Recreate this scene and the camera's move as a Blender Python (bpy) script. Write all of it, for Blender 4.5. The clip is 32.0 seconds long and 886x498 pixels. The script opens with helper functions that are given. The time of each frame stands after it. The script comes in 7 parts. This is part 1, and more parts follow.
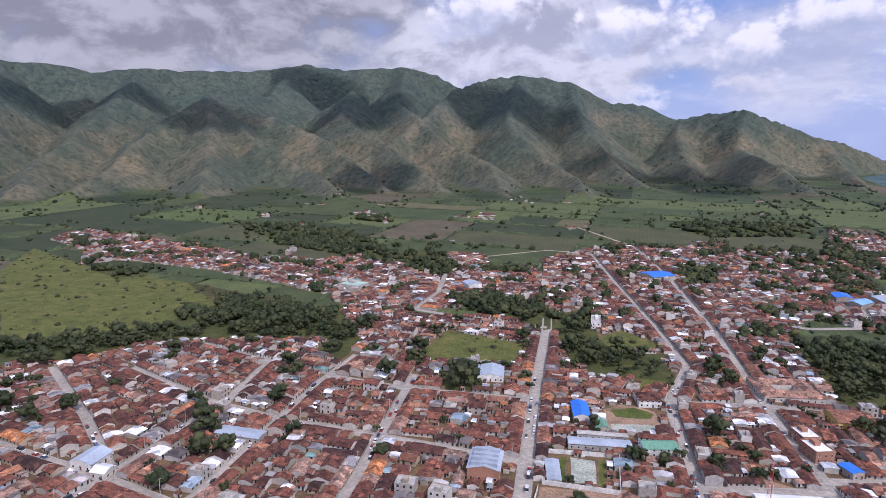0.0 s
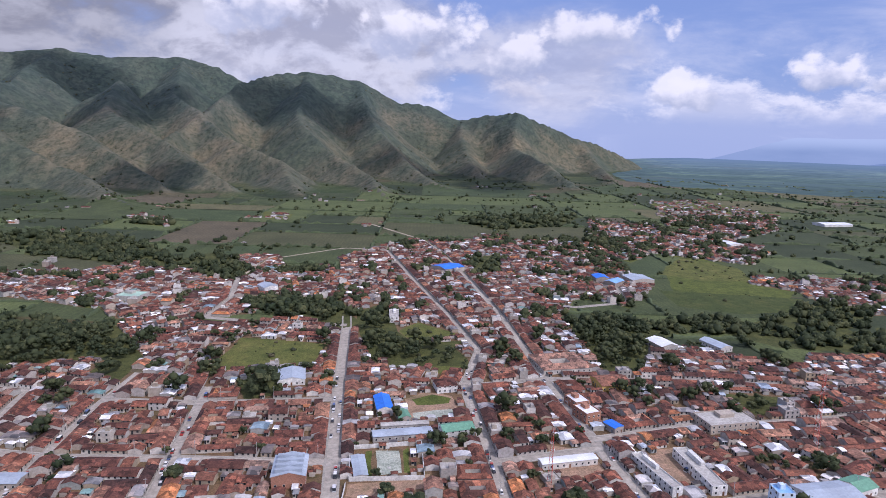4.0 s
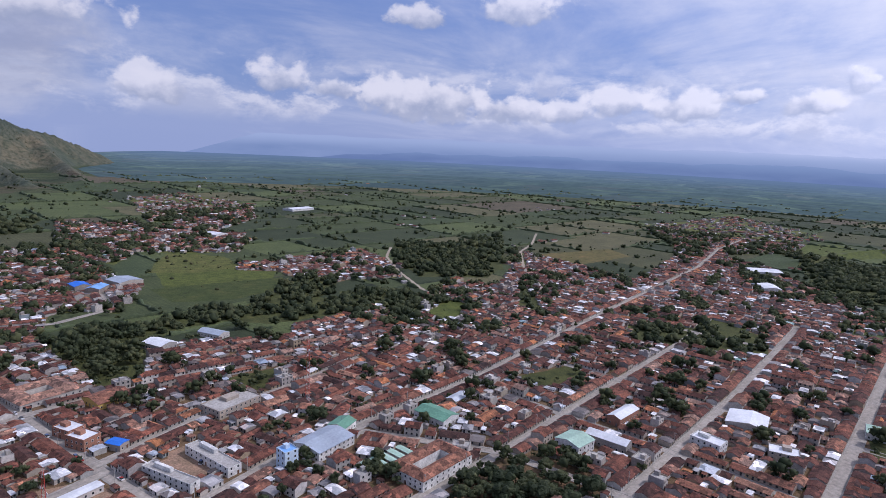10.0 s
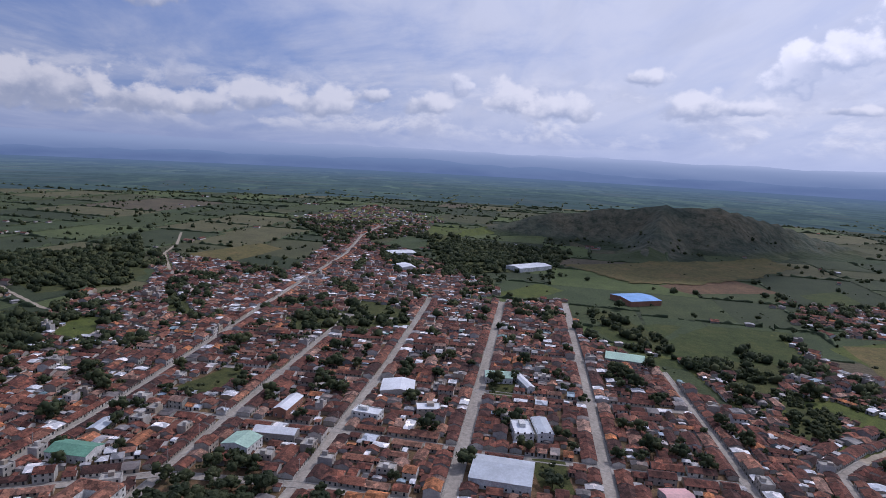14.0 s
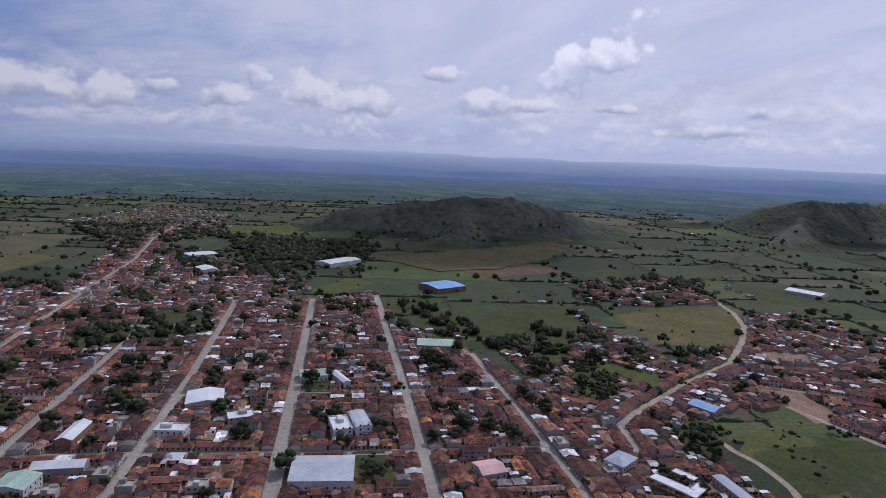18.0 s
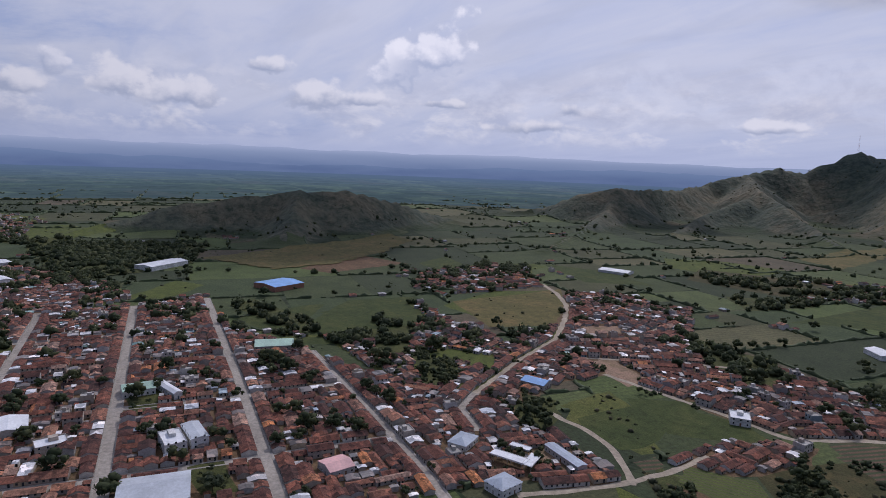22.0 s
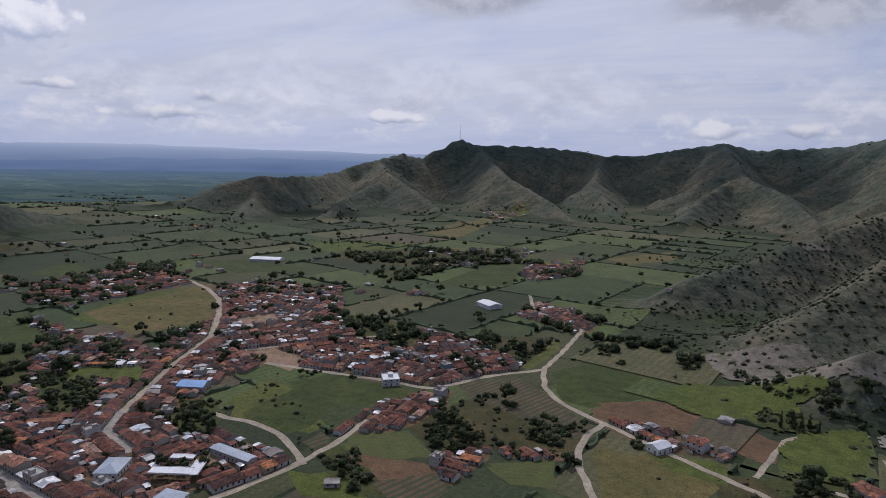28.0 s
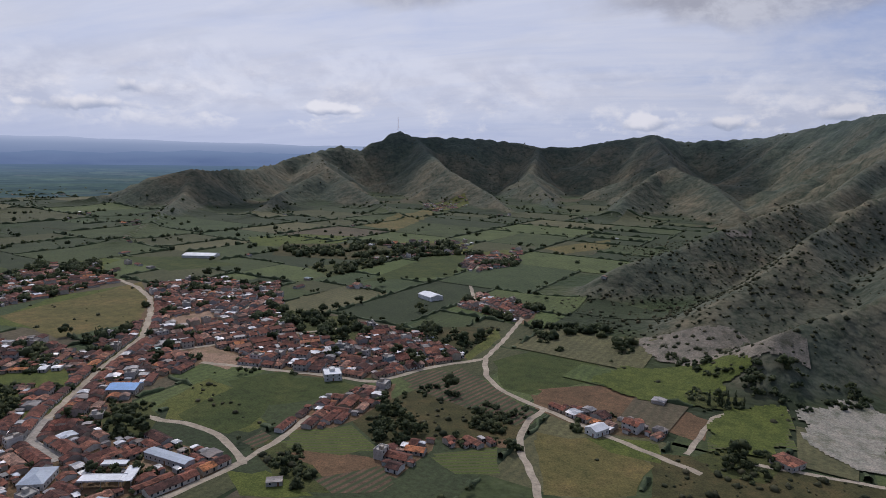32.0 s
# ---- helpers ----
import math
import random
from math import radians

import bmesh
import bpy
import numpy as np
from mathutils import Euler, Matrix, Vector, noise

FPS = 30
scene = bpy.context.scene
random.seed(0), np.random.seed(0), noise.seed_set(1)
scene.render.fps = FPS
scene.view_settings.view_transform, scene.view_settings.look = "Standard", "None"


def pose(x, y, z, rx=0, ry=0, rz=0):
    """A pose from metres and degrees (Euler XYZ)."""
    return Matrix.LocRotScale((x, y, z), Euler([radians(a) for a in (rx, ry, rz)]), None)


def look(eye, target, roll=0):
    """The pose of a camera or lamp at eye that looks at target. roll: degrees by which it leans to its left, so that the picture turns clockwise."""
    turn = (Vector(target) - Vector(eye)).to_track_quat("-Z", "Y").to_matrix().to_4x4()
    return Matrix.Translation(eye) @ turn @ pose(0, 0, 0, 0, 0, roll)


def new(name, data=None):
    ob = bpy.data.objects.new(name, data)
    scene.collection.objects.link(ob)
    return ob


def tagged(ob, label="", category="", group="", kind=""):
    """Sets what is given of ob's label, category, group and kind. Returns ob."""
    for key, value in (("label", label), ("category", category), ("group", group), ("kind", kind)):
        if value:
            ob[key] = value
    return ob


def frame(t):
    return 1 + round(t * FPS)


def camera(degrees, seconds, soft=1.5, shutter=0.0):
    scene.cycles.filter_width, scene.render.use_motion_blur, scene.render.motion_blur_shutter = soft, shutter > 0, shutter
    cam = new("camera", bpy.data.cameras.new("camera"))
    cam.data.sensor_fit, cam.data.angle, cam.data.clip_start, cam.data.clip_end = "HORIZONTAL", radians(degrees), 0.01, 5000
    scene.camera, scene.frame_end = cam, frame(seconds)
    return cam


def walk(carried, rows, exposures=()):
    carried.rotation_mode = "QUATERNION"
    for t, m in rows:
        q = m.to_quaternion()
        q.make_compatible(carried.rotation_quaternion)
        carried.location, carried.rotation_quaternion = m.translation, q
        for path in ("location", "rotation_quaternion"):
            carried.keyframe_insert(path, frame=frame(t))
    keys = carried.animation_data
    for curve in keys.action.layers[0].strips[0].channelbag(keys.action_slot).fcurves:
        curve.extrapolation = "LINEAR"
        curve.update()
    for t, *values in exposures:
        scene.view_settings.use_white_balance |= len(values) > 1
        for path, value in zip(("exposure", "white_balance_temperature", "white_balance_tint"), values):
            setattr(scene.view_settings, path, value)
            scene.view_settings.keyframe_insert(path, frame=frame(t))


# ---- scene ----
# ---- camera and its way: it hangs in one place, 170 m up, and turns ----
EYE_HEIGHT = 170.0
cam = camera(71.09, 32.0, soft=0.85)
# seconds, heading (clockwise from north), tilt, lean
HEADINGS = [
    (0.0, -5.92, -10.82, 0.70), (0.5, -4.96, -10.82, 0.83), (1.0, -3.29, -10.82, 0.88), (1.5, -0.64, -10.79, 1.10), (2.0, 3.09, -10.76, 1.34),
    (2.5, 7.78, -10.69, 1.41), (3.0, 10.68, -10.68, 1.46), (3.5, 11.96, -10.65, 1.57), (4.0, 13.05, -10.62, 1.68), (4.5, 15.39, -10.61, 1.72),
    (5.0, 18.82, -10.58, 1.93), (5.5, 23.54, -10.49, 2.13), (6.0, 28.00, -10.37, 2.36), (6.5, 32.89, -10.21, 2.33), (7.0, 35.20, -10.15, 2.32),
    (7.5, 36.46, -10.12, 2.27), (8.0, 38.53, -10.07, 2.29), (8.5, 41.79, -9.99, 2.42), (9.0, 46.15, -9.85, 2.50), (9.5, 52.56, -9.63, 2.71),
    (10.0, 58.63, -9.41, 2.78), (10.5, 65.07, -9.19, 2.88), (11.0, 70.00, -9.03, 2.90), (11.5, 75.19, -8.84, 2.99), (12.0, 79.16, -8.72, 2.99),
    (12.5, 83.12, -8.60, 3.02), (13.0, 85.37, -8.54, 2.98), (13.5, 87.56, -8.50, 3.00), (14.0, 90.32, -8.40, 3.02), (14.5, 93.75, -8.32, 3.01),
    (15.0, 98.23, -8.17, 2.97), (15.5, 102.93, -8.00, 2.80), (16.0, 105.11, -8.00, 2.77), (16.5, 106.50, -8.01, 2.69), (17.0, 107.30, -8.03, 2.61),
    (17.5, 107.72, -8.03, 2.58), (18.0, 108.02, -8.08, 2.53), (18.5, 108.30, -8.13, 2.55), (19.0, 108.98, -8.16, 2.54), (19.5, 110.08, -8.20, 2.53),
    (20.0, 112.15, -8.17, 2.60), (20.5, 114.17, -8.17, 2.58), (21.0, 116.45, -8.15, 2.45), (21.5, 119.12, -8.12, 2.32), (22.0, 123.06, -8.09, 2.20),
    (22.5, 127.52, -8.08, 2.10), (23.0, 132.42, -8.05, 2.00), (23.5, 137.35, -7.98, 1.85), (24.0, 140.78, -7.92, 1.66), (24.5, 142.12, -8.00, 1.70),
    (25.0, 143.02, -8.06, 1.72), (25.5, 143.56, -8.13, 1.72), (26.0, 144.10, -8.20, 1.74), (26.5, 145.08, -8.25, 1.74), (27.0, 147.71, -8.21, 1.63),
    (27.5, 151.24, -8.19, 1.47), (28.0, 154.91, -8.20, 1.45), (28.5, 156.68, -8.21, 1.38), (29.0, 157.69, -8.27, 1.34), (29.5, 158.80, -8.31, 1.39),
    (30.0, 159.54, -8.36, 1.31), (30.5, 159.92, -8.41, 1.27), (31.0, 160.20, -8.47, 1.26), (31.5, 160.34, -8.54, 1.29), (32.0, 160.50, -8.81, 1.22),
]
EXPOSURES = [(0.0, 0.22, 5950, 26), (6.0, 0.06, 5900, 25), (9.0, -0.12, 5850, 24), (13.0, -0.46, 5800, 22), (19.0, -0.70, 5880, 22), (24.0, -0.71, 6080, 21), (28.0, -0.67, 6150, 18), (32.0, -0.57, 6230, 17)]
NEAR_COUNT, TREE_COUNT, GREEN_LEVEL = 300, 280, 0.65
SKY_TOWARD = 0.38


def heading_pose(yaw, tilt, lean):
    a, b = radians(yaw), radians(tilt)
    eye = Vector((0, 0, EYE_HEIGHT))
    return look(eye, eye + Vector((math.sin(a) * math.cos(b), math.cos(a) * math.cos(b), math.sin(b))), lean)


walk(cam, [(t, heading_pose(y, p, r)) for t, y, p, r in HEADINGS], EXPOSURES)

# ---- sky and sun ----
SUN_AZ, SUN_EL = 142.0, 49.0
sun_way = Vector((math.sin(radians(SUN_AZ)) * math.cos(radians(SUN_EL)), math.cos(radians(SUN_AZ)) * math.cos(radians(SUN_EL)), math.sin(radians(SUN_EL))))
sun_data = bpy.data.lights.new("sun", "SUN")
sun_data.energy, sun_data.angle, sun_data.color = 2.85, radians(0.6), (1.0, 0.965, 0.90)
sun = new("sun", sun_data)
sun.matrix_world = look(sun_way * 2000, (0, 0, 0))


class Nodes:
    """A short way to write node trees."""

    def __init__(self, tree):
        self.tree = tree
        tree.nodes.clear()

    def add(self, kind, **values):
        node = self.tree.nodes.new(kind)
        for key, value in values.items():
            setattr(node, key, value)
        return node

    def link(self, a, b):
        self.tree.links.new(a, b)

    def put(self, socket, value):
        if isinstance(value, bpy.types.NodeSocket):
            self.link(value, socket)
        elif value is not None:
            socket.default_value = value

    def math(self, op, a, b=None, c=None, clamp=False):
        n = self.add("ShaderNodeMath", operation=op, use_clamp=clamp)
        for i, v in enumerate((a, b, c)):
            self.put(n.inputs[i], v)
        return n.outputs[0]

    def vmath(self, op, a, b=None):
        n = self.add("ShaderNodeVectorMath", operation=op)
        self.put(n.inputs[0], a)
        self.put(n.inputs[1], b)
        return n.outputs["Value" if op in ("DOT_PRODUCT", "LENGTH") else 0]

    def noise(self, vector, scale, detail=4.0, rough=0.55, distort=0.0):
        n = self.add("ShaderNodeTexNoise")
        self.put(n.inputs["Vector"], vector)
        for key, v in (("Scale", scale), ("Detail", detail), ("Roughness", rough), ("Distortion", distort)):
            n.inputs[key].default_value = v
        return n.outputs["Fac"]

    def add_noise(self, vector, scale):
        n = self.add("ShaderNodeTexNoise")
        self.put(n.inputs["Vector"], vector)
        n.inputs["Scale"].default_value = scale
        return n.outputs["Color"]

    def ramp(self, fac, stops, mode="LINEAR"):
        n = self.add("ShaderNodeValToRGB")
        n.color_ramp.interpolation = mode
        el = n.color_ramp.elements
        while len(el) < len(stops):
            el.new(0.5)
        for e, (pos, col) in zip(el, stops):
            e.position = pos
            e.color = (*col, 1) if len(col) == 3 else col
        self.put(n.inputs[0], fac)
        return n.outputs["Color"]

    def mix(self, fac, a, b, mode="MIX"):
        n = self.add("ShaderNodeMix", data_type="RGBA", blend_type=mode)
        self.put(n.inputs["Factor"], fac)
        for name, v in (("A", a), ("B", b)):
            s = [i for i in n.inputs if i.name == name and i.type == "RGBA"][0]
            self.put(s, (*v, 1) if isinstance(v, tuple) and len(v) == 3 else v)
        return [o for o in n.outputs if o.type == "RGBA"][0]

    def smooth(self, value, lo, hi):
        n = self.add("ShaderNodeMapRange", interpolation_type="SMOOTHSTEP")
        self.put(n.inputs[0], value)
        n.inputs[1].default_value, n.inputs[2].default_value = lo, hi
        return n.outputs[0]


world = bpy.data.worlds.new("sky")
scene.world = world
world.use_nodes = True
n = Nodes(world.node_tree)
sky = n.add("ShaderNodeTexSky", sky_type="NISHITA")
sky.sun_disc, sky.sun_elevation, sky.sun_rotation = False, radians(SUN_EL), radians(SUN_AZ)
sky.dust_density, sky.altitude, sky.air_density = 2.0, 900, 1.0
way = n.add("ShaderNodeTexCoord").outputs["Generated"]
apart = n.add("ShaderNodeSeparateXYZ")
n.link(way, apart.inputs[0])
up = n.math("MAXIMUM", apart.outputs[2], 0.0)
toward = n.smooth(n.vmath("DOT_PRODUCT", way, tuple(sun_way)), 0.0, 0.9)
# a veil of thin high cloud, thicker round the sun
flat = n.vmath("MULTIPLY", way, (1, 1, 0))
over = n.math("DIVIDE", 1.0, n.math("ADD", up, 0.16))
sheet = n.add("ShaderNodeVectorMath", operation="SCALE")
n.link(flat, sheet.inputs[0])
n.link(over, sheet.inputs["Scale"])
veil = n.smooth(n.math("ADD", n.noise(sheet.outputs[0], 0.75, 7, 0.62, 0.5), n.math("MULTIPLY", toward, 0.35)), 0.42, 0.80)
wisp = n.noise(n.vmath("MULTIPLY", sheet.outputs[0], (0.9, 3.2, 1.0)), 1.1, 5, 0.55, 0.6)
veil = n.math("MULTIPLY", veil, n.ramp(wisp, [(0.32, (0.72,) * 3), (0.60, (1.0,) * 3)]))
base = n.add("ShaderNodeVectorMath", operation="SCALE")
n.link(sky.outputs[0], base.inputs[0])
base.inputs["Scale"].default_value = 0.085
blue = n.mix(0.6, base.outputs[0], (0.30, 0.45, 0.86))
col = n.mix(n.math("MULTIPLY", veil, 0.88), blue, (0.79, 0.83, 0.905))
col = n.mix(n.math("MULTIPLY", n.smooth(n.noise(n.vmath("MULTIPLY", sheet.outputs[0], (0.8, 2.0, 1.0)), 1.9, 4, 0.5, 0.4), 0.48, 0.72), n.math("MULTIPLY", toward, 0.30)), col, (0.55, 0.60, 0.70))
low = n.math("SUBTRACT", 1.0, n.smooth(apart.outputs[2], 0.0, 0.10))
col = n.mix(n.math("MULTIPLY", low, 0.6), col, (0.50, 0.60, 0.83))
# small heaps of cumulus everywhere low over the horizon
squash = n.vmath("MULTIPLY", way, (1, 1, 2.0))
lumps = n.noise(squash, 9.0, 8, 0.6, 0.2)
band = n.math("MULTIPLY", n.smooth(apart.outputs[2], 0.015, 0.05), n.math("SUBTRACT", 1.0, n.smooth(apart.outputs[2], 0.07, 0.16)))
heap = n.math("MULTIPLY", n.smooth(lumps, 0.47, 0.60), band)
lumps_up = n.noise(n.vmath("ADD", squash, (0.0, 0.0, 0.025)), 9.0, 8, 0.6, 0.2)
col = n.mix(n.math("MULTIPLY", heap, 0.8), col, n.mix(n.smooth(lumps_up, 0.47, 0.64), (0.93, 0.95, 0.98), (0.60, 0.66, 0.79)))
# the cumulus that stand out: heading, height, half width, half height, whiteness
PUFFS = [
    (-175.9, 2.8, 2.8, 0.9, 0.97), (-167.4, 3.5, 2.0, 0.9, 0.97), (-3.0, 9.6, 5.5, 3.0, 1.0),
    (9.0, 8.0, 6.2, 3.6, 1.0), (25.5, 8.4, 4.8, 2.4, 0.97), (19.0, 6.6, 4.0, 2.4, 0.97), (33.6, 3.6, 4.2, 1.8, 1.0), (43.7, 4.9, 3.1, 1.8, 1.0), (48.3, 4.5, 2.6, 1.4, 1.0),
    (55.9, 10.9, 3.7, 1.4, 0.95), (56.1, 4.2, 6.8, 2.6, 1.0), (56.9, 4.2, 6.8, 2.0, 1.0), (63.2, 3.4, 3.1, 1.4, 1.0), (64.2, 11.8, 4.7, 2.1, 1.0),
    (64.5, 3.3, 3.4, 1.6, 1.0), (69.1, 3.4, 2.8, 1.4, 1.0), (73.4, 4.2, 2.8, 1.4, 1.0), (78.9, 4.0, 4.0, 1.7, 1.0), (83.5, 5.0, 2.3, 1.1, 1.0),
    (88.1, 4.5, 2.8, 1.4, 1.0), (91.0, 6.6, 1.4, 2.0, 1.08), (96.0, 5.3, 2.8, 1.7, 1.0), (100.5, 4.7, 4.0, 2.0, 1.0), (106.8, 7.4, 2.8, 1.2, 1.0),
    (111.1, 5.2, 3.4, 1.7, 1.0), (115.1, 5.0, 3.4, 1.1, 1.0), (118.6, 7.9, 3.2, 2.8, 1.12), (121.6, 9.0, 4.6, 3.2, 1.12), (122.5, 5.0, 2.8, 0.6, 0.97),
    (131.2, 3.2, 4.5, 0.9, 0.97), (134.0, 4.7, 1.4, 1.0, 0.97), (149.9, 3.5, 3.2, 0.8, 1.0), (178.4, 2.9, 2.4, 0.9, 1.0),
]
fray = n.noise(n.vmath("MULTIPLY", way, (1, 1, 1.4)), 14.0, 8, 0.62, 0.0)
fray_big = n.noise(n.vmath("MULTIPLY", way, (1, 1, 1.2)), 5.0, 3, 0.5, 0.0)
rough = n.math("ADD", n.math("MULTIPLY", n.math("SUBTRACT", fray, 0.5), 2.2), n.math("MULTIPLY", n.math("SUBTRACT", fray_big, 0.5), 1.6))
heads = n.add("ShaderNodeTexVoronoi", feature="SMOOTH_F1")
n.put(heads.inputs["Vector"], n.vmath("ADD", way, n.vmath("MULTIPLY", n.add_noise(way, 30.0), (0.012, 0.012, 0.012))))
heads.inputs["Scale"].default_value = 30.0
heads.inputs["Detail"].default_value = 2.0
rough = n.math("ADD", rough, n.math("MULTIPLY", n.math("SUBTRACT", heads.outputs["Distance"], 0.56), 0.75))
# broad grey-white banks: heading, height, half width, half height, cover, darkest, lightest
BANKS = [
    (-36.0, 12.0, 40.0, 12.0, 0.98, 0.31, 0.54), (3.0, 7.6, 14.0, 5.4, 0.88, 0.48, 0.78), (22.0, 6.2, 8.5, 5.0, 0.62, 0.56, 0.76),
    (157.0, 14.6, 8.0, 2.4, 0.75, 0.42, 0.66), (185.0, 13.4, 14.0, 3.2, 0.80, 0.42, 0.72), (150.0, 6.0, 40.0, 3.0, 0.35, 0.66, 0.96),
]
billow = n.noise(n.vmath("MULTIPLY", way, (1, 1, 1.7)), 8.5, 8, 0.60, 0.25)
billow_up = n.noise(n.vmath("MULTIPLY", n.vmath("ADD", way, (0, 0, 0.02)), (1, 1, 1.7)), 8.5, 8, 0.60, 0.25)
shape_light = n.smooth(n.math("ADD", billow, n.math("MULTIPLY", n.math("SUBTRACT", billow, billow_up), 1.2)), 0.30, 0.74)
for az, el, ra, re, cover, dim, bright in BANKS:
    a, e = radians(az), radians(el)
    ahead = Vector((math.sin(a) * math.cos(e), math.cos(a) * math.cos(e), math.sin(e)))
    side = Vector((math.cos(a), -math.sin(a), 0))
    top = side.cross(ahead)
    u = n.math("MULTIPLY", n.vmath("DOT_PRODUCT", way, tuple(side)), 1 / math.sin(radians(ra)))
    v = n.math("MULTIPLY", n.vmath("DOT_PRODUCT", way, tuple(top)), 1 / radians(re))
    d = n.math("ADD", n.math("SQRT", n.math("ADD", n.math("MULTIPLY", u, u), n.math("MULTIPLY", v, v))), n.math("MULTIPLY", n.math("SUBTRACT", billow, 0.5), -1.3))
    front = n.math("GREATER_THAN", n.vmath("DOT_PRODUCT", way, tuple(ahead)), 0.4)
    mask = n.math("MULTIPLY", n.math("SUBTRACT", 1.0, n.smooth(d, 0.55, 1.15)), front)
    col = n.mix(n.math("MULTIPLY", mask, cover), col, n.mix(shape_light, (0.93 * dim, 0.97 * dim, 1.10 * dim), (0.93 * bright, 0.97 * bright, 1.04 * bright)))
for az, el, ra, re, white in PUFFS:
    a, e = radians(az), radians(el)
    ahead = Vector((math.sin(a) * math.cos(e), math.cos(a) * math.cos(e), math.sin(e)))
    side = Vector((math.cos(a), -math.sin(a), 0))
    top = side.cross(ahead)
    u = n.math("MULTIPLY", n.vmath("DOT_PRODUCT", way, tuple(side)), 1 / radians(ra))
    v = n.math("MULTIPLY", n.vmath("DOT_PRODUCT", way, tuple(top)), 1 / radians(re))
    w = n.math("MAXIMUM", v, n.math("MULTIPLY", v, -1.5))
    d = n.math("ADD", n.math("SQRT", n.math("ADD", n.math("MULTIPLY", u, u), n.math("MULTIPLY", w, w))), rough)
    front = n.math("GREATER_THAN", n.vmath("DOT_PRODUCT", way, tuple(ahead)), 0.5)
    mask = n.math("MULTIPLY", n.math("SUBTRACT", 1.0, n.smooth(d, 0.62, 1.08)), front)
    lit = n.smooth(n.math("ADD", v, n.math("MULTIPLY", rough, -0.9)), -0.6, 0.4)
    tint = n.mix(lit, (0.46 * white, 0.53 * white, 0.67 * white), (0.97 * white, 0.98 * white, 1.0 * white))
    col = n.mix(n.math("MULTIPLY", mask, 0.88), col, tint)
gain = n.math("ADD", 0.84, n.math("MULTIPLY", toward, SKY_TOWARD))
back = n.add("ShaderNodeBackground")
n.link(col, back.inputs[0])
n.link(gain, back.inputs[1])
n.link(back.outputs[0], n.add("ShaderNodeOutputWorld").inputs[0])


# ---- materials ----
def material(name, build, roughness=0.85, metallic=0.0, bump=None):
    m = bpy.data.materials.new(name)
    m.use_nodes = True
    n = Nodes(m.node_tree)
    out = n.add("ShaderNodeOutputMaterial")
    bsdf = n.add("ShaderNodeBsdfPrincipled")
    n.link(bsdf.outputs[0], out.inputs[0])
    n.bsdf = bsdf
    bsdf.inputs["Roughness"].default_value = roughness
    bsdf.inputs["Metallic"].default_value = metallic
    bsdf.inputs["Specular IOR Level"].default_value = 0.25
    n.coord = n.add("ShaderNodeNewGeometry").outputs["Position"]
    n.put(bsdf.inputs["Base Color"], build(n))
    if bump:
        b = n.add("ShaderNodeBump")
        b.inputs["Strength"].default_value = bump[1]
        b.inputs["Distance"].default_value = bump[2]
        n.put(b.inputs["Height"], n.noise(n.coord, bump[0], 3))
        n.link(b.outputs[0], bsdf.inputs["Normal"])
    return m


def foliage(name, build, roughness):
    """Leaves that let a part of the light through."""
    m = material(name, build, roughness)
    n = m.node_tree
    bsdf = [k for k in n.nodes if k.type == "BSDF_PRINCIPLED"][0]
    out = [k for k in n.nodes if k.type == "OUTPUT_MATERIAL"][0]
    through_leaf, both = n.nodes.new("ShaderNodeBsdfTranslucent"), n.nodes.new("ShaderNodeMixShader")
    n.links.new(bsdf.inputs["Base Color"].links[0].from_socket, through_leaf.inputs[0])
    both.inputs[0].default_value = 0.5
    n.links.new(bsdf.outputs[0], both.inputs[1])
    n.links.new(through_leaf.outputs[0], both.inputs[2])
    n.links.new(both.outputs[0], out.inputs[0])
    return m


def rand_of(n, far):
    if far:
        return n.add("ShaderNodeNewGeometry").outputs["Random Per Island"]
    return n.add("ShaderNodeObjectInfo").outputs["Random"]


def varied(stops, far, scale=0.6, amount=0.45, big=0.05, mode="LINEAR", patches=0.0):
    """Colours picked by chance piece by piece, with stains at two scales and mended patches."""
    def build(n):
        c = n.ramp(rand_of(n, far), stops, mode)
        if patches:
            cells = n.add("ShaderNodeTexVoronoi", feature="F1", distance="CHEBYCHEV")
            n.put(cells.inputs["Vector"], n.coord)
            cells.inputs["Scale"].default_value = patches
            pick = n.add("ShaderNodeSeparateColor")
            n.link(cells.outputs["Color"], pick.inputs[0])
            c = n.mix(1.0, c, n.ramp(pick.outputs[0], [(0.0, (0.48, 0.50, 0.52)), (0.22, (0.78, 0.78, 0.78)), (0.45, (1.0, 1.0, 1.0)), (0.8, (1.22, 1.16, 1.12)), (0.92, (1.75, 1.6, 1.5))], "CONSTANT"), "MULTIPLY")
        s = n.ramp(n.noise(n.coord, scale, 5, 0.65), [(0.3, (1 - amount,) * 3), (0.7, (1 + amount * 0.5,) * 3)])
        c = n.mix(1.0, c, s, "MULTIPLY")
        s = n.ramp(n.noise(n.coord, big, 2), [(0.3, (0.8, 0.8, 0.82)), (0.7, (1.15, 1.1, 1.05))])
        return n.mix(1.0, c, s, "MULTIPLY")
    return build


def plain(col, scale=1.5, amount=0.25, big=0.08, big_amount=0.15):
    def build(n):
        s = n.ramp(n.noise(n.coord, scale, 5, 0.65), [(0.3, (1 - amount,) * 3), (0.7, (1 + amount,) * 3)])
        c = n.mix(1.0, col, s, "MULTIPLY")
        s = n.ramp(n.noise(n.coord, big, 3), [(0.3, (1 - big_amount,) * 3), (0.7, (1 + big_amount,) * 3)])
        return n.mix(1.0, c, s, "MULTIPLY")
    return build


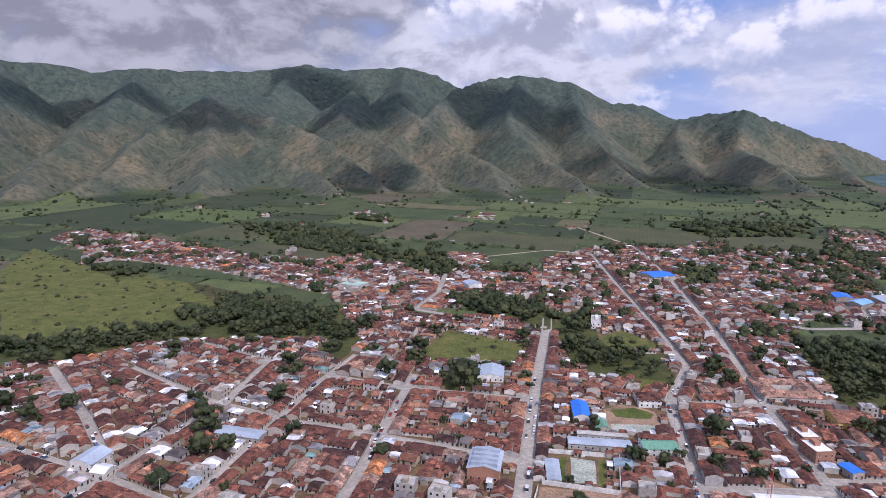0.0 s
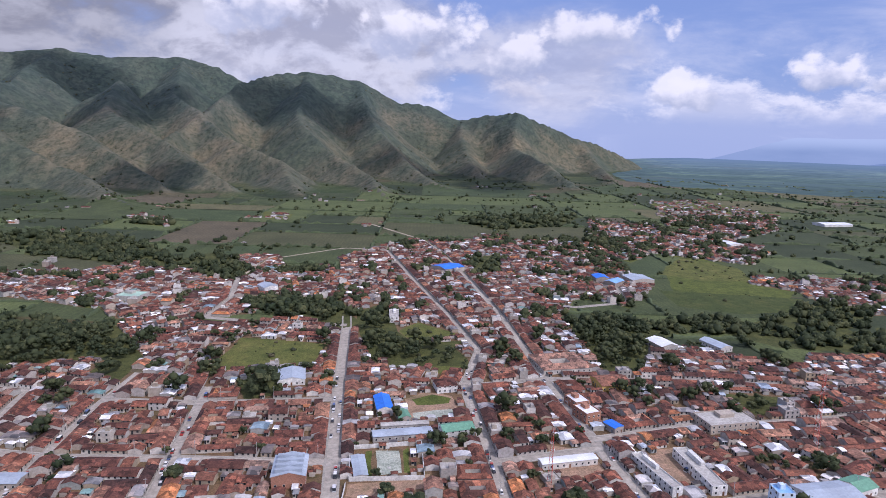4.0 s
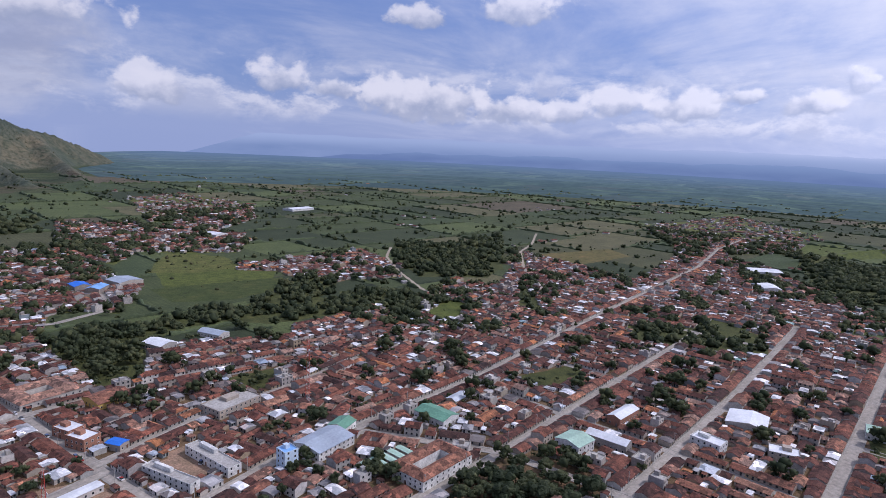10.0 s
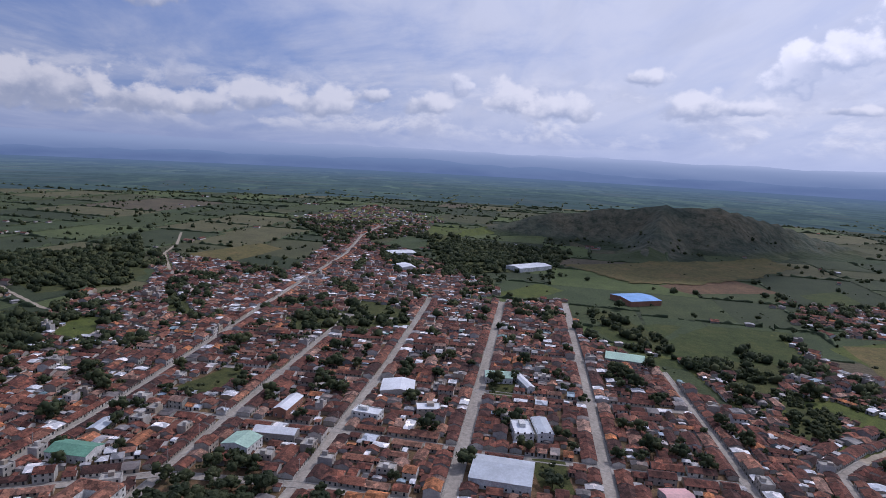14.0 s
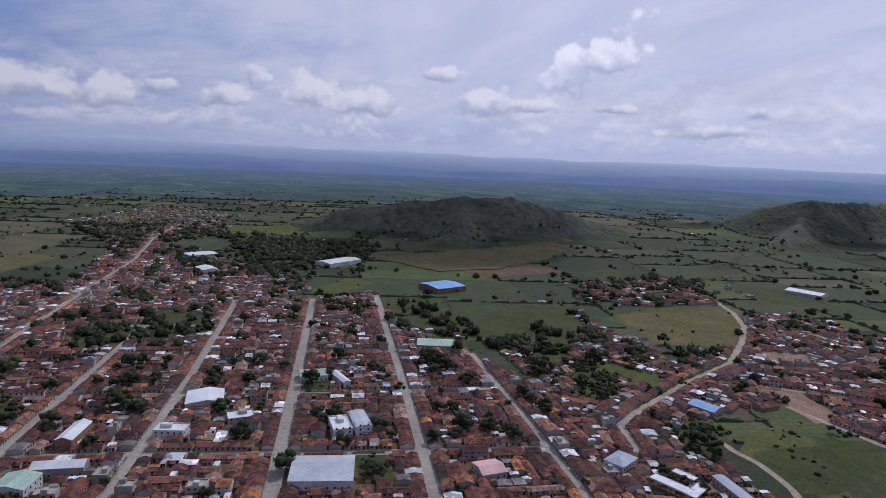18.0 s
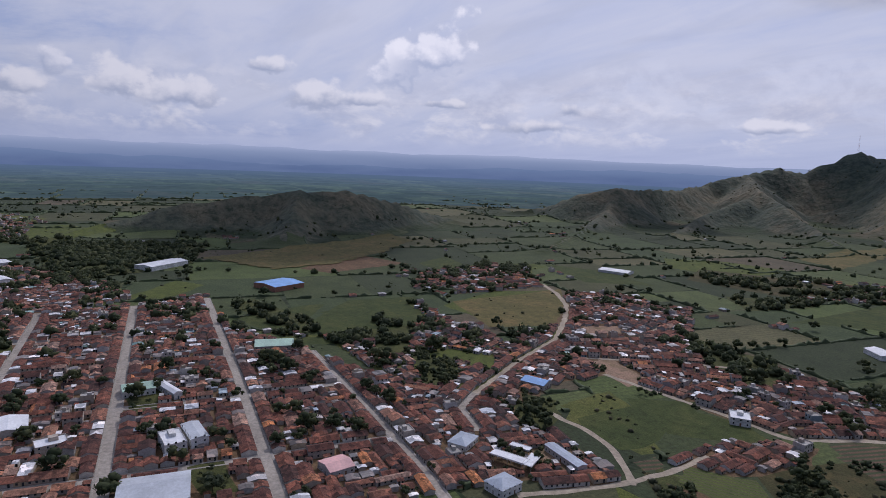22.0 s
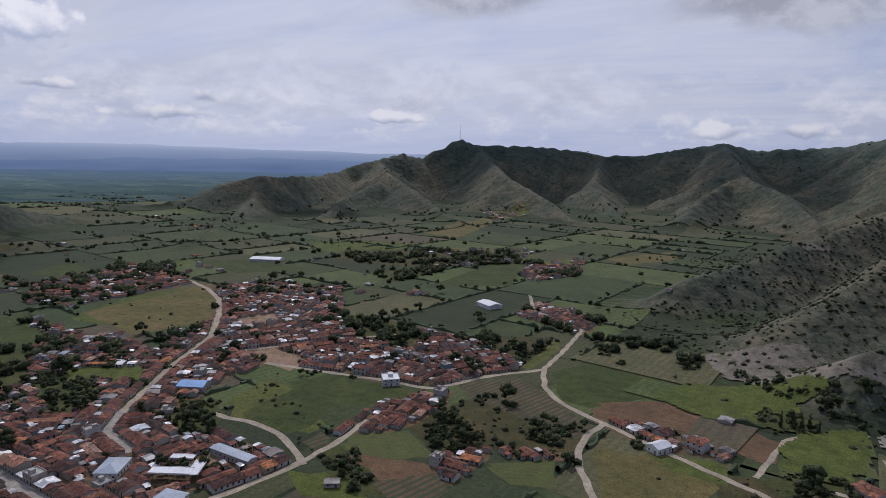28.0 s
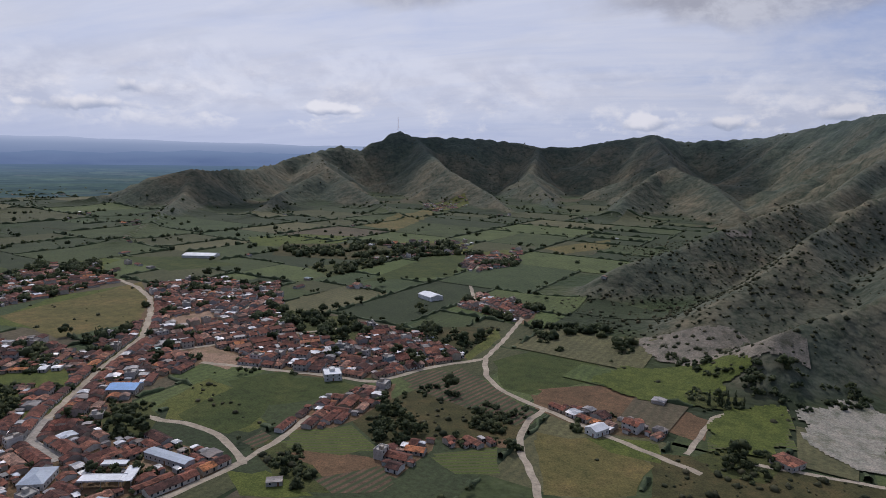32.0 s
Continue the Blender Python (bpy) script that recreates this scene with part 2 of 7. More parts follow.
TILE = [(0.0, (0.066, 0.036, 0.031)), (0.2, (0.118, 0.052, 0.040)), (0.45, (0.168, 0.068, 0.048)), (0.7, (0.215, 0.088, 0.058)), (0.84, (0.27, 0.128, 0.085)), (0.93, (0.33, 0.215, 0.165)), (0.97, (0.36, 0.145, 0.07)), (1.0, (0.46, 0.19, 0.08))]
SHEET = [(0.0, (0.13, 0.105, 0.095)), (0.25, (0.20, 0.18, 0.17)), (0.46, (0.33, 0.32, 0.32)), (0.58, (0.52, 0.52, 0.52)), (0.63, (0.76, 0.77, 0.78)), (0.92, (0.80, 0.81, 0.82)), (0.96, (0.30, 0.38, 0.47)), (1.0, (0.16, 0.30, 0.26))]
PAINT = [(0.0, (0.430, 0.396, 0.344)), (0.2, (0.619, 0.602, 0.568)), (0.4, (0.361, 0.301, 0.232)), (0.55, (0.447, 0.430, 0.413)), (0.7, (0.310, 0.258, 0.215)), (0.85, (0.396, 0.396, 0.370)), (0.95, (0.361, 0.284, 0.189)), (1.0, (0.258, 0.327, 0.344))]
M = {}
for far in (False, True):
    k = "_far" if far else ""
    M["tile" + k] = material("clay_roof_tiles" + k, varied(TILE, far, 0.9, 0.62, 0.04, patches=0.38), 0.9, bump=(5.0, 0.6, 0.1))
    M["sheet" + k] = material("metal_roof_sheet" + k, varied(SHEET, far, 0.8, 0.3, 0.05, patches=0.25), 0.5, 0.0, bump=(4.0, 0.3, 0.05))
    M["paint" + k] = material("painted_plaster" + k, varied(PAINT, far, 0.7, 0.3, 0.1), 0.9, bump=(6.0, 0.2, 0.03))
M["brick"] = material("bare_brick_wall", plain((0.30, 0.15, 0.10), 2.0, 0.35), 0.9)
M["glass"] = material("dark_window_glass", plain((0.03, 0.035, 0.04), 2.0, 0.2), 0.2)
M["wood"] = material("stained_wood_door", varied([(0, (0.10, 0.05, 0.03)), (0.5, (0.22, 0.12, 0.07)), (0.8, (0.12, 0.16, 0.20)), (1, (0.35, 0.33, 0.3))], False), 0.7)
M["concrete"] = material("weathered_concrete", plain((0.36, 0.34, 0.31), 0.6, 0.3), 0.92, bump=(3.0, 0.3, 0.05))
M["white"] = material("white_paint", plain((0.60, 0.59, 0.56), 0.8, 0.3, 0.12, 0.25), 0.88)
M["ochre"] = material("yellow_ochre_plaster", plain((0.55, 0.38, 0.12), 0.8, 0.2), 0.9)
M["lightpaint"] = material("pale_blue_plaster", plain((0.50, 0.60, 0.68), 0.8, 0.15), 0.9)
M["white_sheet"] = material("white_metal_sheet", plain((0.66, 0.67, 0.68), 0.7, 0.12), 0.5)
M["grey_sheet"] = material("grey_blue_metal_sheet", plain((0.33, 0.375, 0.43), 0.7, 0.15), 0.5)
M["pale_sheet"] = material("pale_grey_metal_sheet", plain((0.46, 0.49, 0.52), 0.7, 0.14), 0.55)
M["blue_sheet"] = material("bright_blue_metal_sheet", plain((0.035, 0.17, 0.62), 0.7, 0.15), 0.5)
M["lightblue_sheet"] = material("light_blue_metal_sheet", plain((0.20, 0.38, 0.66), 0.7, 0.15), 0.5)
M["green_sheet"] = material("green_metal_sheet", plain((0.125, 0.27, 0.185), 0.7, 0.25), 0.6)
M["palegreen_sheet"] = material("pale_green_metal_sheet", plain((0.34, 0.48, 0.38), 0.7, 0.2), 0.55)
M["pink_sheet"] = material("faded_pink_metal_sheet", plain((0.62, 0.36, 0.34), 0.7, 0.15), 0.6)
M["red_steel"] = material("red_painted_steel", plain((0.45, 0.07, 0.05), 3, 0.2), 0.6)
M["steel"] = material("galvanised_steel", plain((0.45, 0.46, 0.47), 3, 0.15), 0.45, 0.6)
M["road"] = material("pale_worn_concrete_road", plain((0.315, 0.280, 0.238), 0.35, 0.3, 0.03, 0.2), 0.95, bump=(2.0, 0.3, 0.05))
M["dirt"] = material("pale_dirt_road", plain((0.34, 0.285, 0.215), 0.3, 0.3, 0.04, 0.2), 0.97)
M["pavement"] = material("grey_pavement", plain((0.30, 0.275, 0.24), 0.8, 0.25), 0.95)
M["bark"] = material("tree_bark", plain((0.10, 0.075, 0.05), 4, 0.4), 0.95)
M["rubber"] = material("black_rubber", plain((0.02, 0.02, 0.02), 8, 0.2), 0.8)
M["car"] = material("car_paint", varied([(0, (0.7, 0.7, 0.7)), (0.35, (0.55, 0.56, 0.58)), (0.55, (0.05, 0.05, 0.06)), (0.75, (0.35, 0.04, 0.03)), (0.9, (0.08, 0.12, 0.25)), (1, (0.75, 0.6, 0.1))], False, 2, 0.1, 0.5, "CONSTANT"), 0.3)
LEAF = [(0.0, (0.052, 0.070, 0.036)), (0.35, (0.070, 0.090, 0.046)), (0.7, (0.092, 0.112, 0.056)), (1.0, (0.132, 0.146, 0.070))]
SCRUB = [(0.0, (0.062, 0.072, 0.042)), (0.4, (0.084, 0.092, 0.053)), (0.75, (0.108, 0.110, 0.066)), (1.0, (0.145, 0.132, 0.084))]


def leafy(far, stops=LEAF):
    def build(n):
        c = n.ramp(rand_of(n, True), stops)
        s = n.ramp(n.noise(n.coord, 0.03 if far else 0.06, 3), [(0.3, (0.7, 0.78, 0.75)), (0.7, (1.3, 1.2, 1.1))])
        return n.mix(1.0, c, s, "MULTIPLY")
    return build


def hedgy():
    def build(n):
        c = n.ramp(n.noise(n.coord, 0.25, 5, 0.75), [(0.3, (0.036, 0.050, 0.025)), (0.5, (0.058, 0.078, 0.036)), (0.7, (0.088, 0.110, 0.050))])
        return n.mix(1.0, c, n.ramp(n.noise(n.coord, 0.02, 2), [(0.3, (0.75,) * 3), (0.7, (1.25,) * 3)]), "MULTIPLY")
    return build


M["leaf"] = foliage("tree_leaves", leafy(False), 0.7)
M["hedge"] = material("hedge_leaves", hedgy(), 0.85, bump=(0.8, 0.8, 0.5))
M["leaf_far"] = foliage("woodland_leaves", leafy(True), 0.8)
M["leaf_scrub"] = foliage("dry_scrub_leaves", leafy(True, SCRUB), 0.85)


def grassy(a, b, c, scale=0.05, fine=0.8, rows=None):
    a, b, c = ((x * 1.14, y * 0.85, z * 0.74) for x, y, z in (a, b, c))

    def build(n):
        f = n.noise(n.coord, scale, 6, 0.7)
        col = n.ramp(f, [(0.3, a), (0.5, b), (0.7, c)])
        s = n.ramp(n.noise(n.coord, fine, 4, 0.75), [(0.3, (0.55,) * 3), (0.7, (1.4,) * 3)])
        col = n.mix(1.0, col, s, "MULTIPLY")
        s = n.ramp(n.noise(n.coord, fine * 0.16, 4, 0.7), [(0.3, (0.62, 0.66, 0.62)), (0.5, (1.0,) * 3), (0.7, (1.3, 1.22, 1.2))])
        col = n.mix(1.0, col, s, "MULTIPLY")
        if rows:
            w = n.add("ShaderNodeTexWave", wave_type="BANDS", bands_direction="X")
            rot = n.add("ShaderNodeMapping")
            rot.inputs["Rotation"].default_value = (0, 0, radians(rows[0]))
            n.put(rot.inputs[0], n.coord)
            n.put(w.inputs["Vector"], rot.outputs[0])
            w.inputs["Scale"].default_value = 0.314 / rows[1]
            w.inputs["Distortion"].default_value = 1.5
            w.inputs["Detail Scale"].default_value = 0.2
            col = n.mix(w.outputs["Fac"], col, rows[2])
        return col
    return build


FIELD = {
    "grass": grassy((0.048, 0.084, 0.021), (0.066, 0.110, 0.026), (0.088, 0.136, 0.034)),
    "meadow": grassy((0.052, 0.086, 0.024), (0.080, 0.118, 0.033), (0.112, 0.140, 0.048)),
    "crop": grassy((0.030, 0.058, 0.018), (0.042, 0.075, 0.022), (0.06, 0.09, 0.028), 0.03),
    "dry": grassy((0.075, 0.095, 0.035), (0.10, 0.115, 0.045), (0.14, 0.135, 0.06), 0.02),
    "soil": grassy((0.085, 0.072, 0.045), (0.11, 0.09, 0.056), (0.14, 0.115, 0.07), 0.03),
    "soilrows": grassy((0.085, 0.075, 0.06), (0.11, 0.09, 0.07), (0.13, 0.11, 0.085), 0.04, 0.8, (20, 4.5, (0.045, 0.065, 0.028))),
    "rows": grassy((0.055, 0.10, 0.024), (0.07, 0.125, 0.03), (0.09, 0.14, 0.035), 0.05, 0.8, (65, 3.5, (0.085, 0.085, 0.04))),
    "park": grassy((0.04, 0.06, 0.02), (0.07, 0.075, 0.04), (0.14, 0.12, 0.08), 0.08),
    "woods": grassy((0.035, 0.055, 0.02), (0.05, 0.076, 0.025), (0.07, 0.095, 0.032)),
    "bare": grassy((0.125, 0.150, 0.135), (0.170, 0.200, 0.180), (0.055, 0.075, 0.050), 0.045),
    "scrub": grassy((0.035, 0.05, 0.02), (0.05, 0.062, 0.026), (0.085, 0.085, 0.04), 0.03),
    "court": grassy((0.25, 0.36, 0.34), (0.28, 0.40, 0.38), (0.31, 0.44, 0.42), 0.1),
    "town": grassy((0.10, 0.085, 0.05), (0.13, 0.11, 0.07), (0.06, 0.075, 0.035), 0.06),
    "sand": grassy((0.17, 0.21, 0.19), (0.24, 0.30, 0.28), (0.08, 0.11, 0.07), 0.04),
    "yard": grassy((0.20, 0.18, 0.14), (0.25, 0.22, 0.17), (0.10, 0.11, 0.05), 0.03),
}
for key in list(FIELD):
    M["f_" + key] = material(key + "_ground", FIELD[key], 0.97, bump=(0.7, 0.5, 0.4))


# ---- meshes ----
def mesh_of(name, verts, faces, mats, face_mats=None, smooth=False):
    me = bpy.data.meshes.new(name)
    me.from_pydata(verts if isinstance(verts, list) else verts.tolist(), [], faces)
    for m in mats:
        me.materials.append(m)
    if face_mats is not None:
        me.polygons.foreach_set("material_index", np.array(face_mats, np.int32))
    if smooth:
        me.polygons.foreach_set("use_smooth", np.ones(len(me.polygons), bool))
    me.update()
    return me


def part(name, me, parent, label=""):
    ob = new(name, me)
    ob.parent = parent
    if label:
        ob["label"] = label
    return ob


class Shape:
    """Collects boxes, prisms and quads into one mesh."""

    def __init__(self):
        self.v, self.f, self.m = [], [], []

    def poly(self, pts, mat=0):
        k = len(self.v)
        self.v += [tuple(p) for p in pts]
        self.f.append(tuple(range(k, k + len(pts))))
        self.m.append(mat)

    def solid(self, low, high, mat=0, cap=True, floor=False):
        """A solid between two loops of points."""
        k, n = len(self.v), len(low)
        self.v += [tuple(p) for p in low] + [tuple(p) for p in high]
        for i in range(n):
            j = (i + 1) % n
            self.f.append((k + i, k + j, k + n + j, k + n + i))
            self.m.append(mat)
        if cap:
            self.f.append(tuple(range(k + n, k + 2 * n)))
            self.m.append(mat)
        if floor:
            self.f.append(tuple(range(k + n - 1, k - 1, -1)))
            self.m.append(mat)

    def box(self, x0, y0, z0, x1, y1, z1, mat=0, floor=True):
        self.solid([(x0, y0, z0), (x1, y0, z0), (x1, y1, z0), (x0, y1, z0)], [(x0, y0, z1), (x1, y0, z1), (x1, y1, z1), (x0, y1, z1)], mat, True, floor)

    def slab(self, quad, thick, mat=0):
        """A sloped slab under a quad."""
        self.solid([(x, y, z - thick) for x, y, z in quad], quad, mat, True, True)

    def mesh(self, name, mats):
        me = mesh_of(name, self.v, self.f, mats, self.m)
        bm = bmesh.new()
        bm.from_mesh(me)
        bmesh.ops.remove_doubles(bm, verts=bm.verts, dist=0.002)
        bm.to_mesh(me)
        bm.free()
        return me


# ---- the lie of the land ----
TABLES = {}


def lattice_noise(x, y, seed):
    if seed not in TABLES:
        TABLES[seed] = np.random.RandomState(seed).rand(256, 256)
    table = TABLES[seed]
    xi, yi = np.floor(x).astype(int), np.floor(y).astype(int)
    u, v = x - xi, y - yi
    u, v = u * u * (3 - 2 * u), v * v * (3 - 2 * v)
    a, b = table[xi % 256, yi % 256], table[(xi + 1) % 256, yi % 256]
    c, d = table[xi % 256, (yi + 1) % 256], table[(xi + 1) % 256, (yi + 1) % 256]
    return (a * (1 - u) + b * u) * (1 - v) + (c * (1 - u) + d * u) * v


def fractal(x, y, scale, octaves, seed):
    total, weight = 0, 0
    for k in range(octaves):
        total = total + lattice_noise(x * scale * 2 ** k + 17 * k, y * scale * 2 ** k + 31 * k, seed + k) / 1.8 ** k
        weight += 1 / 1.8 ** k
    return total / weight


# crests of the ranges and of their spurs (x, y, height), and how steeply they fall
NORTH_CRESTS = [
    [(-2233, 2430, 437), (-2022, 2608, 442), (-1886, 2708, 409), (-1711, 2822, 445), (-1543, 2973, 442), (-1300, 3142, 458), (-1062, 3230, 500), (-884, 3231, 475), (-535, 3256, 490), (-385, 3227, 448), (-281, 3188, 391)],
    [(-464, 1945, 63), (-361, 2474, 204), (-254, 2889, 362), (-119, 2998, 409), (38, 3050, 439), (280, 3087, 404), (466, 3065, 313), (627, 3087, 302), (778, 3052, 238), (902, 2966, 262), (1008, 2826, 276), (1141, 2829, 225), (1323, 2914, 168), (1484, 2947, 131), (1712, 3053, 58)],
    [(-1062, 3230, 500), (-1069, 2696, 309), (-1095, 2247, 295), (-1095, 1908, 188), (-1058, 1578, 72), (-1015, 1301, 17)],
    [(-1095, 2247, 295), (-846, 1977, 156), (-586, 1755, 55), (-323, 1350, 8)],
    [(-1095, 2247, 295), (-890, 1791, 131), (-740, 1419, 31)],
    [(-1095, 2247, 295), (-887, 2230, 225), (-625, 2057, 149), (-336, 1666, 19)],
    [(-1711, 2822, 445), (-1466, 2147, 218), (-1294, 1654, 96), (-1112, 1286, 29)],
    [(-2147, 2506, 448), (-1673, 1858, 208), (-1329, 1358, 65)],
    [(-718, 2810, 343), (-663, 2411, 222), (-396, 2062, 124), (-178, 1640, 24)],
    [(-535, 3256, 490), (-503, 2755, 292), (-220, 2189, 134), (-52, 1899, 73), (2, 1600, 10)],
    [(38, 3050, 439), (-7, 2500, 219), (110, 2097, 84), (212, 1838, 40), (219, 1525, 8)],
    [(280, 3087, 404), (287, 2584, 202), (372, 2118, 51), (442, 1791, 8)],
    [(1008, 2826, 276), (873, 2555, 121), (892, 2174, 75), (862, 1860, 19)],
    [(778, 3052, 238), (673, 2511, 76), (653, 2205, 12)],
    [(1323, 2914, 168), (1314, 2585, 40), (1002, 1838, 8)],
]
SOUTH_CRESTS = [
    [(1187, 30, 8), (1448, -84, 12), (1427, -259, 59), (1398, -386, 77), (1366, -486, 93), (1373, -604, 93), (1386, -799, 58), (1409, -951, 14)],
    [(1366, -486, 93), (1232, -416, 45), (1143, -364, 20)],
    [(1557, -1096, 8), (1619, -1304, 8), (1552, -1414, 32), (1435, -1464, 85), (1361, -1533, 108), (1375, -1844, 100), (1462, -2150, 125), (1423, -2353, 165), (1352, -2452, 197), (1308, -2532, 180), (1168, -2654, 274), (1127, -2726, 246), (945, -2847, 245), (715, -3016, 234), (584, -3044, 213), (381, -3076, 223), (228, -2991, 249), (68, -2949, 276), (-66, -2999, 244), (-340, -2880, 254), (-477, -2759, 283)],
    [(1361, -1533, 108), (1286, -1399, 46), (1043, -1060, 9), (881, -825, 8)],
    [(1423, -2353, 165), (1154, -1989, 109), (853, -1754, 34), (633, -1473, 8)],
    [(1154, -1989, 109), (1137, -1706, 40), (965, -1293, 8)],
    [(1127, -2726, 246), (813, -2258, 128), (569, -1969, 56), (419, -1746, 8)],
    [(584, -3044, 213), (506, -2448, 82), (324, -1923, 10)],
    [(68, -2949, 276), (-24, -2250, 145), (79, -1998, 78), (137, -1795, 31)],
    [(-24, -2250, 145), (-141, -1995, 89), (-176, -1741, 47)],
    [(-291, -2986, 248), (-449, -2561, 279), (-534, -2340, 303), (-577, -2123, 309), (-663, -1887, 334)],
    [(-663, -1887, 334), (-401, -1445, 191), (-241, -1176, 115), (-121, -993, 87), (-21, -850, 58), (49, -758, 41)],
    [(-440, -1223, 197), (-260, -914, 127), (-126, -709, 78), (-43, -598, 39)],
    [(-279, -750, 109), (-182, -613, 69), (-78, -514, 39)],
]


def land(x, y):
    """The ground's height: crests that fall away in ribs and gullies."""
    x, y = np.asarray(x, float), np.asarray(y, float)
    shape = x.shape
    x, y = x.ravel(), y.ravel()
    wx = x + 60 * (fractal(x, y, 1 / 420, 3, 5) - 0.5)
    wy = y + 60 * (fractal(x, y, 1 / 420, 3, 15) - 0.5)
    top = np.full(x.shape, -1e3)
    seed = 0
    for crests, main, spur in ((NORTH_CRESTS, 0.76, 0.64), (SOUTH_CRESTS, 0.60, 0.60)):
        for k, line in enumerate(crests):
            slope, run = main if k < 2 else spur, 0.0
            seed += 1
            for (ax, ay, az), (bx, by, bz) in zip(line, line[1:]):
                dx, dy = bx - ax, by - ay
                length = math.hypot(dx, dy)
                s = np.clip(((wx - ax) * dx + (wy - ay) * dy) / (length * length), 0, 1)
                d = np.hypot(wx - ax - s * dx, wy - ay - s * dy)
                h = az + s * (bz - az) - slope * d * (1 - 0.35 * np.exp(-d / 70))
                near = (h > -60) & (h > top - 1)
                if near.any():
                    dn = d[near]
                    side = np.where((wx[near] - ax) * dy - (wy[near] - ay) * dx > 0, 0.0, 900.0)
                    along = run + s[near] * length + side + 0.18 * dn + seed * 137.0
                    rib = np.minimum(1, np.abs(fractal(along, dn * 0.16, 1 / 210, 2, 60) - 0.5) * 4.6)
                    fine = np.minimum(1, np.abs(fractal(along + 0.1 * dn, dn * 0.3, 1 / 74, 2, 70) - 0.5) * 4.0)
                    cut = (1 - np.exp(-dn / 150)) * np.clip(h[near] + 70, 0, 170)
                    h[near] -= cut * (0.42 * rib + 0.24 * fine)
                top = np.maximum(top, h)
                run += length
    rough = fractal(wx, wy, 1 / 75, 4, 40) - 0.5
    top = top + np.clip(top, 0, 60) * 0.30 * rough
    soft = np.where(top > 14, top, 14 * np.exp(np.minimum((top - 14) / 14, 0)))
    return np.where(top > -70, np.maximum(soft - 0.6, 0), 0).reshape(shape)


# heights on a ten metre grid, for single places
LOOK = land(*np.meshgrid(np.arange(-1500, 2000, 10), np.arange(-1500, 2000, 10), indexing="ij"))


def land_at(x, y):
    u, v = (x + 1500) / 10, (y + 1500) / 10
    i, j = int(u), int(v)
    if 0 <= i < LOOK.shape[0] - 1 and 0 <= j < LOOK.shape[1] - 1:
        u, v = u - i, v - j
        return float((LOOK[i, j] * (1 - u) + LOOK[i + 1, j] * u) * (1 - v) + (LOOK[i, j + 1] * (1 - u) + LOOK[i + 1, j + 1] * u) * v)
    return float(land(np.array([x]), np.array([y]))[0])


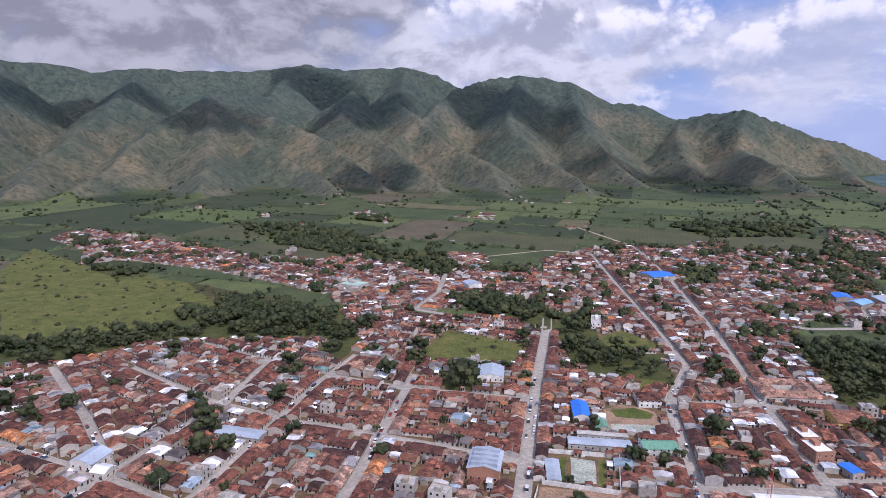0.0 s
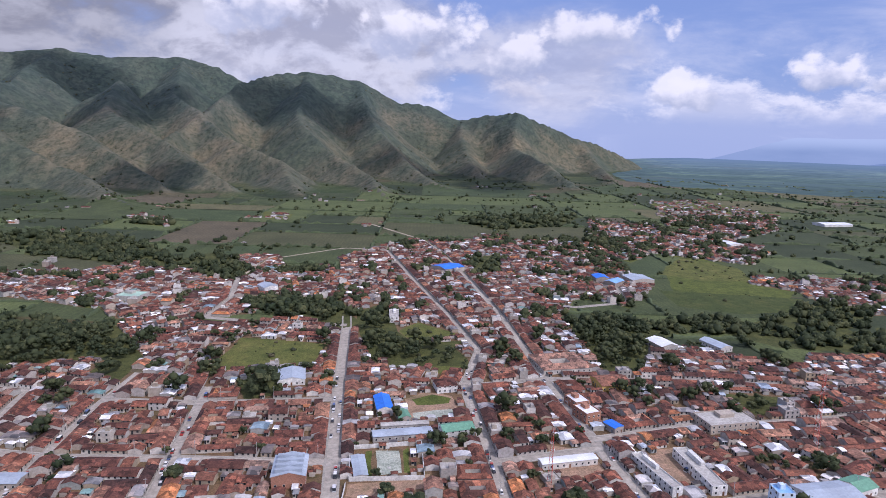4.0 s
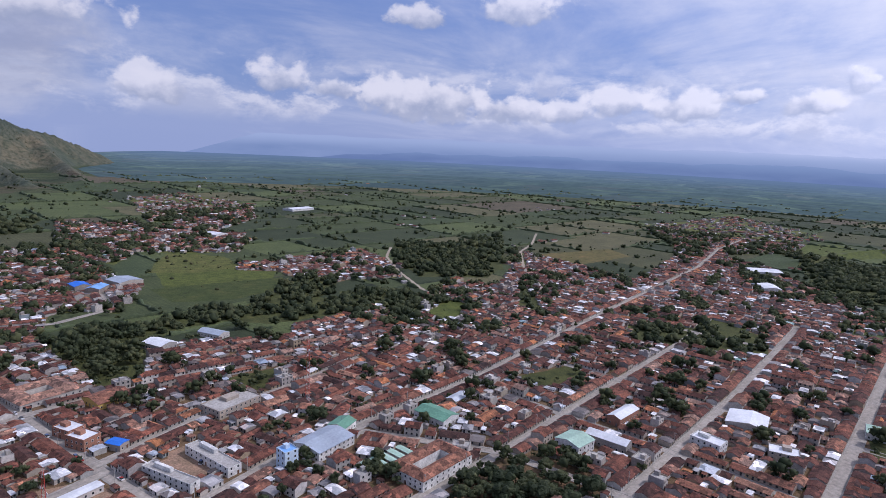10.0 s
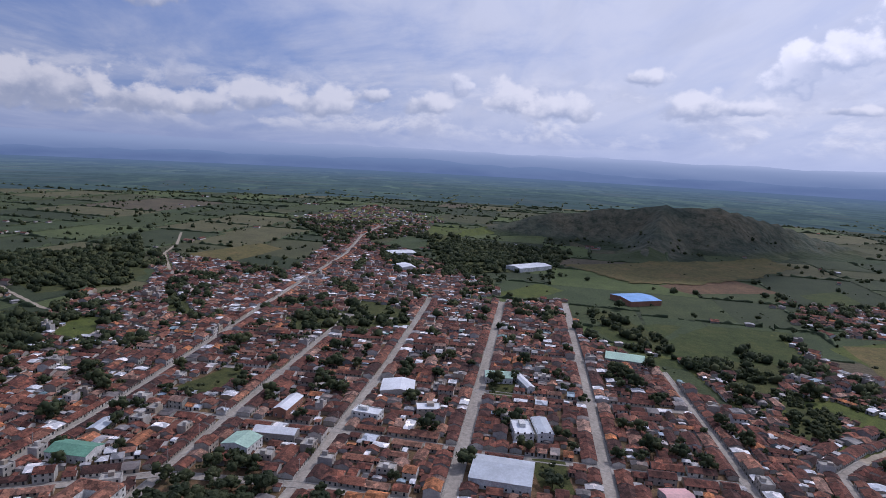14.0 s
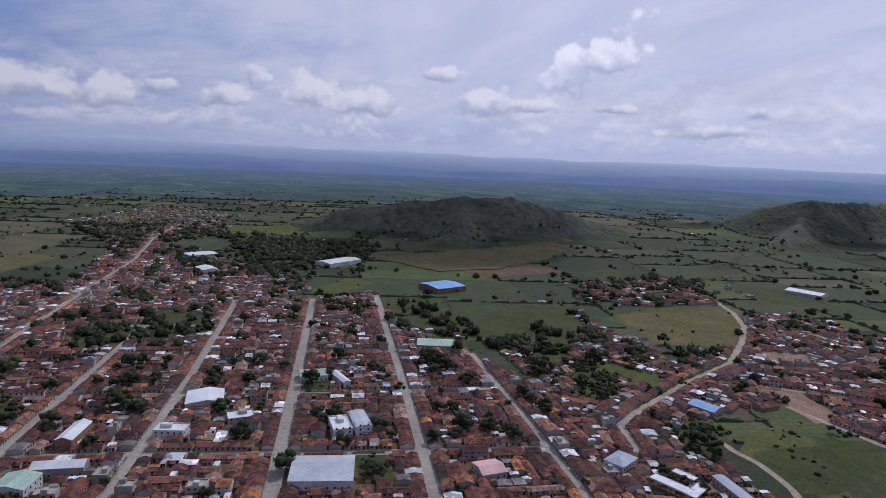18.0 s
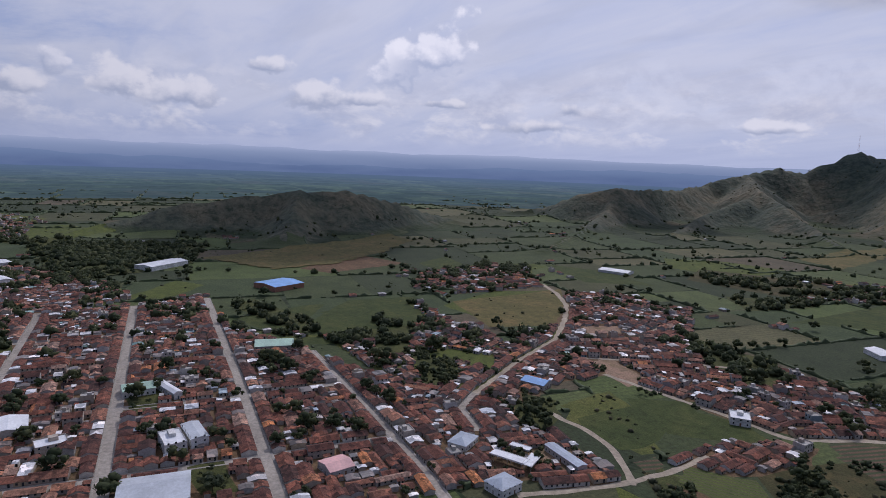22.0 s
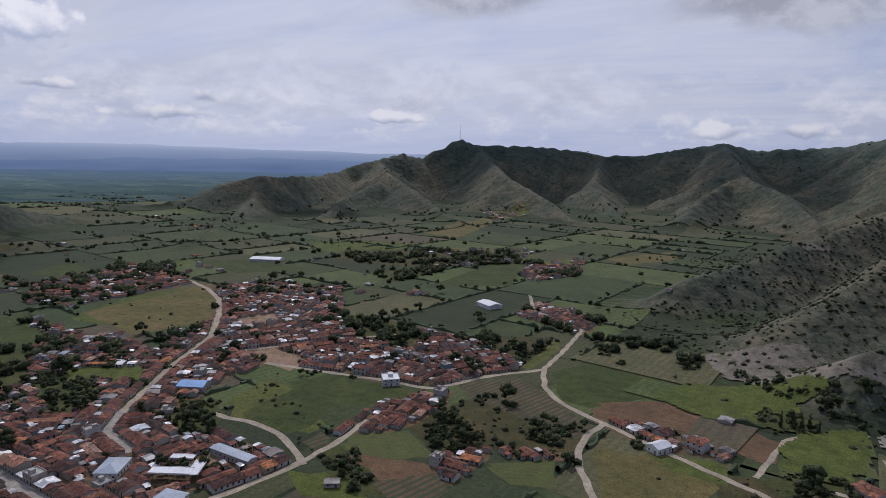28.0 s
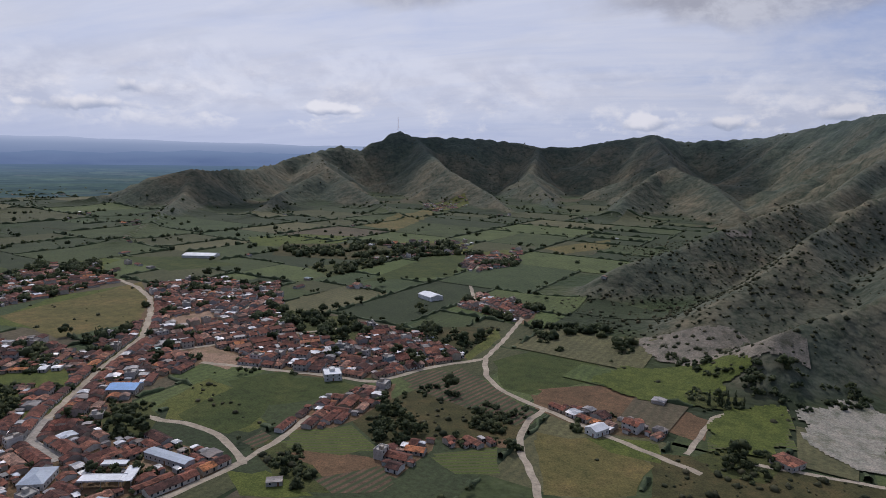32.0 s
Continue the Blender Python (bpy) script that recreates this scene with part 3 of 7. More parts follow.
def ground_colour(n):
    xy = n.vmath("MULTIPLY", n.coord, (1, 1, 0))
    turn = n.add("ShaderNodeMapping")
    turn.inputs["Rotation"].default_value = (0, 0, radians(12))
    turn.inputs["Scale"].default_value = (1 / 150, 1 / 95, 1)
    n.put(turn.inputs[0], xy)
    cells = n.add("ShaderNodeTexVoronoi", feature="F1", distance="CHEBYCHEV", voronoi_dimensions="2D")
    n.put(cells.inputs["Vector"], turn.outputs[0])
    cells.inputs["Scale"].default_value = 1.0
    cells.inputs["Randomness"].default_value = 0.8
    pick = n.add("ShaderNodeSeparateColor")
    n.link(cells.outputs["Color"], pick.inputs[0])
    col = n.ramp(pick.outputs[0], [(0.0, (0.024, 0.034, 0.016)), (0.2, (0.038, 0.050, 0.021)), (0.4, (0.050, 0.064, 0.026)), (0.6, (0.030, 0.040, 0.019)), (0.75, (0.062, 0.070, 0.031)), (0.9, (0.075, 0.066, 0.038)), (1.0, (0.058, 0.078, 0.028))], "CONSTANT")
    edge = n.add("ShaderNodeTexVoronoi", feature="DISTANCE_TO_EDGE", voronoi_dimensions="2D")
    n.put(edge.inputs["Vector"], turn.outputs[0])
    edge.inputs["Scale"].default_value = 1.0
    edge.inputs["Randomness"].default_value = 0.8
    hedge = n.math("SUBTRACT", 1.0, n.smooth(edge.outputs["Distance"], 0.015, 0.05))
    col = n.mix(n.math("MULTIPLY", hedge, 0.55), col, (0.022, 0.036, 0.014))
    scrub = n.smooth(n.noise(xy, 0.0045, 6, 0.65), 0.50, 0.62)
    col = n.mix(n.math("MULTIPLY", scrub, 0.75), col, (0.030, 0.048, 0.018))
    fine = n.ramp(n.noise(xy, 0.12, 6, 0.78), [(0.3, (0.55, 0.6, 0.55)), (0.7, (1.5, 1.45, 1.4))])
    col = n.mix(1.0, col, fine, "MULTIPLY")
    # dry grass and scrub on the slopes, with bare ribs
    high = n.add("ShaderNodeSeparateXYZ")
    n.put(high.inputs[0], n.coord)
    slope = n.ramp(n.noise(n.coord, 0.006, 8, 0.68), [(0.28, (0.040, 0.052, 0.040)), (0.42, (0.062, 0.073, 0.054)), (0.52, (0.092, 0.092, 0.066)), (0.62, (0.130, 0.114, 0.078)), (0.75, (0.180, 0.140, 0.096))])
    tufts = n.ramp(n.noise(n.coord, 0.06, 6, 0.8), [(0.38, (0.38, 0.48, 0.42)), (0.52, (0.95, 0.95, 0.95)), (0.7, (1.25, 1.2, 1.15))])
    slope = n.mix(1.0, slope, tufts, "MULTIPLY")
    wood = n.smooth(n.math("ADD", n.noise(n.coord, 0.0022, 4, 0.55), n.math("MULTIPLY", n.smooth(high.outputs[2], 130, 400), 0.26)), 0.50, 0.62)
    slope = n.mix(n.math("MULTIPLY", wood, 0.72), slope, n.mix(n.smooth(n.noise(n.coord, 0.03, 5, 0.7), 0.4, 0.62), (0.036, 0.050, 0.040), (0.066, 0.084, 0.058)))
    slope = n.mix(1.0, slope, n.ramp(n.smooth(high.outputs[2], 90, 290), [(0.0, (1.28, 1.12, 0.96)), (1.0, (1.0, 1.0, 1.0))]), "MULTIPLY")
    slope = n.mix(1.0, slope, (0.90, 1.0, 1.08), "MULTIPLY")
    f = n.smooth(n.math("ADD", high.outputs[2], n.math("MULTIPLY", n.noise(n.coord, 0.01, 3), 14)), 8, 20)
    return n.mix(f, col, slope)


M["ground"] = material("fields_and_dry_slopes", ground_colour, 0.98, bump=(0.04, 0.9, 7.0))

angles = np.radians(np.concatenate([np.arange(-62, 212, 0.28), np.arange(212, 298, 3.0)]))
radii = np.concatenate([[0.01, 60], np.arange(150, 380, 40), np.arange(380, 1000, 14), np.arange(1000, 3700, 21), np.arange(3700, 4950, 90)])
aa, rr = np.meshgrid(angles, radii, indexing="ij")
gx, gy = rr * np.sin(aa), rr * np.cos(aa)
gz = land(gx, gy)
na, nr = gx.shape
idx = np.arange(na * nr).reshape(na, nr)
nxt = np.roll(idx, -1, 0)
quads = np.stack([idx[:, :-1], idx[:, 1:], nxt[:, 1:], nxt[:, :-1]], -1).reshape(-1, 4)
me = bpy.data.meshes.new("ground")
me.vertices.add(na * nr)
me.vertices.foreach_set("co", np.stack([gx, gy, gz], -1).astype(np.float32).ravel())
me.loops.add(quads.size)
me.loops.foreach_set("vertex_index", quads[:, ::-1].astype(np.int32).ravel())
me.polygons.add(len(quads))
me.polygons.foreach_set("loop_start", np.arange(0, quads.size, 4, dtype=np.int32))
me.polygons.foreach_set("use_smooth", np.ones(len(quads), bool))
me.materials.append(M["ground"])
me.update()
me.validate()
tagged(new("ground", me), "valley floor with fields rising to dry grassy mountains", "ground", kind="structure")


# ---- far plain and far ranges: glowing backdrops, the blue of distance painted in ----
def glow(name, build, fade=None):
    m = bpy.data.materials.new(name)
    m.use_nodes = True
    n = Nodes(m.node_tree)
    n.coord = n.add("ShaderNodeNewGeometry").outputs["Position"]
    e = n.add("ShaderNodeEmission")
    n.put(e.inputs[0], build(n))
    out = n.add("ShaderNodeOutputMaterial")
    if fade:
        # haze drawn as transparency: the heights fade out into the sky
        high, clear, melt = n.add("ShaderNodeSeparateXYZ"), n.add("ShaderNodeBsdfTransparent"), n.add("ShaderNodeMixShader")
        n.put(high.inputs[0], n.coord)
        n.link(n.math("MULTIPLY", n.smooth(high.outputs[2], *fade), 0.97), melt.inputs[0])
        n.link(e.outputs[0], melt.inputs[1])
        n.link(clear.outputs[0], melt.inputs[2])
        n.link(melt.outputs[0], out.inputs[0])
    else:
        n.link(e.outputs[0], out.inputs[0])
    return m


def far_range(name, label, a0, a1, radius, foot, crest, wild, seed, mat):
    az = np.arange(a0, a1, 0.25)
    base = np.array([crest(a) for a in az])
    n1 = fractal(az * 10, az * 0 + seed, 1 / 40, 5, seed) - 0.5
    fade = np.clip(np.minimum(az - a0, a1 - az) / 8, 0, 1)
    h = foot + (np.maximum(base + wild * n1, foot + 1) - foot) * fade
    s, c = np.sin(np.radians(az)), np.cos(np.radians(az))
    v = np.concatenate([np.stack([radius * s, radius * c, az * 0 + foot], -1), np.stack([(radius + 20) * s, (radius + 20) * c, h], -1)])
    k = len(az)
    return tagged(new(name, mesh_of(name, v, [(i, i + 1, k + i + 1, k + i) for i in range(k - 1)], [mat])), label, "backdrop", kind="structure")


# field colours of the far plain, with its haze put into the glow
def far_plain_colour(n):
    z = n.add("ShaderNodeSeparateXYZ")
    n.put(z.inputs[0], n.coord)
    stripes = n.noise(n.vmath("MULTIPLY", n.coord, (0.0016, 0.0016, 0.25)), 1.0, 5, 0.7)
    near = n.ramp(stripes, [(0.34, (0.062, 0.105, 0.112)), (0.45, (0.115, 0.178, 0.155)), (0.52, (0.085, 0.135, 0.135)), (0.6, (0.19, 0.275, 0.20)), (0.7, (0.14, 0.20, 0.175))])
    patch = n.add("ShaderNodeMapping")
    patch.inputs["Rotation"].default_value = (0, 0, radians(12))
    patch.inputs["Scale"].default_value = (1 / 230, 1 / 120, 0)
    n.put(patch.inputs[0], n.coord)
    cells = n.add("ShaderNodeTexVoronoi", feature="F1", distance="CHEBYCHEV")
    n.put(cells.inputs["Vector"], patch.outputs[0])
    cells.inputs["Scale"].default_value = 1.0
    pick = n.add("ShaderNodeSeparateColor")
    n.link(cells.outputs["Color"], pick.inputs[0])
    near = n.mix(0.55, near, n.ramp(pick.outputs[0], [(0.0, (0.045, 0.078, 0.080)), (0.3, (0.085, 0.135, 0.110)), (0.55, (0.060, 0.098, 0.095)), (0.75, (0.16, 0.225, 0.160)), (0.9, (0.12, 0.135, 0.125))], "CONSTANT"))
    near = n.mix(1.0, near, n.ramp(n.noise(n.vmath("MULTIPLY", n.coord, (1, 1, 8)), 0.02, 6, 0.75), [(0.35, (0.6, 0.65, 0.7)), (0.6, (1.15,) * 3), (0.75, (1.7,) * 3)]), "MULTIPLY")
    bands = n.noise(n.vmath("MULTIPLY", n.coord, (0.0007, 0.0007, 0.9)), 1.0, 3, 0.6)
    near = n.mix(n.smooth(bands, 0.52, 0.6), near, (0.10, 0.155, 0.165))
    # painted haze: brighter, then bluer, the higher the sheet rises
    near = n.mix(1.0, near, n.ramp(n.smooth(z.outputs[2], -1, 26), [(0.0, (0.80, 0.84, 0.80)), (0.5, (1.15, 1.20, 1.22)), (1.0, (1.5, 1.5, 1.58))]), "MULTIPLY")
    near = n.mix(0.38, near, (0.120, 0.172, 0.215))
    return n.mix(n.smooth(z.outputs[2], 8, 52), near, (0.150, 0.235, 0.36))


def painted_haze(n, lo, hi, fac, stops, pale):
    """Ridge colours with haze painted in, paler with height."""
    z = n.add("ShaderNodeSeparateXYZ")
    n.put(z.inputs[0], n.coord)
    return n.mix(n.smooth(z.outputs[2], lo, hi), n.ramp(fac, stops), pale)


M["far_plain"] = glow("plain_with_painted_haze", far_plain_colour)
M["far_range"] = glow("range_with_painted_haze", lambda n: painted_haze(n, 60, 150, n.noise(n.vmath("MULTIPLY", n.coord, (0.002, 0.002, 0.012)), 1.0, 5), [(0.3, (0.150, 0.225, 0.40)), (0.7, (0.205, 0.290, 0.47))], (0.24, 0.34, 0.53)), (120, 205))
M["far_range_pale"] = glow("pale_range_with_painted_haze", lambda n: painted_haze(n, 90, 225, n.noise(n.vmath("MULTIPLY", n.coord, (0.002, 0.002, 0.012)), 1.0, 5), [(0.3, (0.22, 0.31, 0.50)), (0.7, (0.27, 0.36, 0.55))], (0.40, 0.50, 0.69)), (175, 268))
# the plain runs on as a glowing sheet, rising a little to the eye
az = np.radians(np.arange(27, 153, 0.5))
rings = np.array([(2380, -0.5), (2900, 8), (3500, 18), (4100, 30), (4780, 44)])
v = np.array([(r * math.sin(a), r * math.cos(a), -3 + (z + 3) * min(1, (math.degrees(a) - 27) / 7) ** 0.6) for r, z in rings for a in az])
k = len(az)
tagged(new("backdrop_plain", mesh_of("backdrop_plain", v, [(j * k + i, j * k + i + 1, (j + 1) * k + i + 1, (j + 1) * k + i) for j in range(4) for i in range(k - 1)], [M["far_plain"]])), "blue-green backdrop plain towards the horizon, haze painted in", "backdrop", kind="structure")
far_range("backdrop_hills", "low blue backdrop hills beyond the plain, haze painted in", 44, 165, 4830, -5, lambda a: 122 + 20 * math.sin((a - 70) / 9), 60, 7, M["far_range"])
far_range("backdrop_mountains", "long blue backdrop mountain range on the horizon, haze painted in", 34, 165, 4880, -5, lambda a: 222 - 0.0055 * (a - 100) ** 2, 42, 11, M["far_range_pale"])

# ---- the plan of the town ----
ZONES = []


def zone(kind, pts):
    ZONES.append((kind, np.array(pts, float)))


zone("built", [(-369, 378), (-293, 439), (-228, 468), (-147, 478), (-105, 431), (-76, 393), (-42, 257), (-234, 230)])
zone("built", [(-76, 393), (-130, 479), (-158, 541), (-152, 580), (-107, 586), (-80, 550), (36, 567), (36, 390), (21, 263), (-42, 257)])
zone("built", [(-234, 689), (-148, 766), (-107, 845), (-44, 855), (-23, 720), (44, 606), (-82, 570), (-162, 578)])
zone("built", [(49, 831), (129, 927), (202, 787), (218, 593), (241, 506), (245, 399), (181, 283), (21, 263), (33, 391), (37, 535)])
zone("built", [(-703, 892), (-689, 953), (-392, 819), (-267, 745), (-254, 669), (-358, 715), (-520, 759)])
zone("built", [(157, 890), (315, 987), (364, 845), (357, 716), (407, 642), (352, 577), (285, 596), (223, 500), (279, 457), (325, 421), (373, 385), (451, 371), (451, 304), (493, 249), (541, 230), (648, 242), (731, 236), (1169, 161), (362, 34), (48, 316)])
zone("built", [(799, 370), (818, 207), (1246, 211), (1274, 156), (1008, 94), (740, 11), (739, -84), (763, -162), (614, -150), (513, -193), (419, -209), (318, -193), (259, 144), (501, 276)])
zone("built", [(501, -191), (406, -225), (361, -266), (392, -335), (435, -419), (495, -489), (548, -572), (460, -669), (300, -449), (352, -415), (375, -354), (317, -293), (231, -244), (261, -131)])
zone("built", [(598, -596), (540, -664), (458, -626), (337, -515), (307, -553), (247, -534), (210, -532), (157, -508), (145, -487), (189, -411), (229, -394), (296, -388), (337, -385), (344, -329), (361, -310), (451, -420)])
zone("built", [(216, -308), (211, -377), (178, -394), (161, -366), (182, -325), (194, -294)])
zone("built", [(527, -356), (516, -378), (407, -361), (364, -313), (369, -282), (419, -280)])
zone("built", [(697, -476), (682, -606), (641, -585), (643, -516), (648, -441)])
zone("built", [(564, 644), (582, 583), (670, 624), (677, 543), (626, 491), (534, 495), (557, 579)])
zone("built", [(798, 371), (941, 395), (851, 293), (802, 289)])
zone("built", [(553, 1105), (643, 1013), (1007, 1155), (909, 1023), (570, 831), (500, 939)])
zone("meadow", [(-596, 658), (-661, 792), (-482, 679), (-354, 640), (-273, 605), (-159, 566), (-166, 514), (-263, 490), (-317, 452), (-369, 431), (-407, 441)])
zone("woods", [(-396, 429), (-354, 449), (-293, 496), (-264, 583), (-156, 554), (-121, 481), (-154, 476), (-229, 471), (-296, 442), (-334, 399), (-373, 402)])
zone("meadow", [(-68, 439), (-49, 510), (20, 484), (7, 444)])
zone("woods", [(-38, 639), (-2, 668), (44, 618), (36, 567), (-17, 560), (-40, 587)])
zone("woods", [(49, 570), (82, 602), (80, 510), (88, 476), (132, 478), (120, 461), (73, 458), (50, 437), (47, 506)])
zone("meadow", [(80, 510), (103, 534), (131, 491), (89, 480)])
zone("meadow", [(84, 448), (118, 453), (119, 419), (96, 409)])
zone("woods", [(242, 518), (277, 537), (286, 472), (257, 420), (234, 424), (228, 467)])
zone("grass", [(453, 693), (569, 793), (573, 699), (529, 632), (559, 589), (482, 524), (397, 581)])
zone("woods", [(250, 515), (294, 528), (311, 490), (372, 511), (411, 486), (501, 517), (493, 426), (445, 403), (392, 422), (364, 472), (322, 468), (255, 426), (228, 436)])
zone("meadow", [(333, 323), (378, 315), (366, 299), (328, 300)])
zone("woods", [(473, 375), (465, 290), (419, 288), (415, 333)])
zone("woods", [(278, 346), (324, 333), (279, 309)])
zone("park", [(240, 136), (262, 148), (290, 143), (312, 118), (310, 91), (286, 76)])
zone("woods", [(413, 184), (470, 157), (450, 141), (406, 159)])
zone("grass", [(535, 329), (570, 317), (522, 289), (497, 298)])
zone("grass", [(781, -73), (864, -143), (822, -171), (752, -111)])
zone("crop", [(640, -162), (665, -243), (663, -271), (593, -218), (582, -177)])
zone("crop", [(527, -189), (595, -225), (671, -303), (658, -389), (606, -366), (569, -311), (499, -245)])
zone("dry", [(1039, -210), (1106, -399), (1228, -656), (1124, -654), (989, -508), (913, -389), (899, -289)])
zone("soil", [(895, -324), (992, -465), (880, -500), (846, -352)])
zone("grass", [(603, -394), (643, -502), (613, -591), (515, -492), (509, -401)])
zone("meadow", [(434, -272), (439, -314), (415, -320), (405, -286)])
zone("meadow", [(305, -306), (311, -360), (279, -345), (248, -319), (279, -308)])
zone("crop", [(293, -360), (265, -400), (237, -361), (254, -330)])
zone("soilrows", [(179, -415), (157, -445), (69, -390), (74, -360), (111, -372)])
zone("crop", [(125, -480), (72, -563), (40, -502), (45, -462), (80, -421), (101, -424)])
zone("grass", [(41, -462), (-50, -481), (-56, -457), (-19, -444)])
zone("soil", [(78, -433), (36, -459), (-37, -426), (-32, -391), (17, -416)])
zone("rows", [(-44, -430), (-89, -451), (-82, -396), (-34, -370)])
zone("dry", [(64, -362), (0, -356), (1, -308), (47, -292)])
zone("grass", [(27, -367), (-2, -376), (-6, -356), (10, -356)])
zone("meadow", [(301, -310), (312, -349), (279, -351), (226, -311), (227, -295), (252, -295)])
zone("crop", [(293, -370), (220, -395), (197, -385), (216, -355), (239, -335)])
zone("soil", [(197, -287), (146, -294), (125, -277), (145, -258)])
zone("rows", [(204, -291), (175, -328), (144, -304), (177, -290)])
zone("grass", [(202, -248), (191, -262), (152, -249), (188, -234)])
zone("rows", [(113, -312), (82, -334), (71, -304), (98, -300)])
zone("crop", [(167, -328), (144, -407), (80, -355), (124, -334)])
zone("dry", [(615, -418), (615, -500), (618, -599), (542, -533), (475, -458), (500, -387)])
zone("crop", [(366, -716), (359, -946), (308, -1002), (270, -804), (341, -750)])
zone("crop", [(222, -806), (131, -919), (117, -876), (161, -812)])
zone("crop", [(798, -722), (702, -772), (579, -751), (641, -671)])
zone("grass", [(758, -1002), (686, -1090), (566, -1108), (567, -938), (683, -918)])
zone("dry", [(654, -1279), (674, -1772), (598, -1617), (542, -1221)])
zone("meadow", [(193, -543), (147, -582), (133, -548), (143, -475)])
zone("woods", [(342, -541), (300, -561), (275, -538), (281, -503), (291, -479)])
zone("sand", [(-89, -443), (-151, -477), (-125, -380), (-107, -406)])
zone("built", [(692, 262), (772, 277), (826, 241), (868, 186), (951, 160), (1219, 178), (1235, 146), (952, 93), (739, 115), (622, 132), (553, 160), (563, 196)])
zone("built", [(830, 405), (956, 429), (944, 386), (880, 282), (798, 263), (815, 333)])
zone("built", [(453, 393), (481, 365), (456, 332), (408, 302), (404, 352)])
zone("built", [(546, 294), (581, 278), (526, 193), (485, 188), (508, 264)])
zone("built", [(-687, 859), (-654, 889), (-509, 819), (-383, 801), (-253, 746), (-198, 617), (-261, 654), (-349, 698), (-419, 719), (-509, 742)])
zone("built", [(299, 1004), (344, 990), (307, 914), (284, 929)])
zone("built", [(557, 1103), (628, 1088), (507, 871), (496, 946)])
zone("built", [(-62, 834), (-36, 851), (-21, 720), (-46, 719)])
zone("built", [(430, -278), (375, -286), (329, -273), (285, -275), (257, -268), (219, -265), (210, -252), (215, -226), (301, -190)])
zone("built", [(80, -421), (56, -424), (-12, -400), (-9, -380), (35, -378), (71, -398)])
zone("built", [(145, -290), (132, -326), (121, -335), (117, -315), (122, -278)])
zone("built", [(116, -332), (79, -351), (74, -336), (106, -323)])
zone("built", [(209, -643), (212, -717), (120, -677), (122, -600), (157, -620)])
zone("built", [(312, -925), (272, -1057), (240, -1008), (262, -857)])
zone("built", [(210, -368), (178, -403), (173, -383), (168, -345), (192, -351)])
zone("built", [(535, 669), (594, 649), (764, 620), (714, 507), (648, 489), (607, 539), (521, 633)])
zone("built", [(682, 1011), (741, 861), (670, 806), (596, 847)])
zone("woods", [(892, 643), (898, 492), (794, 388), (724, 368), (664, 439), (768, 563)])
zone("woods", [(530, 458), (580, 433), (560, 357), (492, 314), (498, 362), (474, 380), (484, 419)])
zone("woods", [(734, 329), (707, 268), (595, 225), (568, 249)])
zone("woods", [(1196, 25), (1244, -144), (941, -112), (900, -26)])
zone("woods", [(699, -172), (719, -205), (615, -227), (561, -224), (556, -203)])
zone("woods", [(-459, 1030), (-339, 1068), (-232, 965), (-153, 838), (-112, 889), (-45, 747), (-76, 712), (-228, 817), (-335, 887)])
zone("woods", [(-510, 688), (-439, 716), (-412, 658), (-447, 649)])
zone("woods", [(298, 1187), (441, 1249), (594, 1241), (479, 1091), (333, 1065)])
zone("woods", [(407, -565), (332, -547), (253, -495), (263, -471), (310, -490)])
zone("scrub", [(173, -338), (140, -396), (88, -357), (123, -330)])
zone("scrub", [(114, -715), (-10, -760), (-124, -616), (-172, -567), (-162, -523), (-59, -497), (28, -583)])
zone("scrub", [(-3, -360), (-33, -366), (-77, -368), (-122, -368), (-115, -345), (-4, -300)])
zone("scrub", [(-65, -443), (-90, -451), (-94, -430), (-83, -395)])
zone("scrub", [(217, -282), (195, -283), (158, -259), (186, -260)])
zone("scrub", [(69, -1198), (-91, -1437), (-253, -880), (-192, -644), (-69, -628), (29, -763)])
zone("bare", [(13, -580), (-66, -580), (-110, -521), (-107, -497), (-40, -502), (2, -544)])
zone("bare", [(-80, -925), (-119, -965), (-114, -941), (-87, -916)])
zone("dry", [(205, -1130), (99, -1312), (88, -1189), (156, -1081)])
zone("grass", [(822, -583), (863, -702), (765, -710), (737, -583)])
zone("crop", [(876, -523), (922, -606), (822, -583), (807, -513)])
zone("dry", [(938, 402), (1106, 323), (1058, 269), (863, 319)])
zone("grass", [(1465, 100), (1576, -36), (1427, -124), (1256, -8)])
zone("court", [(37, 310), (51, 308), (48, 284), (34, 282)])
zone("grass", [(32, 310), (36, 310), (33, 282), (28, 283)])
zone("grass", [(52, 308), (56, 311), (52, 283), (49, 284)])
zone("yard", [(19, 279), (62, 281), (60, 269), (17, 263)])
zone("yard", [(63, 371), (76, 380), (96, 372), (95, 351), (63, 338)])
zone("court", [(67, 350), (92, 352), (90, 344), (66, 342)])
zone("grass", [(67, 370), (82, 375), (95, 368), (90, 361), (70, 361)])
zone("yard", [(182, 278), (201, 274), (199, 246), (180, 250)])
zone("yard", [(122, 278), (154, 280), (153, 267), (129, 262)])
zone("yard", [(370, -410), (331, -412), (312, -381), (337, -385)])
zone("loose", [(949, 444), (927, 352), (857, 217), (927, 155), (1109, 156), (1145, 76), (940, -9), (873, -73), (771, -84), (728, 4), (632, 98), (534, 154), (576, 218), (680, 291)])
zone("loose", [(710, 610), (721, 525), (645, 453), (594, 474), (606, 522)])
zone("loose", [(1577, 373), (2084, 222), (1736, -7), (1331, 41), (1173, 187), (1404, 318)])
zone("loose", [(469, 406), (528, 389), (601, 373), (664, 344), (578, 213), (461, 193), (448, 247), (414, 280), (377, 304), (371, 323)])
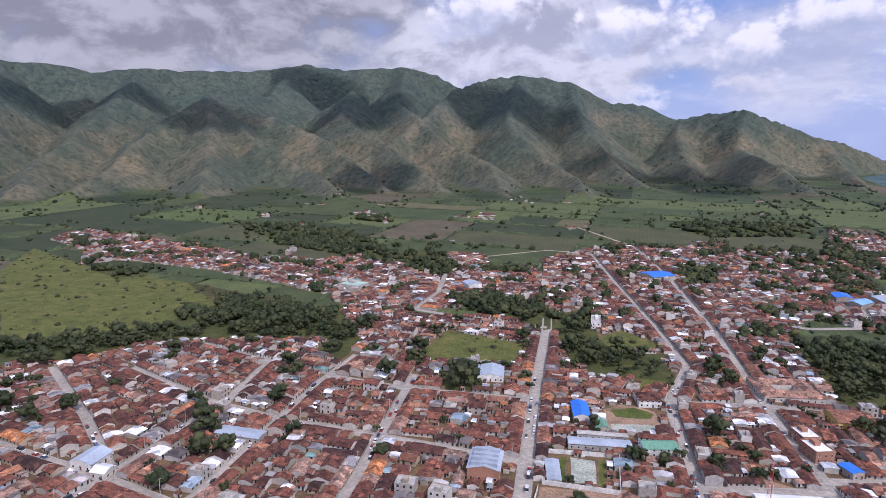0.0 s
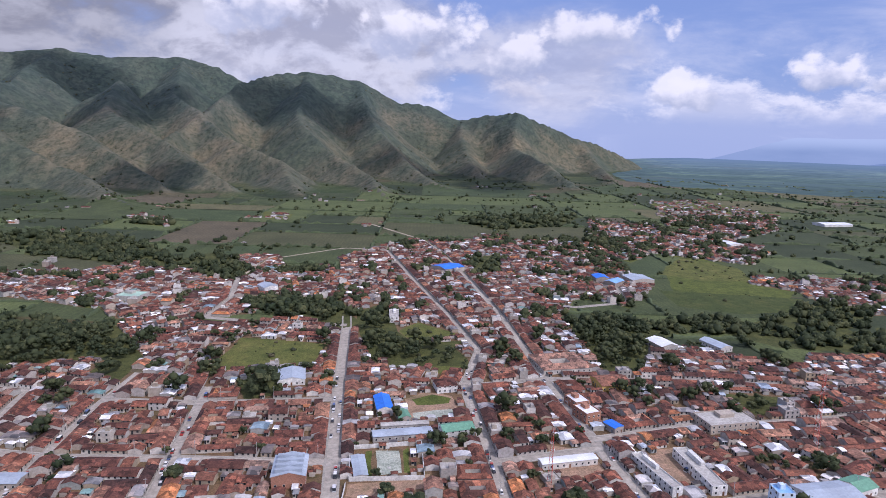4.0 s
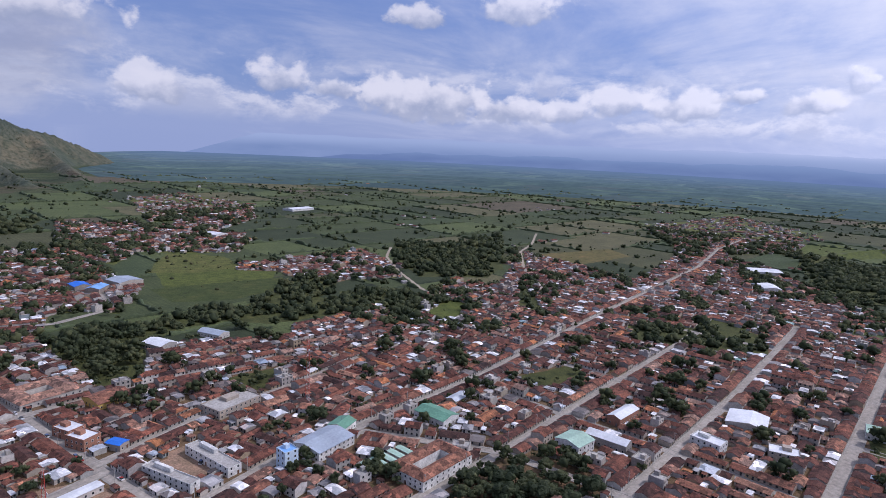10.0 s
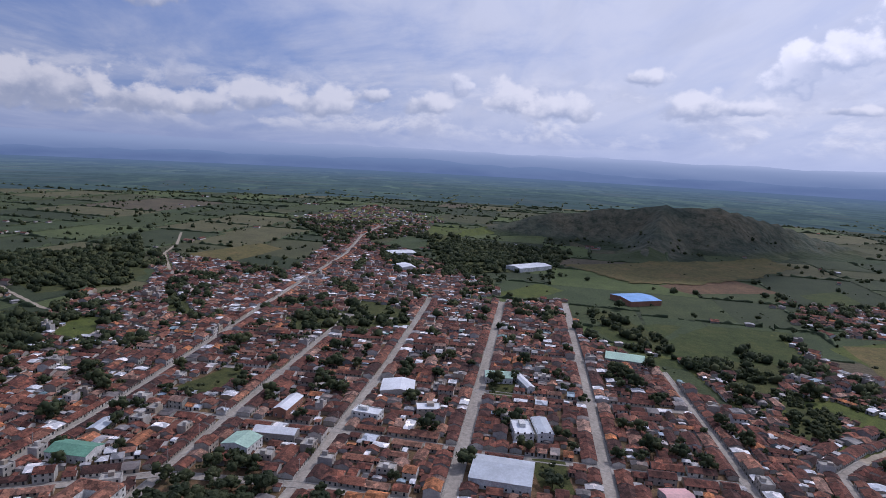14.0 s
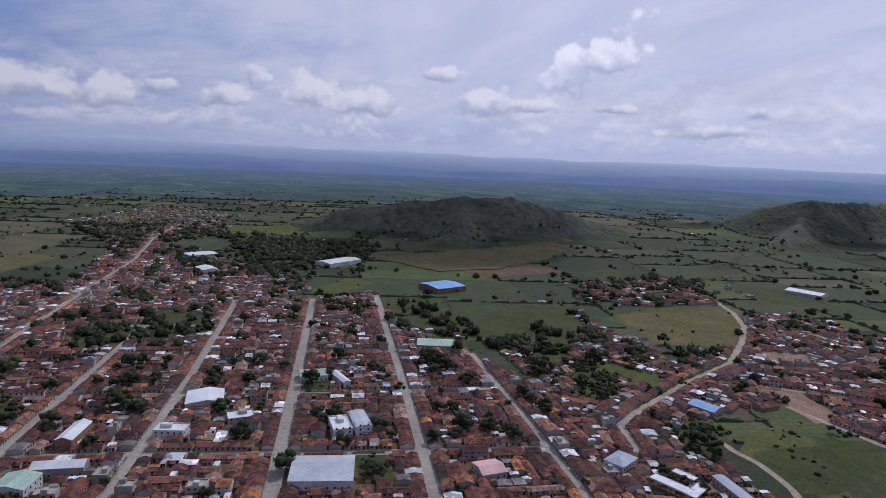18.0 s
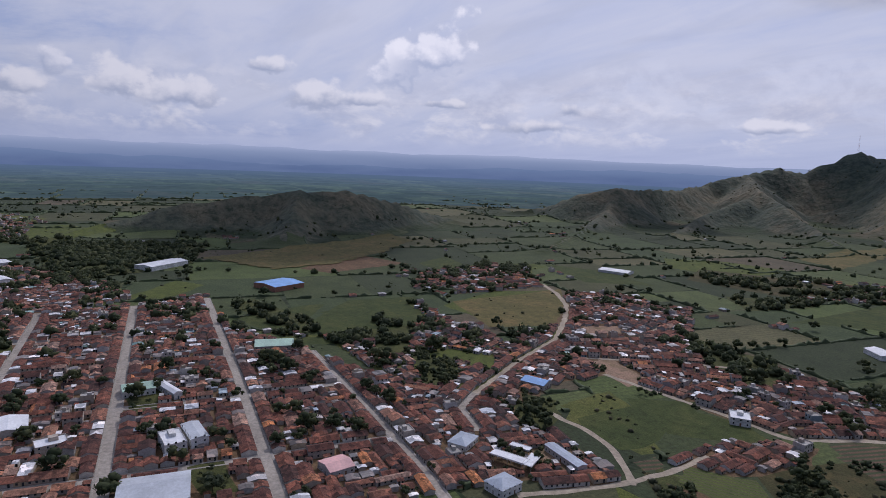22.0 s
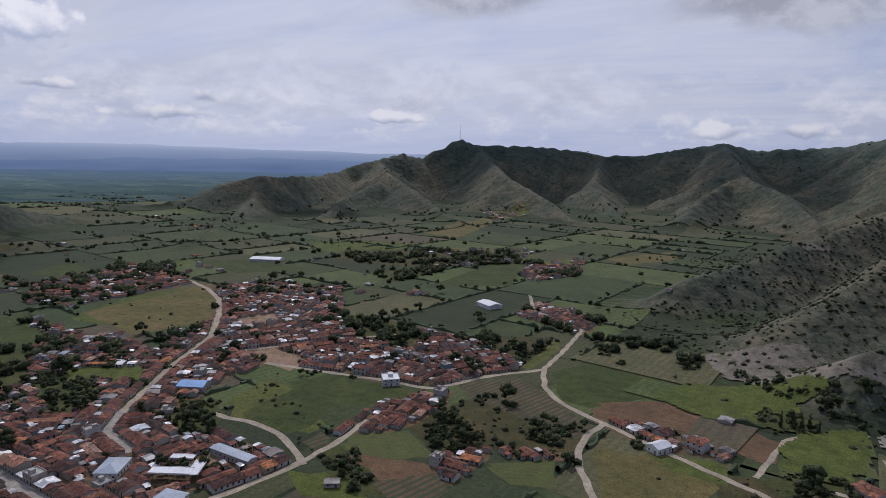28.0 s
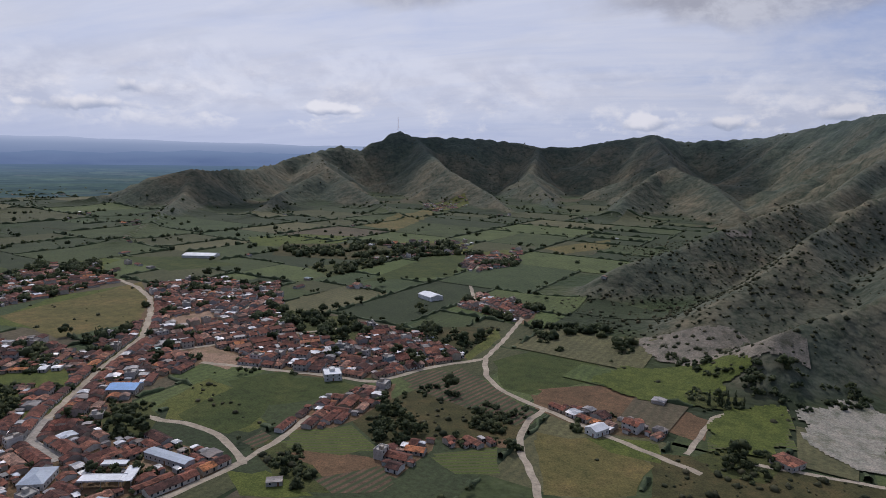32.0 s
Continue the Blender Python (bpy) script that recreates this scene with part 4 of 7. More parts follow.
zone("loose", [(596, -157), (544, -201), (542, -217), (406, -225), (363, -262), (387, -310), (442, -382), (448, -343), (521, -343), (630, -380), (636, -346), (531, -279), (540, -222)])
zone("loose", [(789, -473), (820, -614), (767, -679), (680, -595), (675, -500), (703, -414)])
zone("loose", [(1288, 249), (1144, 102), (968, -15), (817, -69), (772, 7), (852, 116), (1031, 185)])
zone("loose", [(646, -361), (584, -372), (479, -354), (425, -314), (382, -316), (358, -270), (405, -258), (485, -246), (539, -290)])
zone("loose", [(472, -396), (456, -443), (390, -373), (395, -345)])
zone("loose", [(-245, 778), (-148, 790), (-98, 725), (-96, 596), (-197, 617)])
zone("loose", [(588, 1186), (659, 1055), (524, 833), (443, 761), (436, 895)])
zone("loose", [(820, 1318), (1074, 1302), (858, 1035), (707, 1091)])
zone("loose", [(151, 936), (441, 951), (423, 726), (323, 548), (290, 650), (239, 755), (190, 802)])
zone("loose", [(-328, 1295), (-231, 1214), (-221, 1118), (-285, 1153)])
zone("loose", [(-80, 1322), (-16, 1276), (-25, 1196), (-69, 1214)])
zone("loose", [(314, -996), (241, -1106), (202, -934), (253, -834)])
zone("loose", [(543, -938), (444, -1115), (335, -1135), (314, -996), (425, -874)])
zone("loose", [(769, -1924), (628, -1974), (588, -1911), (619, -1682)])
zone("thicket", [(176, -332), (171, -371), (153, -412), (72, -389), (74, -348), (119, -331), (147, -311)])
zone("thicket", [(218, -551), (146, -582), (150, -485), (178, -506)])
zone("thicket", [(-3, -548), (-94, -495), (-146, -495), (-142, -475), (-89, -451), (-59, -456)])
zone("woods", [(-23, -471), (-62, -460), (-57, -440), (-33, -439)])
zone("woods", [(-27, -363), (-50, -393), (-72, -381), (-54, -348)])
zone("woods", [(216, -293), (191, -291), (157, -265), (179, -251)])
zone("woods", [(440, -285), (439, -300), (383, -268), (394, -253)])
zone("woods", [(341, -296), (314, -308), (291, -280), (312, -275)])
zone("woods", [(361, -552), (287, -540), (254, -512), (279, -481)])
zone("thicket", [(649, -957), (373, -1111), (332, -1019), (457, -858), (594, -844)])
zone("thicket", [(120, -596), (63, -621), (13, -584), (16, -544), (79, -518)])
zone("woods", [(492, -782), (409, -882), (396, -835), (421, -727)])
zone("thicket", [(-354, 640), (-273, 605), (-159, 566), (-166, 514), (-228, 503)])
zone("woods", [(-44, 418), (-16, 428), (-14, 392), (-37, 386)])
zone("yard", [(132, 300), (153, 290), (144, 268), (127, 276)])
zone("yard", [(189, 283), (208, 284), (209, 263), (188, 259)])
zone("yard", [(261, -230), (262, -253), (247, -262), (245, -241)])
zone("yard", [(459, -480), (442, -517), (413, -494), (429, -458)])
zone("yard", [(368, -401), (367, -423), (315, -409), (308, -378)])
zone("built", [(-145, 172), (-77, 211), (0, 225), (77, 211), (145, 172), (195, 113), (222, 39), (222, -39), (195, -112), (284, -178), (328, -70), (332, 47), (296, 157), (224, 249), (125, 311), (12, 335), (-104, 319), (-206, 264)])
zone("dense", [(-56, 741), (-54, 817), (-29, 836), (-16, 741), (13, 718), (47, 726), (60, 609), (37, 595), (-8, 643), (-49, 648)])
zone("loose", [(53, 811), (168, 970), (268, 919), (368, 844), (377, 714), (311, 580), (182, 624), (126, 695), (63, 715)])
zone("loose", [(-24, 744), (33, 784), (46, 721), (53, 612), (15, 625)])
zone("woods", [(-54, 643), (39, 617), (50, 532), (32, 523), (-8, 578), (-46, 592)])
zone("woods", [(226, 816), (276, 832), (242, 719), (208, 714)])
zone("woods", [(62, 476), (121, 460), (123, 421), (99, 424), (61, 428)])
zone("woods", [(243, 514), (285, 530), (305, 491), (275, 431), (238, 388), (217, 396), (229, 448)])
zone("woods", [(500, 530), (570, 551), (589, 514), (520, 459), (444, 463)])
zone("woods", [(446, 411), (490, 442), (544, 438), (495, 393), (455, 385)])
zone("woods", [(337, 511), (396, 514), (428, 479), (401, 457), (352, 464), (324, 481)])
zone("woods", [(555, 401), (589, 400), (535, 350), (492, 325), (479, 338), (508, 378)])
zone("woods", [(719, 503), (904, 623), (907, 555), (1106, 541), (788, 378), (720, 415), (698, 449)])
zone("loose", [(602, 384), (680, 390), (683, 324), (561, 261), (519, 278), (561, 323)])
zone("grass", [(527, 336), (582, 342), (580, 316), (526, 301), (504, 312)])
zone("dense", [(564, 579), (652, 612), (743, 638), (734, 575), (689, 512), (596, 512), (552, 542)])
zone("dense", [(339, 342), (400, 401), (465, 394), (468, 358), (424, 301), (356, 271), (326, 294)])
zone("loose", [(919, 1514), (1120, 1578), (1084, 1225), (839, 977), (755, 1122)])
zone("loose", [(546, 1039), (691, 1134), (665, 877), (708, 807), (609, 730), (540, 797), (476, 866)])
zone("crop", [(396, 617), (542, 560), (497, 512), (427, 515), (381, 551)])
zone("meadow", [(444, 694), (545, 796), (577, 716), (548, 643), (480, 653)])
zone("dense", [(-572, 774), (-597, 873), (-478, 823), (-351, 783), (-247, 774), (-199, 828), (-141, 731), (-116, 604), (-212, 662), (-302, 687), (-364, 727), (-426, 731), (-503, 732), (-527, 701)])
zone("woods", [(-364, 940), (-319, 1005), (-220, 914), (-207, 861), (-289, 856), (-350, 882)])
zone("woods", [(-289, 463), (-297, 532), (-264, 571), (-202, 560), (-156, 535), (-139, 480), (-191, 472), (-234, 461), (-268, 453)])
zone("woods", [(-366, 394), (-387, 418), (-379, 443), (-323, 448), (-271, 458), (-318, 401)])
zone("woods", [(-139, 477), (-129, 501), (-115, 473), (-121, 428), (-145, 449)])
zone("dense", [(950, 153), (1220, 171), (1167, 125), (940, 81), (865, 50), (776, 72), (824, 123)])
zone("dense", [(954, 57), (930, 14), (911, -34), (767, -38), (688, 6), (761, 36)])
zone("woods", [(618, 150), (666, 78), (649, 34), (608, 26), (581, 83), (567, 136)])
zone("woods", [(947, -98), (1377, 88), (1246, -114), (1201, -263), (998, -191)])
zone("woods", [(678, 99), (704, 81), (669, 34), (614, 26), (623, 87)])
zone("woods", [(557, -273), (596, -312), (530, -311), (453, -262), (471, -244)])
zone("woods", [(452, -267), (433, -293), (386, -271), (381, -237)])
zone("woods", [(324, -275), (327, -305), (294, -295), (279, -264), (295, -257)])
zone("woods", [(467, -41), (468, -67), (428, -57), (426, -41)])
zone("woods", [(339, -59), (338, -79), (302, -77), (306, -60)])
zone("grass", [(452, -267), (452, -311), (412, -329), (391, -307), (433, -293)])
zone("meadow", [(306, -315), (311, -358), (282, -350), (253, -314), (261, -296), (287, -292)])
zone("crop", [(629, -252), (640, -364), (546, -345), (535, -282), (560, -256)])
zone("woods", [(-33, -363), (-52, -386), (-70, -365), (-62, -346), (-38, -345)])
zone("woods", [(208, -282), (192, -281), (159, -262), (147, -254), (168, -245)])
zone("thicket", [(155, -337), (114, -330), (94, -355), (71, -348), (94, -383), (142, -382)])
zone("soil", [(199, -280), (155, -293), (141, -285), (163, -274)])
zone("soilrows", [(163, -263), (135, -288), (120, -275), (124, -264), (147, -254)])
zone("rows", [(113, -308), (80, -318), (72, -302), (95, -295)])
zone("grass", [(-34, -390), (-47, -440), (-88, -462), (-82, -406), (-66, -377), (-46, -379)])
zone("soil", [(73, -435), (-33, -424), (-28, -387), (-5, -398), (38, -412), (76, -406)])
zone("grass", [(44, -461), (22, -504), (-54, -524), (-74, -495), (-27, -462), (3, -438)])
zone("soilrows", [(166, -400), (145, -456), (104, -422), (72, -388), (78, -366), (117, -383)])
zone("soilrows", [(224, -282), (221, -300), (209, -297), (211, -280)])
zone("grass", [(209, -253), (178, -260), (158, -249), (189, -236)])
zone("sand", [(-94, -460), (-145, -485), (-117, -379), (-98, -398), (-90, -418)])
zone("dry", [(64, -351), (26, -368), (-6, -345), (2, -315), (42, -298)])
zone("grass", [(33, -365), (-6, -373), (-9, -349), (19, -352)])
zone("rows", [(206, -307), (173, -325), (148, -307), (162, -292), (196, -287)])
zone("crop", [(286, -299), (281, -355), (252, -356), (233, -322), (237, -289), (270, -292)])


def inside(poly, x, y):
    hit = np.zeros(np.shape(x), bool)
    for (ax, ay), (bx, by) in zip(poly, np.roll(poly, -1, 0)):
        cross = ((ay > y) != (by > y)) & (x < (bx - ax) * (y - ay) / (by - ay + 1e-9) + ax)
        hit ^= cross
    return hit


STREETS = []


def street(width, pts, kind="road", frontage=True):
    STREETS.append((width * 0.86, [Vector(p) for p in pts], kind, frontage))


street(7.4, [(-8, 180), (11, 268), (22, 386), (38, 532), (40, 560)])
street(5.6, [(84, 180), (95, 272), (107, 385), (136, 451), (134, 546), (126, 700), (120, 882)])
street(6.9, [(156, 200), (160, 292), (167, 388), (183, 538), (194, 753)])
street(5.2, [(-152, 215), (-141, 252), (-123, 390), (-111, 443)])
street(5.6, [(-76, 215), (-70, 275), (-61, 411)])
street(5.6, [(-200, 225), (-188, 277), (-170, 369)])
street(5.2, [(-322, 389), (-245, 318), (-198, 270)])
street(5.2, [(-290, 290), (-268, 282), (-198, 261), (-141, 240), (-70, 225), (5, 220)])
street(5.6, [(-265, 395), (-185, 350), (-128, 330), (-66, 318), (14, 300)])
street(5.2, [(-240, 450), (-172, 421), (-173, 352)])
street(5.2, [(-123, 400), (-61, 385), (22, 378)])
street(5.2, [(-105, 560), (-85, 571), (-70, 633), (-71, 726)])
street(5.2, [(38, 532), (-40, 552), (-85, 571)])
street(5.6, [(160, 230), (225, 232), (280, 222), (385, 206), (488, 199), (618, 190), (800, 176), (1037, 157)])
street(5.6, [(200, 156), (301, 138), (409, 123), (567, 101), (640, 92)])
street(5.6, [(215, 82), (297, 67), (484, 38), (695, 12), (740, 8)])
street(7.4, [(215, 0), (301, -13), (462, -38), (737, -80)])
street(6.9, [(215, -82), (300, -96), (466, -120), (746, -157)])
street(5.2, [(225, -162), (265, -170), (369, -182), (504, -194)])
street(5.2, [(300, -228), (335, -238), (354, -264)])
street(5.6, [(98, 285), (160, 290)], frontage=True)
street(5.2, [(109, 385), (167, 388), (260, 372), (330, 352)])
street(5.2, [(160, 300), (232, 306), (300, 300), (372, 300)])
street(5.2, [(268, 232), (301, 138), (297, 67), (283, -10)], frontage=True)
street(4.8, [(385, 206), (372, 128), (362, 58), (345, -20), (330, -100), (318, -175)])
street(4.8, [(470, 200), (460, 115), (450, 44), (440, -34), (425, -114), (418, -186)])
street(4.8, [(560, 194), (552, 103), (545, 30), (535, -50), (520, -128)])
street(4.8, [(650, 188), (640, 92), (630, 20), (622, -62), (610, -140)])
street(6.9, [(354, -264), (400, -345), (435, -420), (490, -485), (542, -537), (600, -575), (660, -600), (690, -560), (720, -480)], "dirt")
street(5.2, [(300, -290), (288, -289), (262, -292), (232, -282), (205, -262)], "dirt", frontage=False)
street(5.2, [(228, -200), (215, -235), (208, -262), (204, -300), (206, -330)], "dirt")
street(5.6, [(340, -385), (229, -399), (194, -398), (165, -449), (132, -483)], "dirt")
street(5.2, [(131, -622), (130, -540), (132, -483), (118, -440), (96, -415), (66, -399)], "dirt", frontage=False)
street(5.2, [(66, -399), (20, -372), (-30, -345)], "dirt")
street(5.0, [(66, -399), (74, -370), (70, -338), (53, -303), (40, -260)], "dirt", frontage=False)
street(5.0, [(131, -622), (200, -679), (245, -800), (260, -900)], "dirt")
street(5.0, [(380, -400), (330, -470), (280, -520)], "dirt")
street(5.0, [(430, -420), (400, -500), (420, -560)], "dirt")
street(5.0, [(823, 603), (748, 556), (667, 472), (605, 394), (591, 355)], "dirt", frontage=False)
street(5.0, [(1191, 501), (1047, 448), (954, 428), (820, 360)], "dirt", frontage=False)
street(5.2, [(1037, 157), (1269, 162), (1700, 120)], frontage=True)
street(4.0, [(-89, -453), (-43, -434), (-23, -366)], "dirt", frontage=False)
street(4.0, [(-54, -368), (-121, -366)], "dirt", frontage=False)
street(5.0, [(-250, 690), (-390, 790), (-520, 815), (-690, 930)], "dirt")
street(5.2, [(194, 753), (196, 860), (190, 960), (120, 1150)], "dirt")
street(4.8, [(188, 600), (270, 560), (330, 570), (360, 650), (340, 760)])
street(4.8, [(120, 882), (60, 900), (-40, 830), (-71, 726)], "dirt")

# what stands where, on a plan of one metre squares
PX0, PY0, PW, PH = -900, -1000, 2400, 2200
taken = np.zeros((PW, PH), np.uint8)  # 1 street, 2 house, 3 open land
built = np.zeros((PW, PH), bool)
loose = np.zeros((PW, PH), bool)
grid_x, grid_y = np.meshgrid(np.arange(PX0, PX0 + PW) + 0.5, np.arange(PY0, PY0 + PH) + 0.5, indexing="ij")


def block_of(x0, x1, y0, y1):
    return (slice(max(0, int(x0 - PX0)), max(0, min(PW, int(x1 - PX0) + 1))), slice(max(0, int(y0 - PY0)), max(0, min(PH, int(y1 - PY0) + 1))))


for kind, poly in ZONES:
    b = block_of(poly[:, 0].min(), poly[:, 0].max(), poly[:, 1].min(), poly[:, 1].max())
    hit = inside(poly, grid_x[b], grid_y[b])
    if kind in ("built", "loose", "dense"):
        if kind == "loose":
            loose[b] |= hit & ~built[b]
        elif kind == "dense":
            loose[b] &= ~hit
        if kind != "built":
            taken[b][hit & (taken[b] == 3)] = 0
        built[b] |= hit
    else:
        taken[b][hit] = 3
for width, pts, kind, _ in STREETS:
    for a, c in zip(pts, pts[1:]):
        m = width / 2 + 1.2
        b = block_of(min(a.x, c.x) - m, max(a.x, c.x) + m, min(a.y, c.y) - m, max(a.y, c.y) + m)
        dx, dy = c.x - a.x, c.y - a.y
        s = np.clip(((grid_x[b] - a.x) * dx + (grid_y[b] - a.y) * dy) / (dx * dx + dy * dy), 0, 1)
        taken[b][np.hypot(grid_x[b] - a.x - s * dx, grid_y[b] - a.y - s * dy) < m] = 1


SPREAD_U, SPREAD_V = (m.ravel() for m in np.meshgrid(np.linspace(-0.5, 0.5, 6), np.linspace(-0.5, 0.5, 6)))


def corners(x, y, w, d, ang):
    a, b = SPREAD_U * w, SPREAD_V * d
    c, s = math.cos(ang), math.sin(ang)
    return x + a * c - b * s, y + a * s + b * c


def free(x, y, w, d, ang, need_built=True, avoid=(1, 2, 3)):
    px, py = corners(x, y, w, d, ang)
    i, j = (px - PX0).astype(int), (py - PY0).astype(int)
    if i.min() < 0 or j.min() < 0 or i.max() >= PW or j.max() >= PH:
        return False
    t = taken[i, j]
    if any((t == a).any() for a in avoid):
        return False
    return not need_built or built[i, j].mean() > 0.7


def claim(x, y, w, d, ang, value=2):
    n = int(max(w, d)) + 1
    u = np.linspace(-0.5, 0.5, n + 2)
    a, b = np.meshgrid(u * w, u * d)
    c, s = math.cos(ang), math.sin(ang)
    i, j = (x + a * c - b * s - PX0).astype(int), (y + a * s + b * c - PY0).astype(int)
    ok = (i >= 0) & (j >= 0) & (i < PW) & (j < PH)
    taken[i[ok], j[ok]] = value


# ---- streets, pavements and fields ----
def strip(name, pts, width, z, mat, label, off=0.0, thick=0.0, wild=0.0):
    left, right = [], []
    for i, p in enumerate(pts):
        a, b = pts[max(i - 1, 0)], pts[min(i + 1, len(pts) - 1)]
        d = (b - a).normalized()
        nrm = Vector((-d.y, d.x))
        left.append(p + nrm * (off + width / 2 * (1 + wild * math.sin(i * 1.7 + p.x * 0.05))))
        right.append(p + nrm * (off - width / 2 * (1 + wild * math.sin(i * 1.3 + p.y * 0.06))))
    lift = [land_at(p.x, p.y) for p in pts]
    v = [(q.x, q.y, z + h) for q, h in zip(left, lift)] + [(q.x, q.y, z + h) for q, h in zip(right, lift)]
    k = len(pts)
    f = [(k + i, k + i + 1, i + 1, i) for i in range(k - 1)]
    if thick:
        v += [(x, y, zz - thick) for x, y, zz in v]
        f += [(i, i + 1, 2 * k + i + 1, 2 * k + i) for i in range(k - 1)] + [(k + i + 1, k + i, 3 * k + i, 3 * k + i + 1) for i in range(k - 1)]
    return tagged(new(name, mesh_of(name, v, f, [mat])), label, name, kind="structure")


def finer(pts, step=25):
    out = [pts[0]]
    for a, b in zip(pts, pts[1:]):
        k = max(1, int((b - a).length / step))
        out += [a.lerp(b, (i + 1) / k) for i in range(k)]
    return out


def rounded(pts):
    """Cuts the corners of a line twice, keeping its ends."""
    for _ in range(2):
        out = [pts[0]]
        for a, b in zip(pts, pts[1:]):
            out += [a.lerp(b, 0.25), a.lerp(b, 0.75)]
        pts = out + [pts[-1]]
    return pts


for n_st, (width, pts, kind, front) in enumerate(STREETS):
    pts = finer(pts) if kind == "road" else rounded(finer(pts, 18))
    z = 0.10 + 0.008 * (n_st % 24)
    strip("road", pts, width, z, M["road" if kind == "road" else "dirt"], "pale worn concrete street" if kind == "road" else "pale dusty dirt road", wild=0.0 if kind == "road" else 0.22)
    if kind == "road" and front:
        for side in (-1, 1):
            strip("pavement", pts, 1.3, z + 0.14, M["pavement"], "narrow grey raised pavement", side * (width / 2 + 0.55), 0.2)

FIELD_LABEL = {"grass": "bright green pasture", "meadow": "uneven green meadow", "crop": "dark green crop field", "dry": "dry olive pasture", "soil": "ploughed brown field", "soilrows": "brown field with planted rows", "rows": "green field planted in rows", "park": "shaded town square ground", "woods": "dark ground beneath trees", "town": "dusty ground between the houses", "bare": "bare eroded reddish slope", "scrub": "scrubby rough ground", "court": "pale concrete sports court", "sand": "pale eroded sandy ground", "yard": "bare pale yard"}


def lay_field(kind, poly, z):
    ctr = poly.mean(0)
    edge = []
    for a, b in zip(poly, np.roll(poly, -1, 0)):
        k = max(2, int(np.hypot(*(b - a)) / 14))
        for i in range(k):
            p = a + (b - a) * i / k
            edge.append(p + (fractal(np.array([p[0]]), np.array([p[1]]), 1 / 17, 2, 9)[0] - 0.5) * 7 * (p - ctr) / (np.hypot(*(p - ctr)) + 1))
    edge = np.array(edge)
    hgt = land(edge[:, 0], edge[:, 1])
    if kind == "scrub" and hgt.max() > 0.4:
        return
    if hgt.max() > 0.4:
        # follow the slope: a finer sheet
        b0, b1 = poly.min(0), poly.max(0)
        xs, ys = np.arange(b0[0], b1[0], 2), np.arange(b0[1], b1[1], 2)
        X, Y = np.meshgrid(xs, ys, indexing="ij")
        hit = inside(poly, X + 1 + 22 * (fractal(X, Y, 1 / 19, 4, 3) - 0.5), Y + 1 + 22 * (fractal(X, Y, 1 / 19, 4, 4) - 0.5))
        Zh = land(X, Y) + 0.95 + z
        v = np.stack([X, Y, Zh], -1).reshape(-1, 3)
        n2 = len(ys)
        f = [(i * n2 + j, (i + 1) * n2 + j, (i + 1) * n2 + j + 1, i * n2 + j + 1) for i in range(len(xs) - 1) for j in range(n2 - 1) if hit[i, j]]
        me = mesh_of("field", v, f, [M["f_" + kind]], smooth=True)
    else:
        me = mesh_of("field", [(x, y, z) for x, y in edge], [tuple(range(len(edge)))], [M["f_" + kind]])
    tagged(new("field", me), FIELD_LABEL[kind], "field", kind="structure")


for n_z, (kind, poly) in enumerate(ZONES):
    a = poly[:, 0] * np.roll(poly[:, 1], -1) - np.roll(poly[:, 0], -1) * poly[:, 1]
    lay_field({"built": "town", "dense": "town", "loose": "meadow", "thicket": "scrub"}.get(kind, kind), poly if a.sum() > 0 else poly[::-1], (0.012 if kind in ("built", "loose") else 0.040) + 0.0004 * n_z)


# ---- the patchwork of plots over the valley floor ----
def plot_colour(n):
    c = n.ramp(rand_of(n, True), [(0.0, (0.036, 0.048, 0.022)), (0.16, (0.056, 0.072, 0.028)), (0.34, (0.044, 0.057, 0.026)), (0.46, (0.084, 0.105, 0.038)), (0.6, (0.070, 0.073, 0.034)), (0.72, (0.108, 0.102, 0.050)), (0.8, (0.052, 0.072, 0.030)), (0.9, (0.100, 0.082, 0.052)), (0.96, (0.080, 0.106, 0.034))], "CONSTANT")
    c = n.mix(1.0, c, n.ramp(n.noise(n.coord, 0.02, 5, 0.7), [(0.3, (0.72, 0.75, 0.75)), (0.7, (1.3, 1.25, 1.2))]), "MULTIPLY")
    w = n.add("ShaderNodeTexWave", wave_type="BANDS", bands_direction="X")
    rot = n.add("ShaderNodeMapping")
    rot.inputs["Rotation"].default_value = (0, 0, radians(12))
    n.put(rot.inputs[0], n.coord)
    n.put(w.inputs["Vector"], rot.outputs[0])
    w.inputs["Scale"].default_value = 0.05
    w.inputs["Distortion"].default_value = 3.0
    c = n.mix(n.math("MULTIPLY", w.outputs["Fac"], 0.25), c, (0.030, 0.040, 0.020))
    return n.mix(1.0, c, n.ramp(n.noise(n.coord, 0.35, 5, 0.85), [(0.3, (0.5,) * 3), (0.7, (1.5,) * 3)]), "MULTIPLY")


M["plot"] = material("farm_plots", plot_colour, 0.97, bump=(0.4, 0.5, 0.6))
rp = random.Random(33)
plots, PLOT_HEDGES = [], []
PLOT_TURN = radians(-12)


def plot_at(u, v):
    return u * math.cos(PLOT_TURN) - v * math.sin(PLOT_TURN), u * math.sin(PLOT_TURN) + v * math.cos(PLOT_TURN)


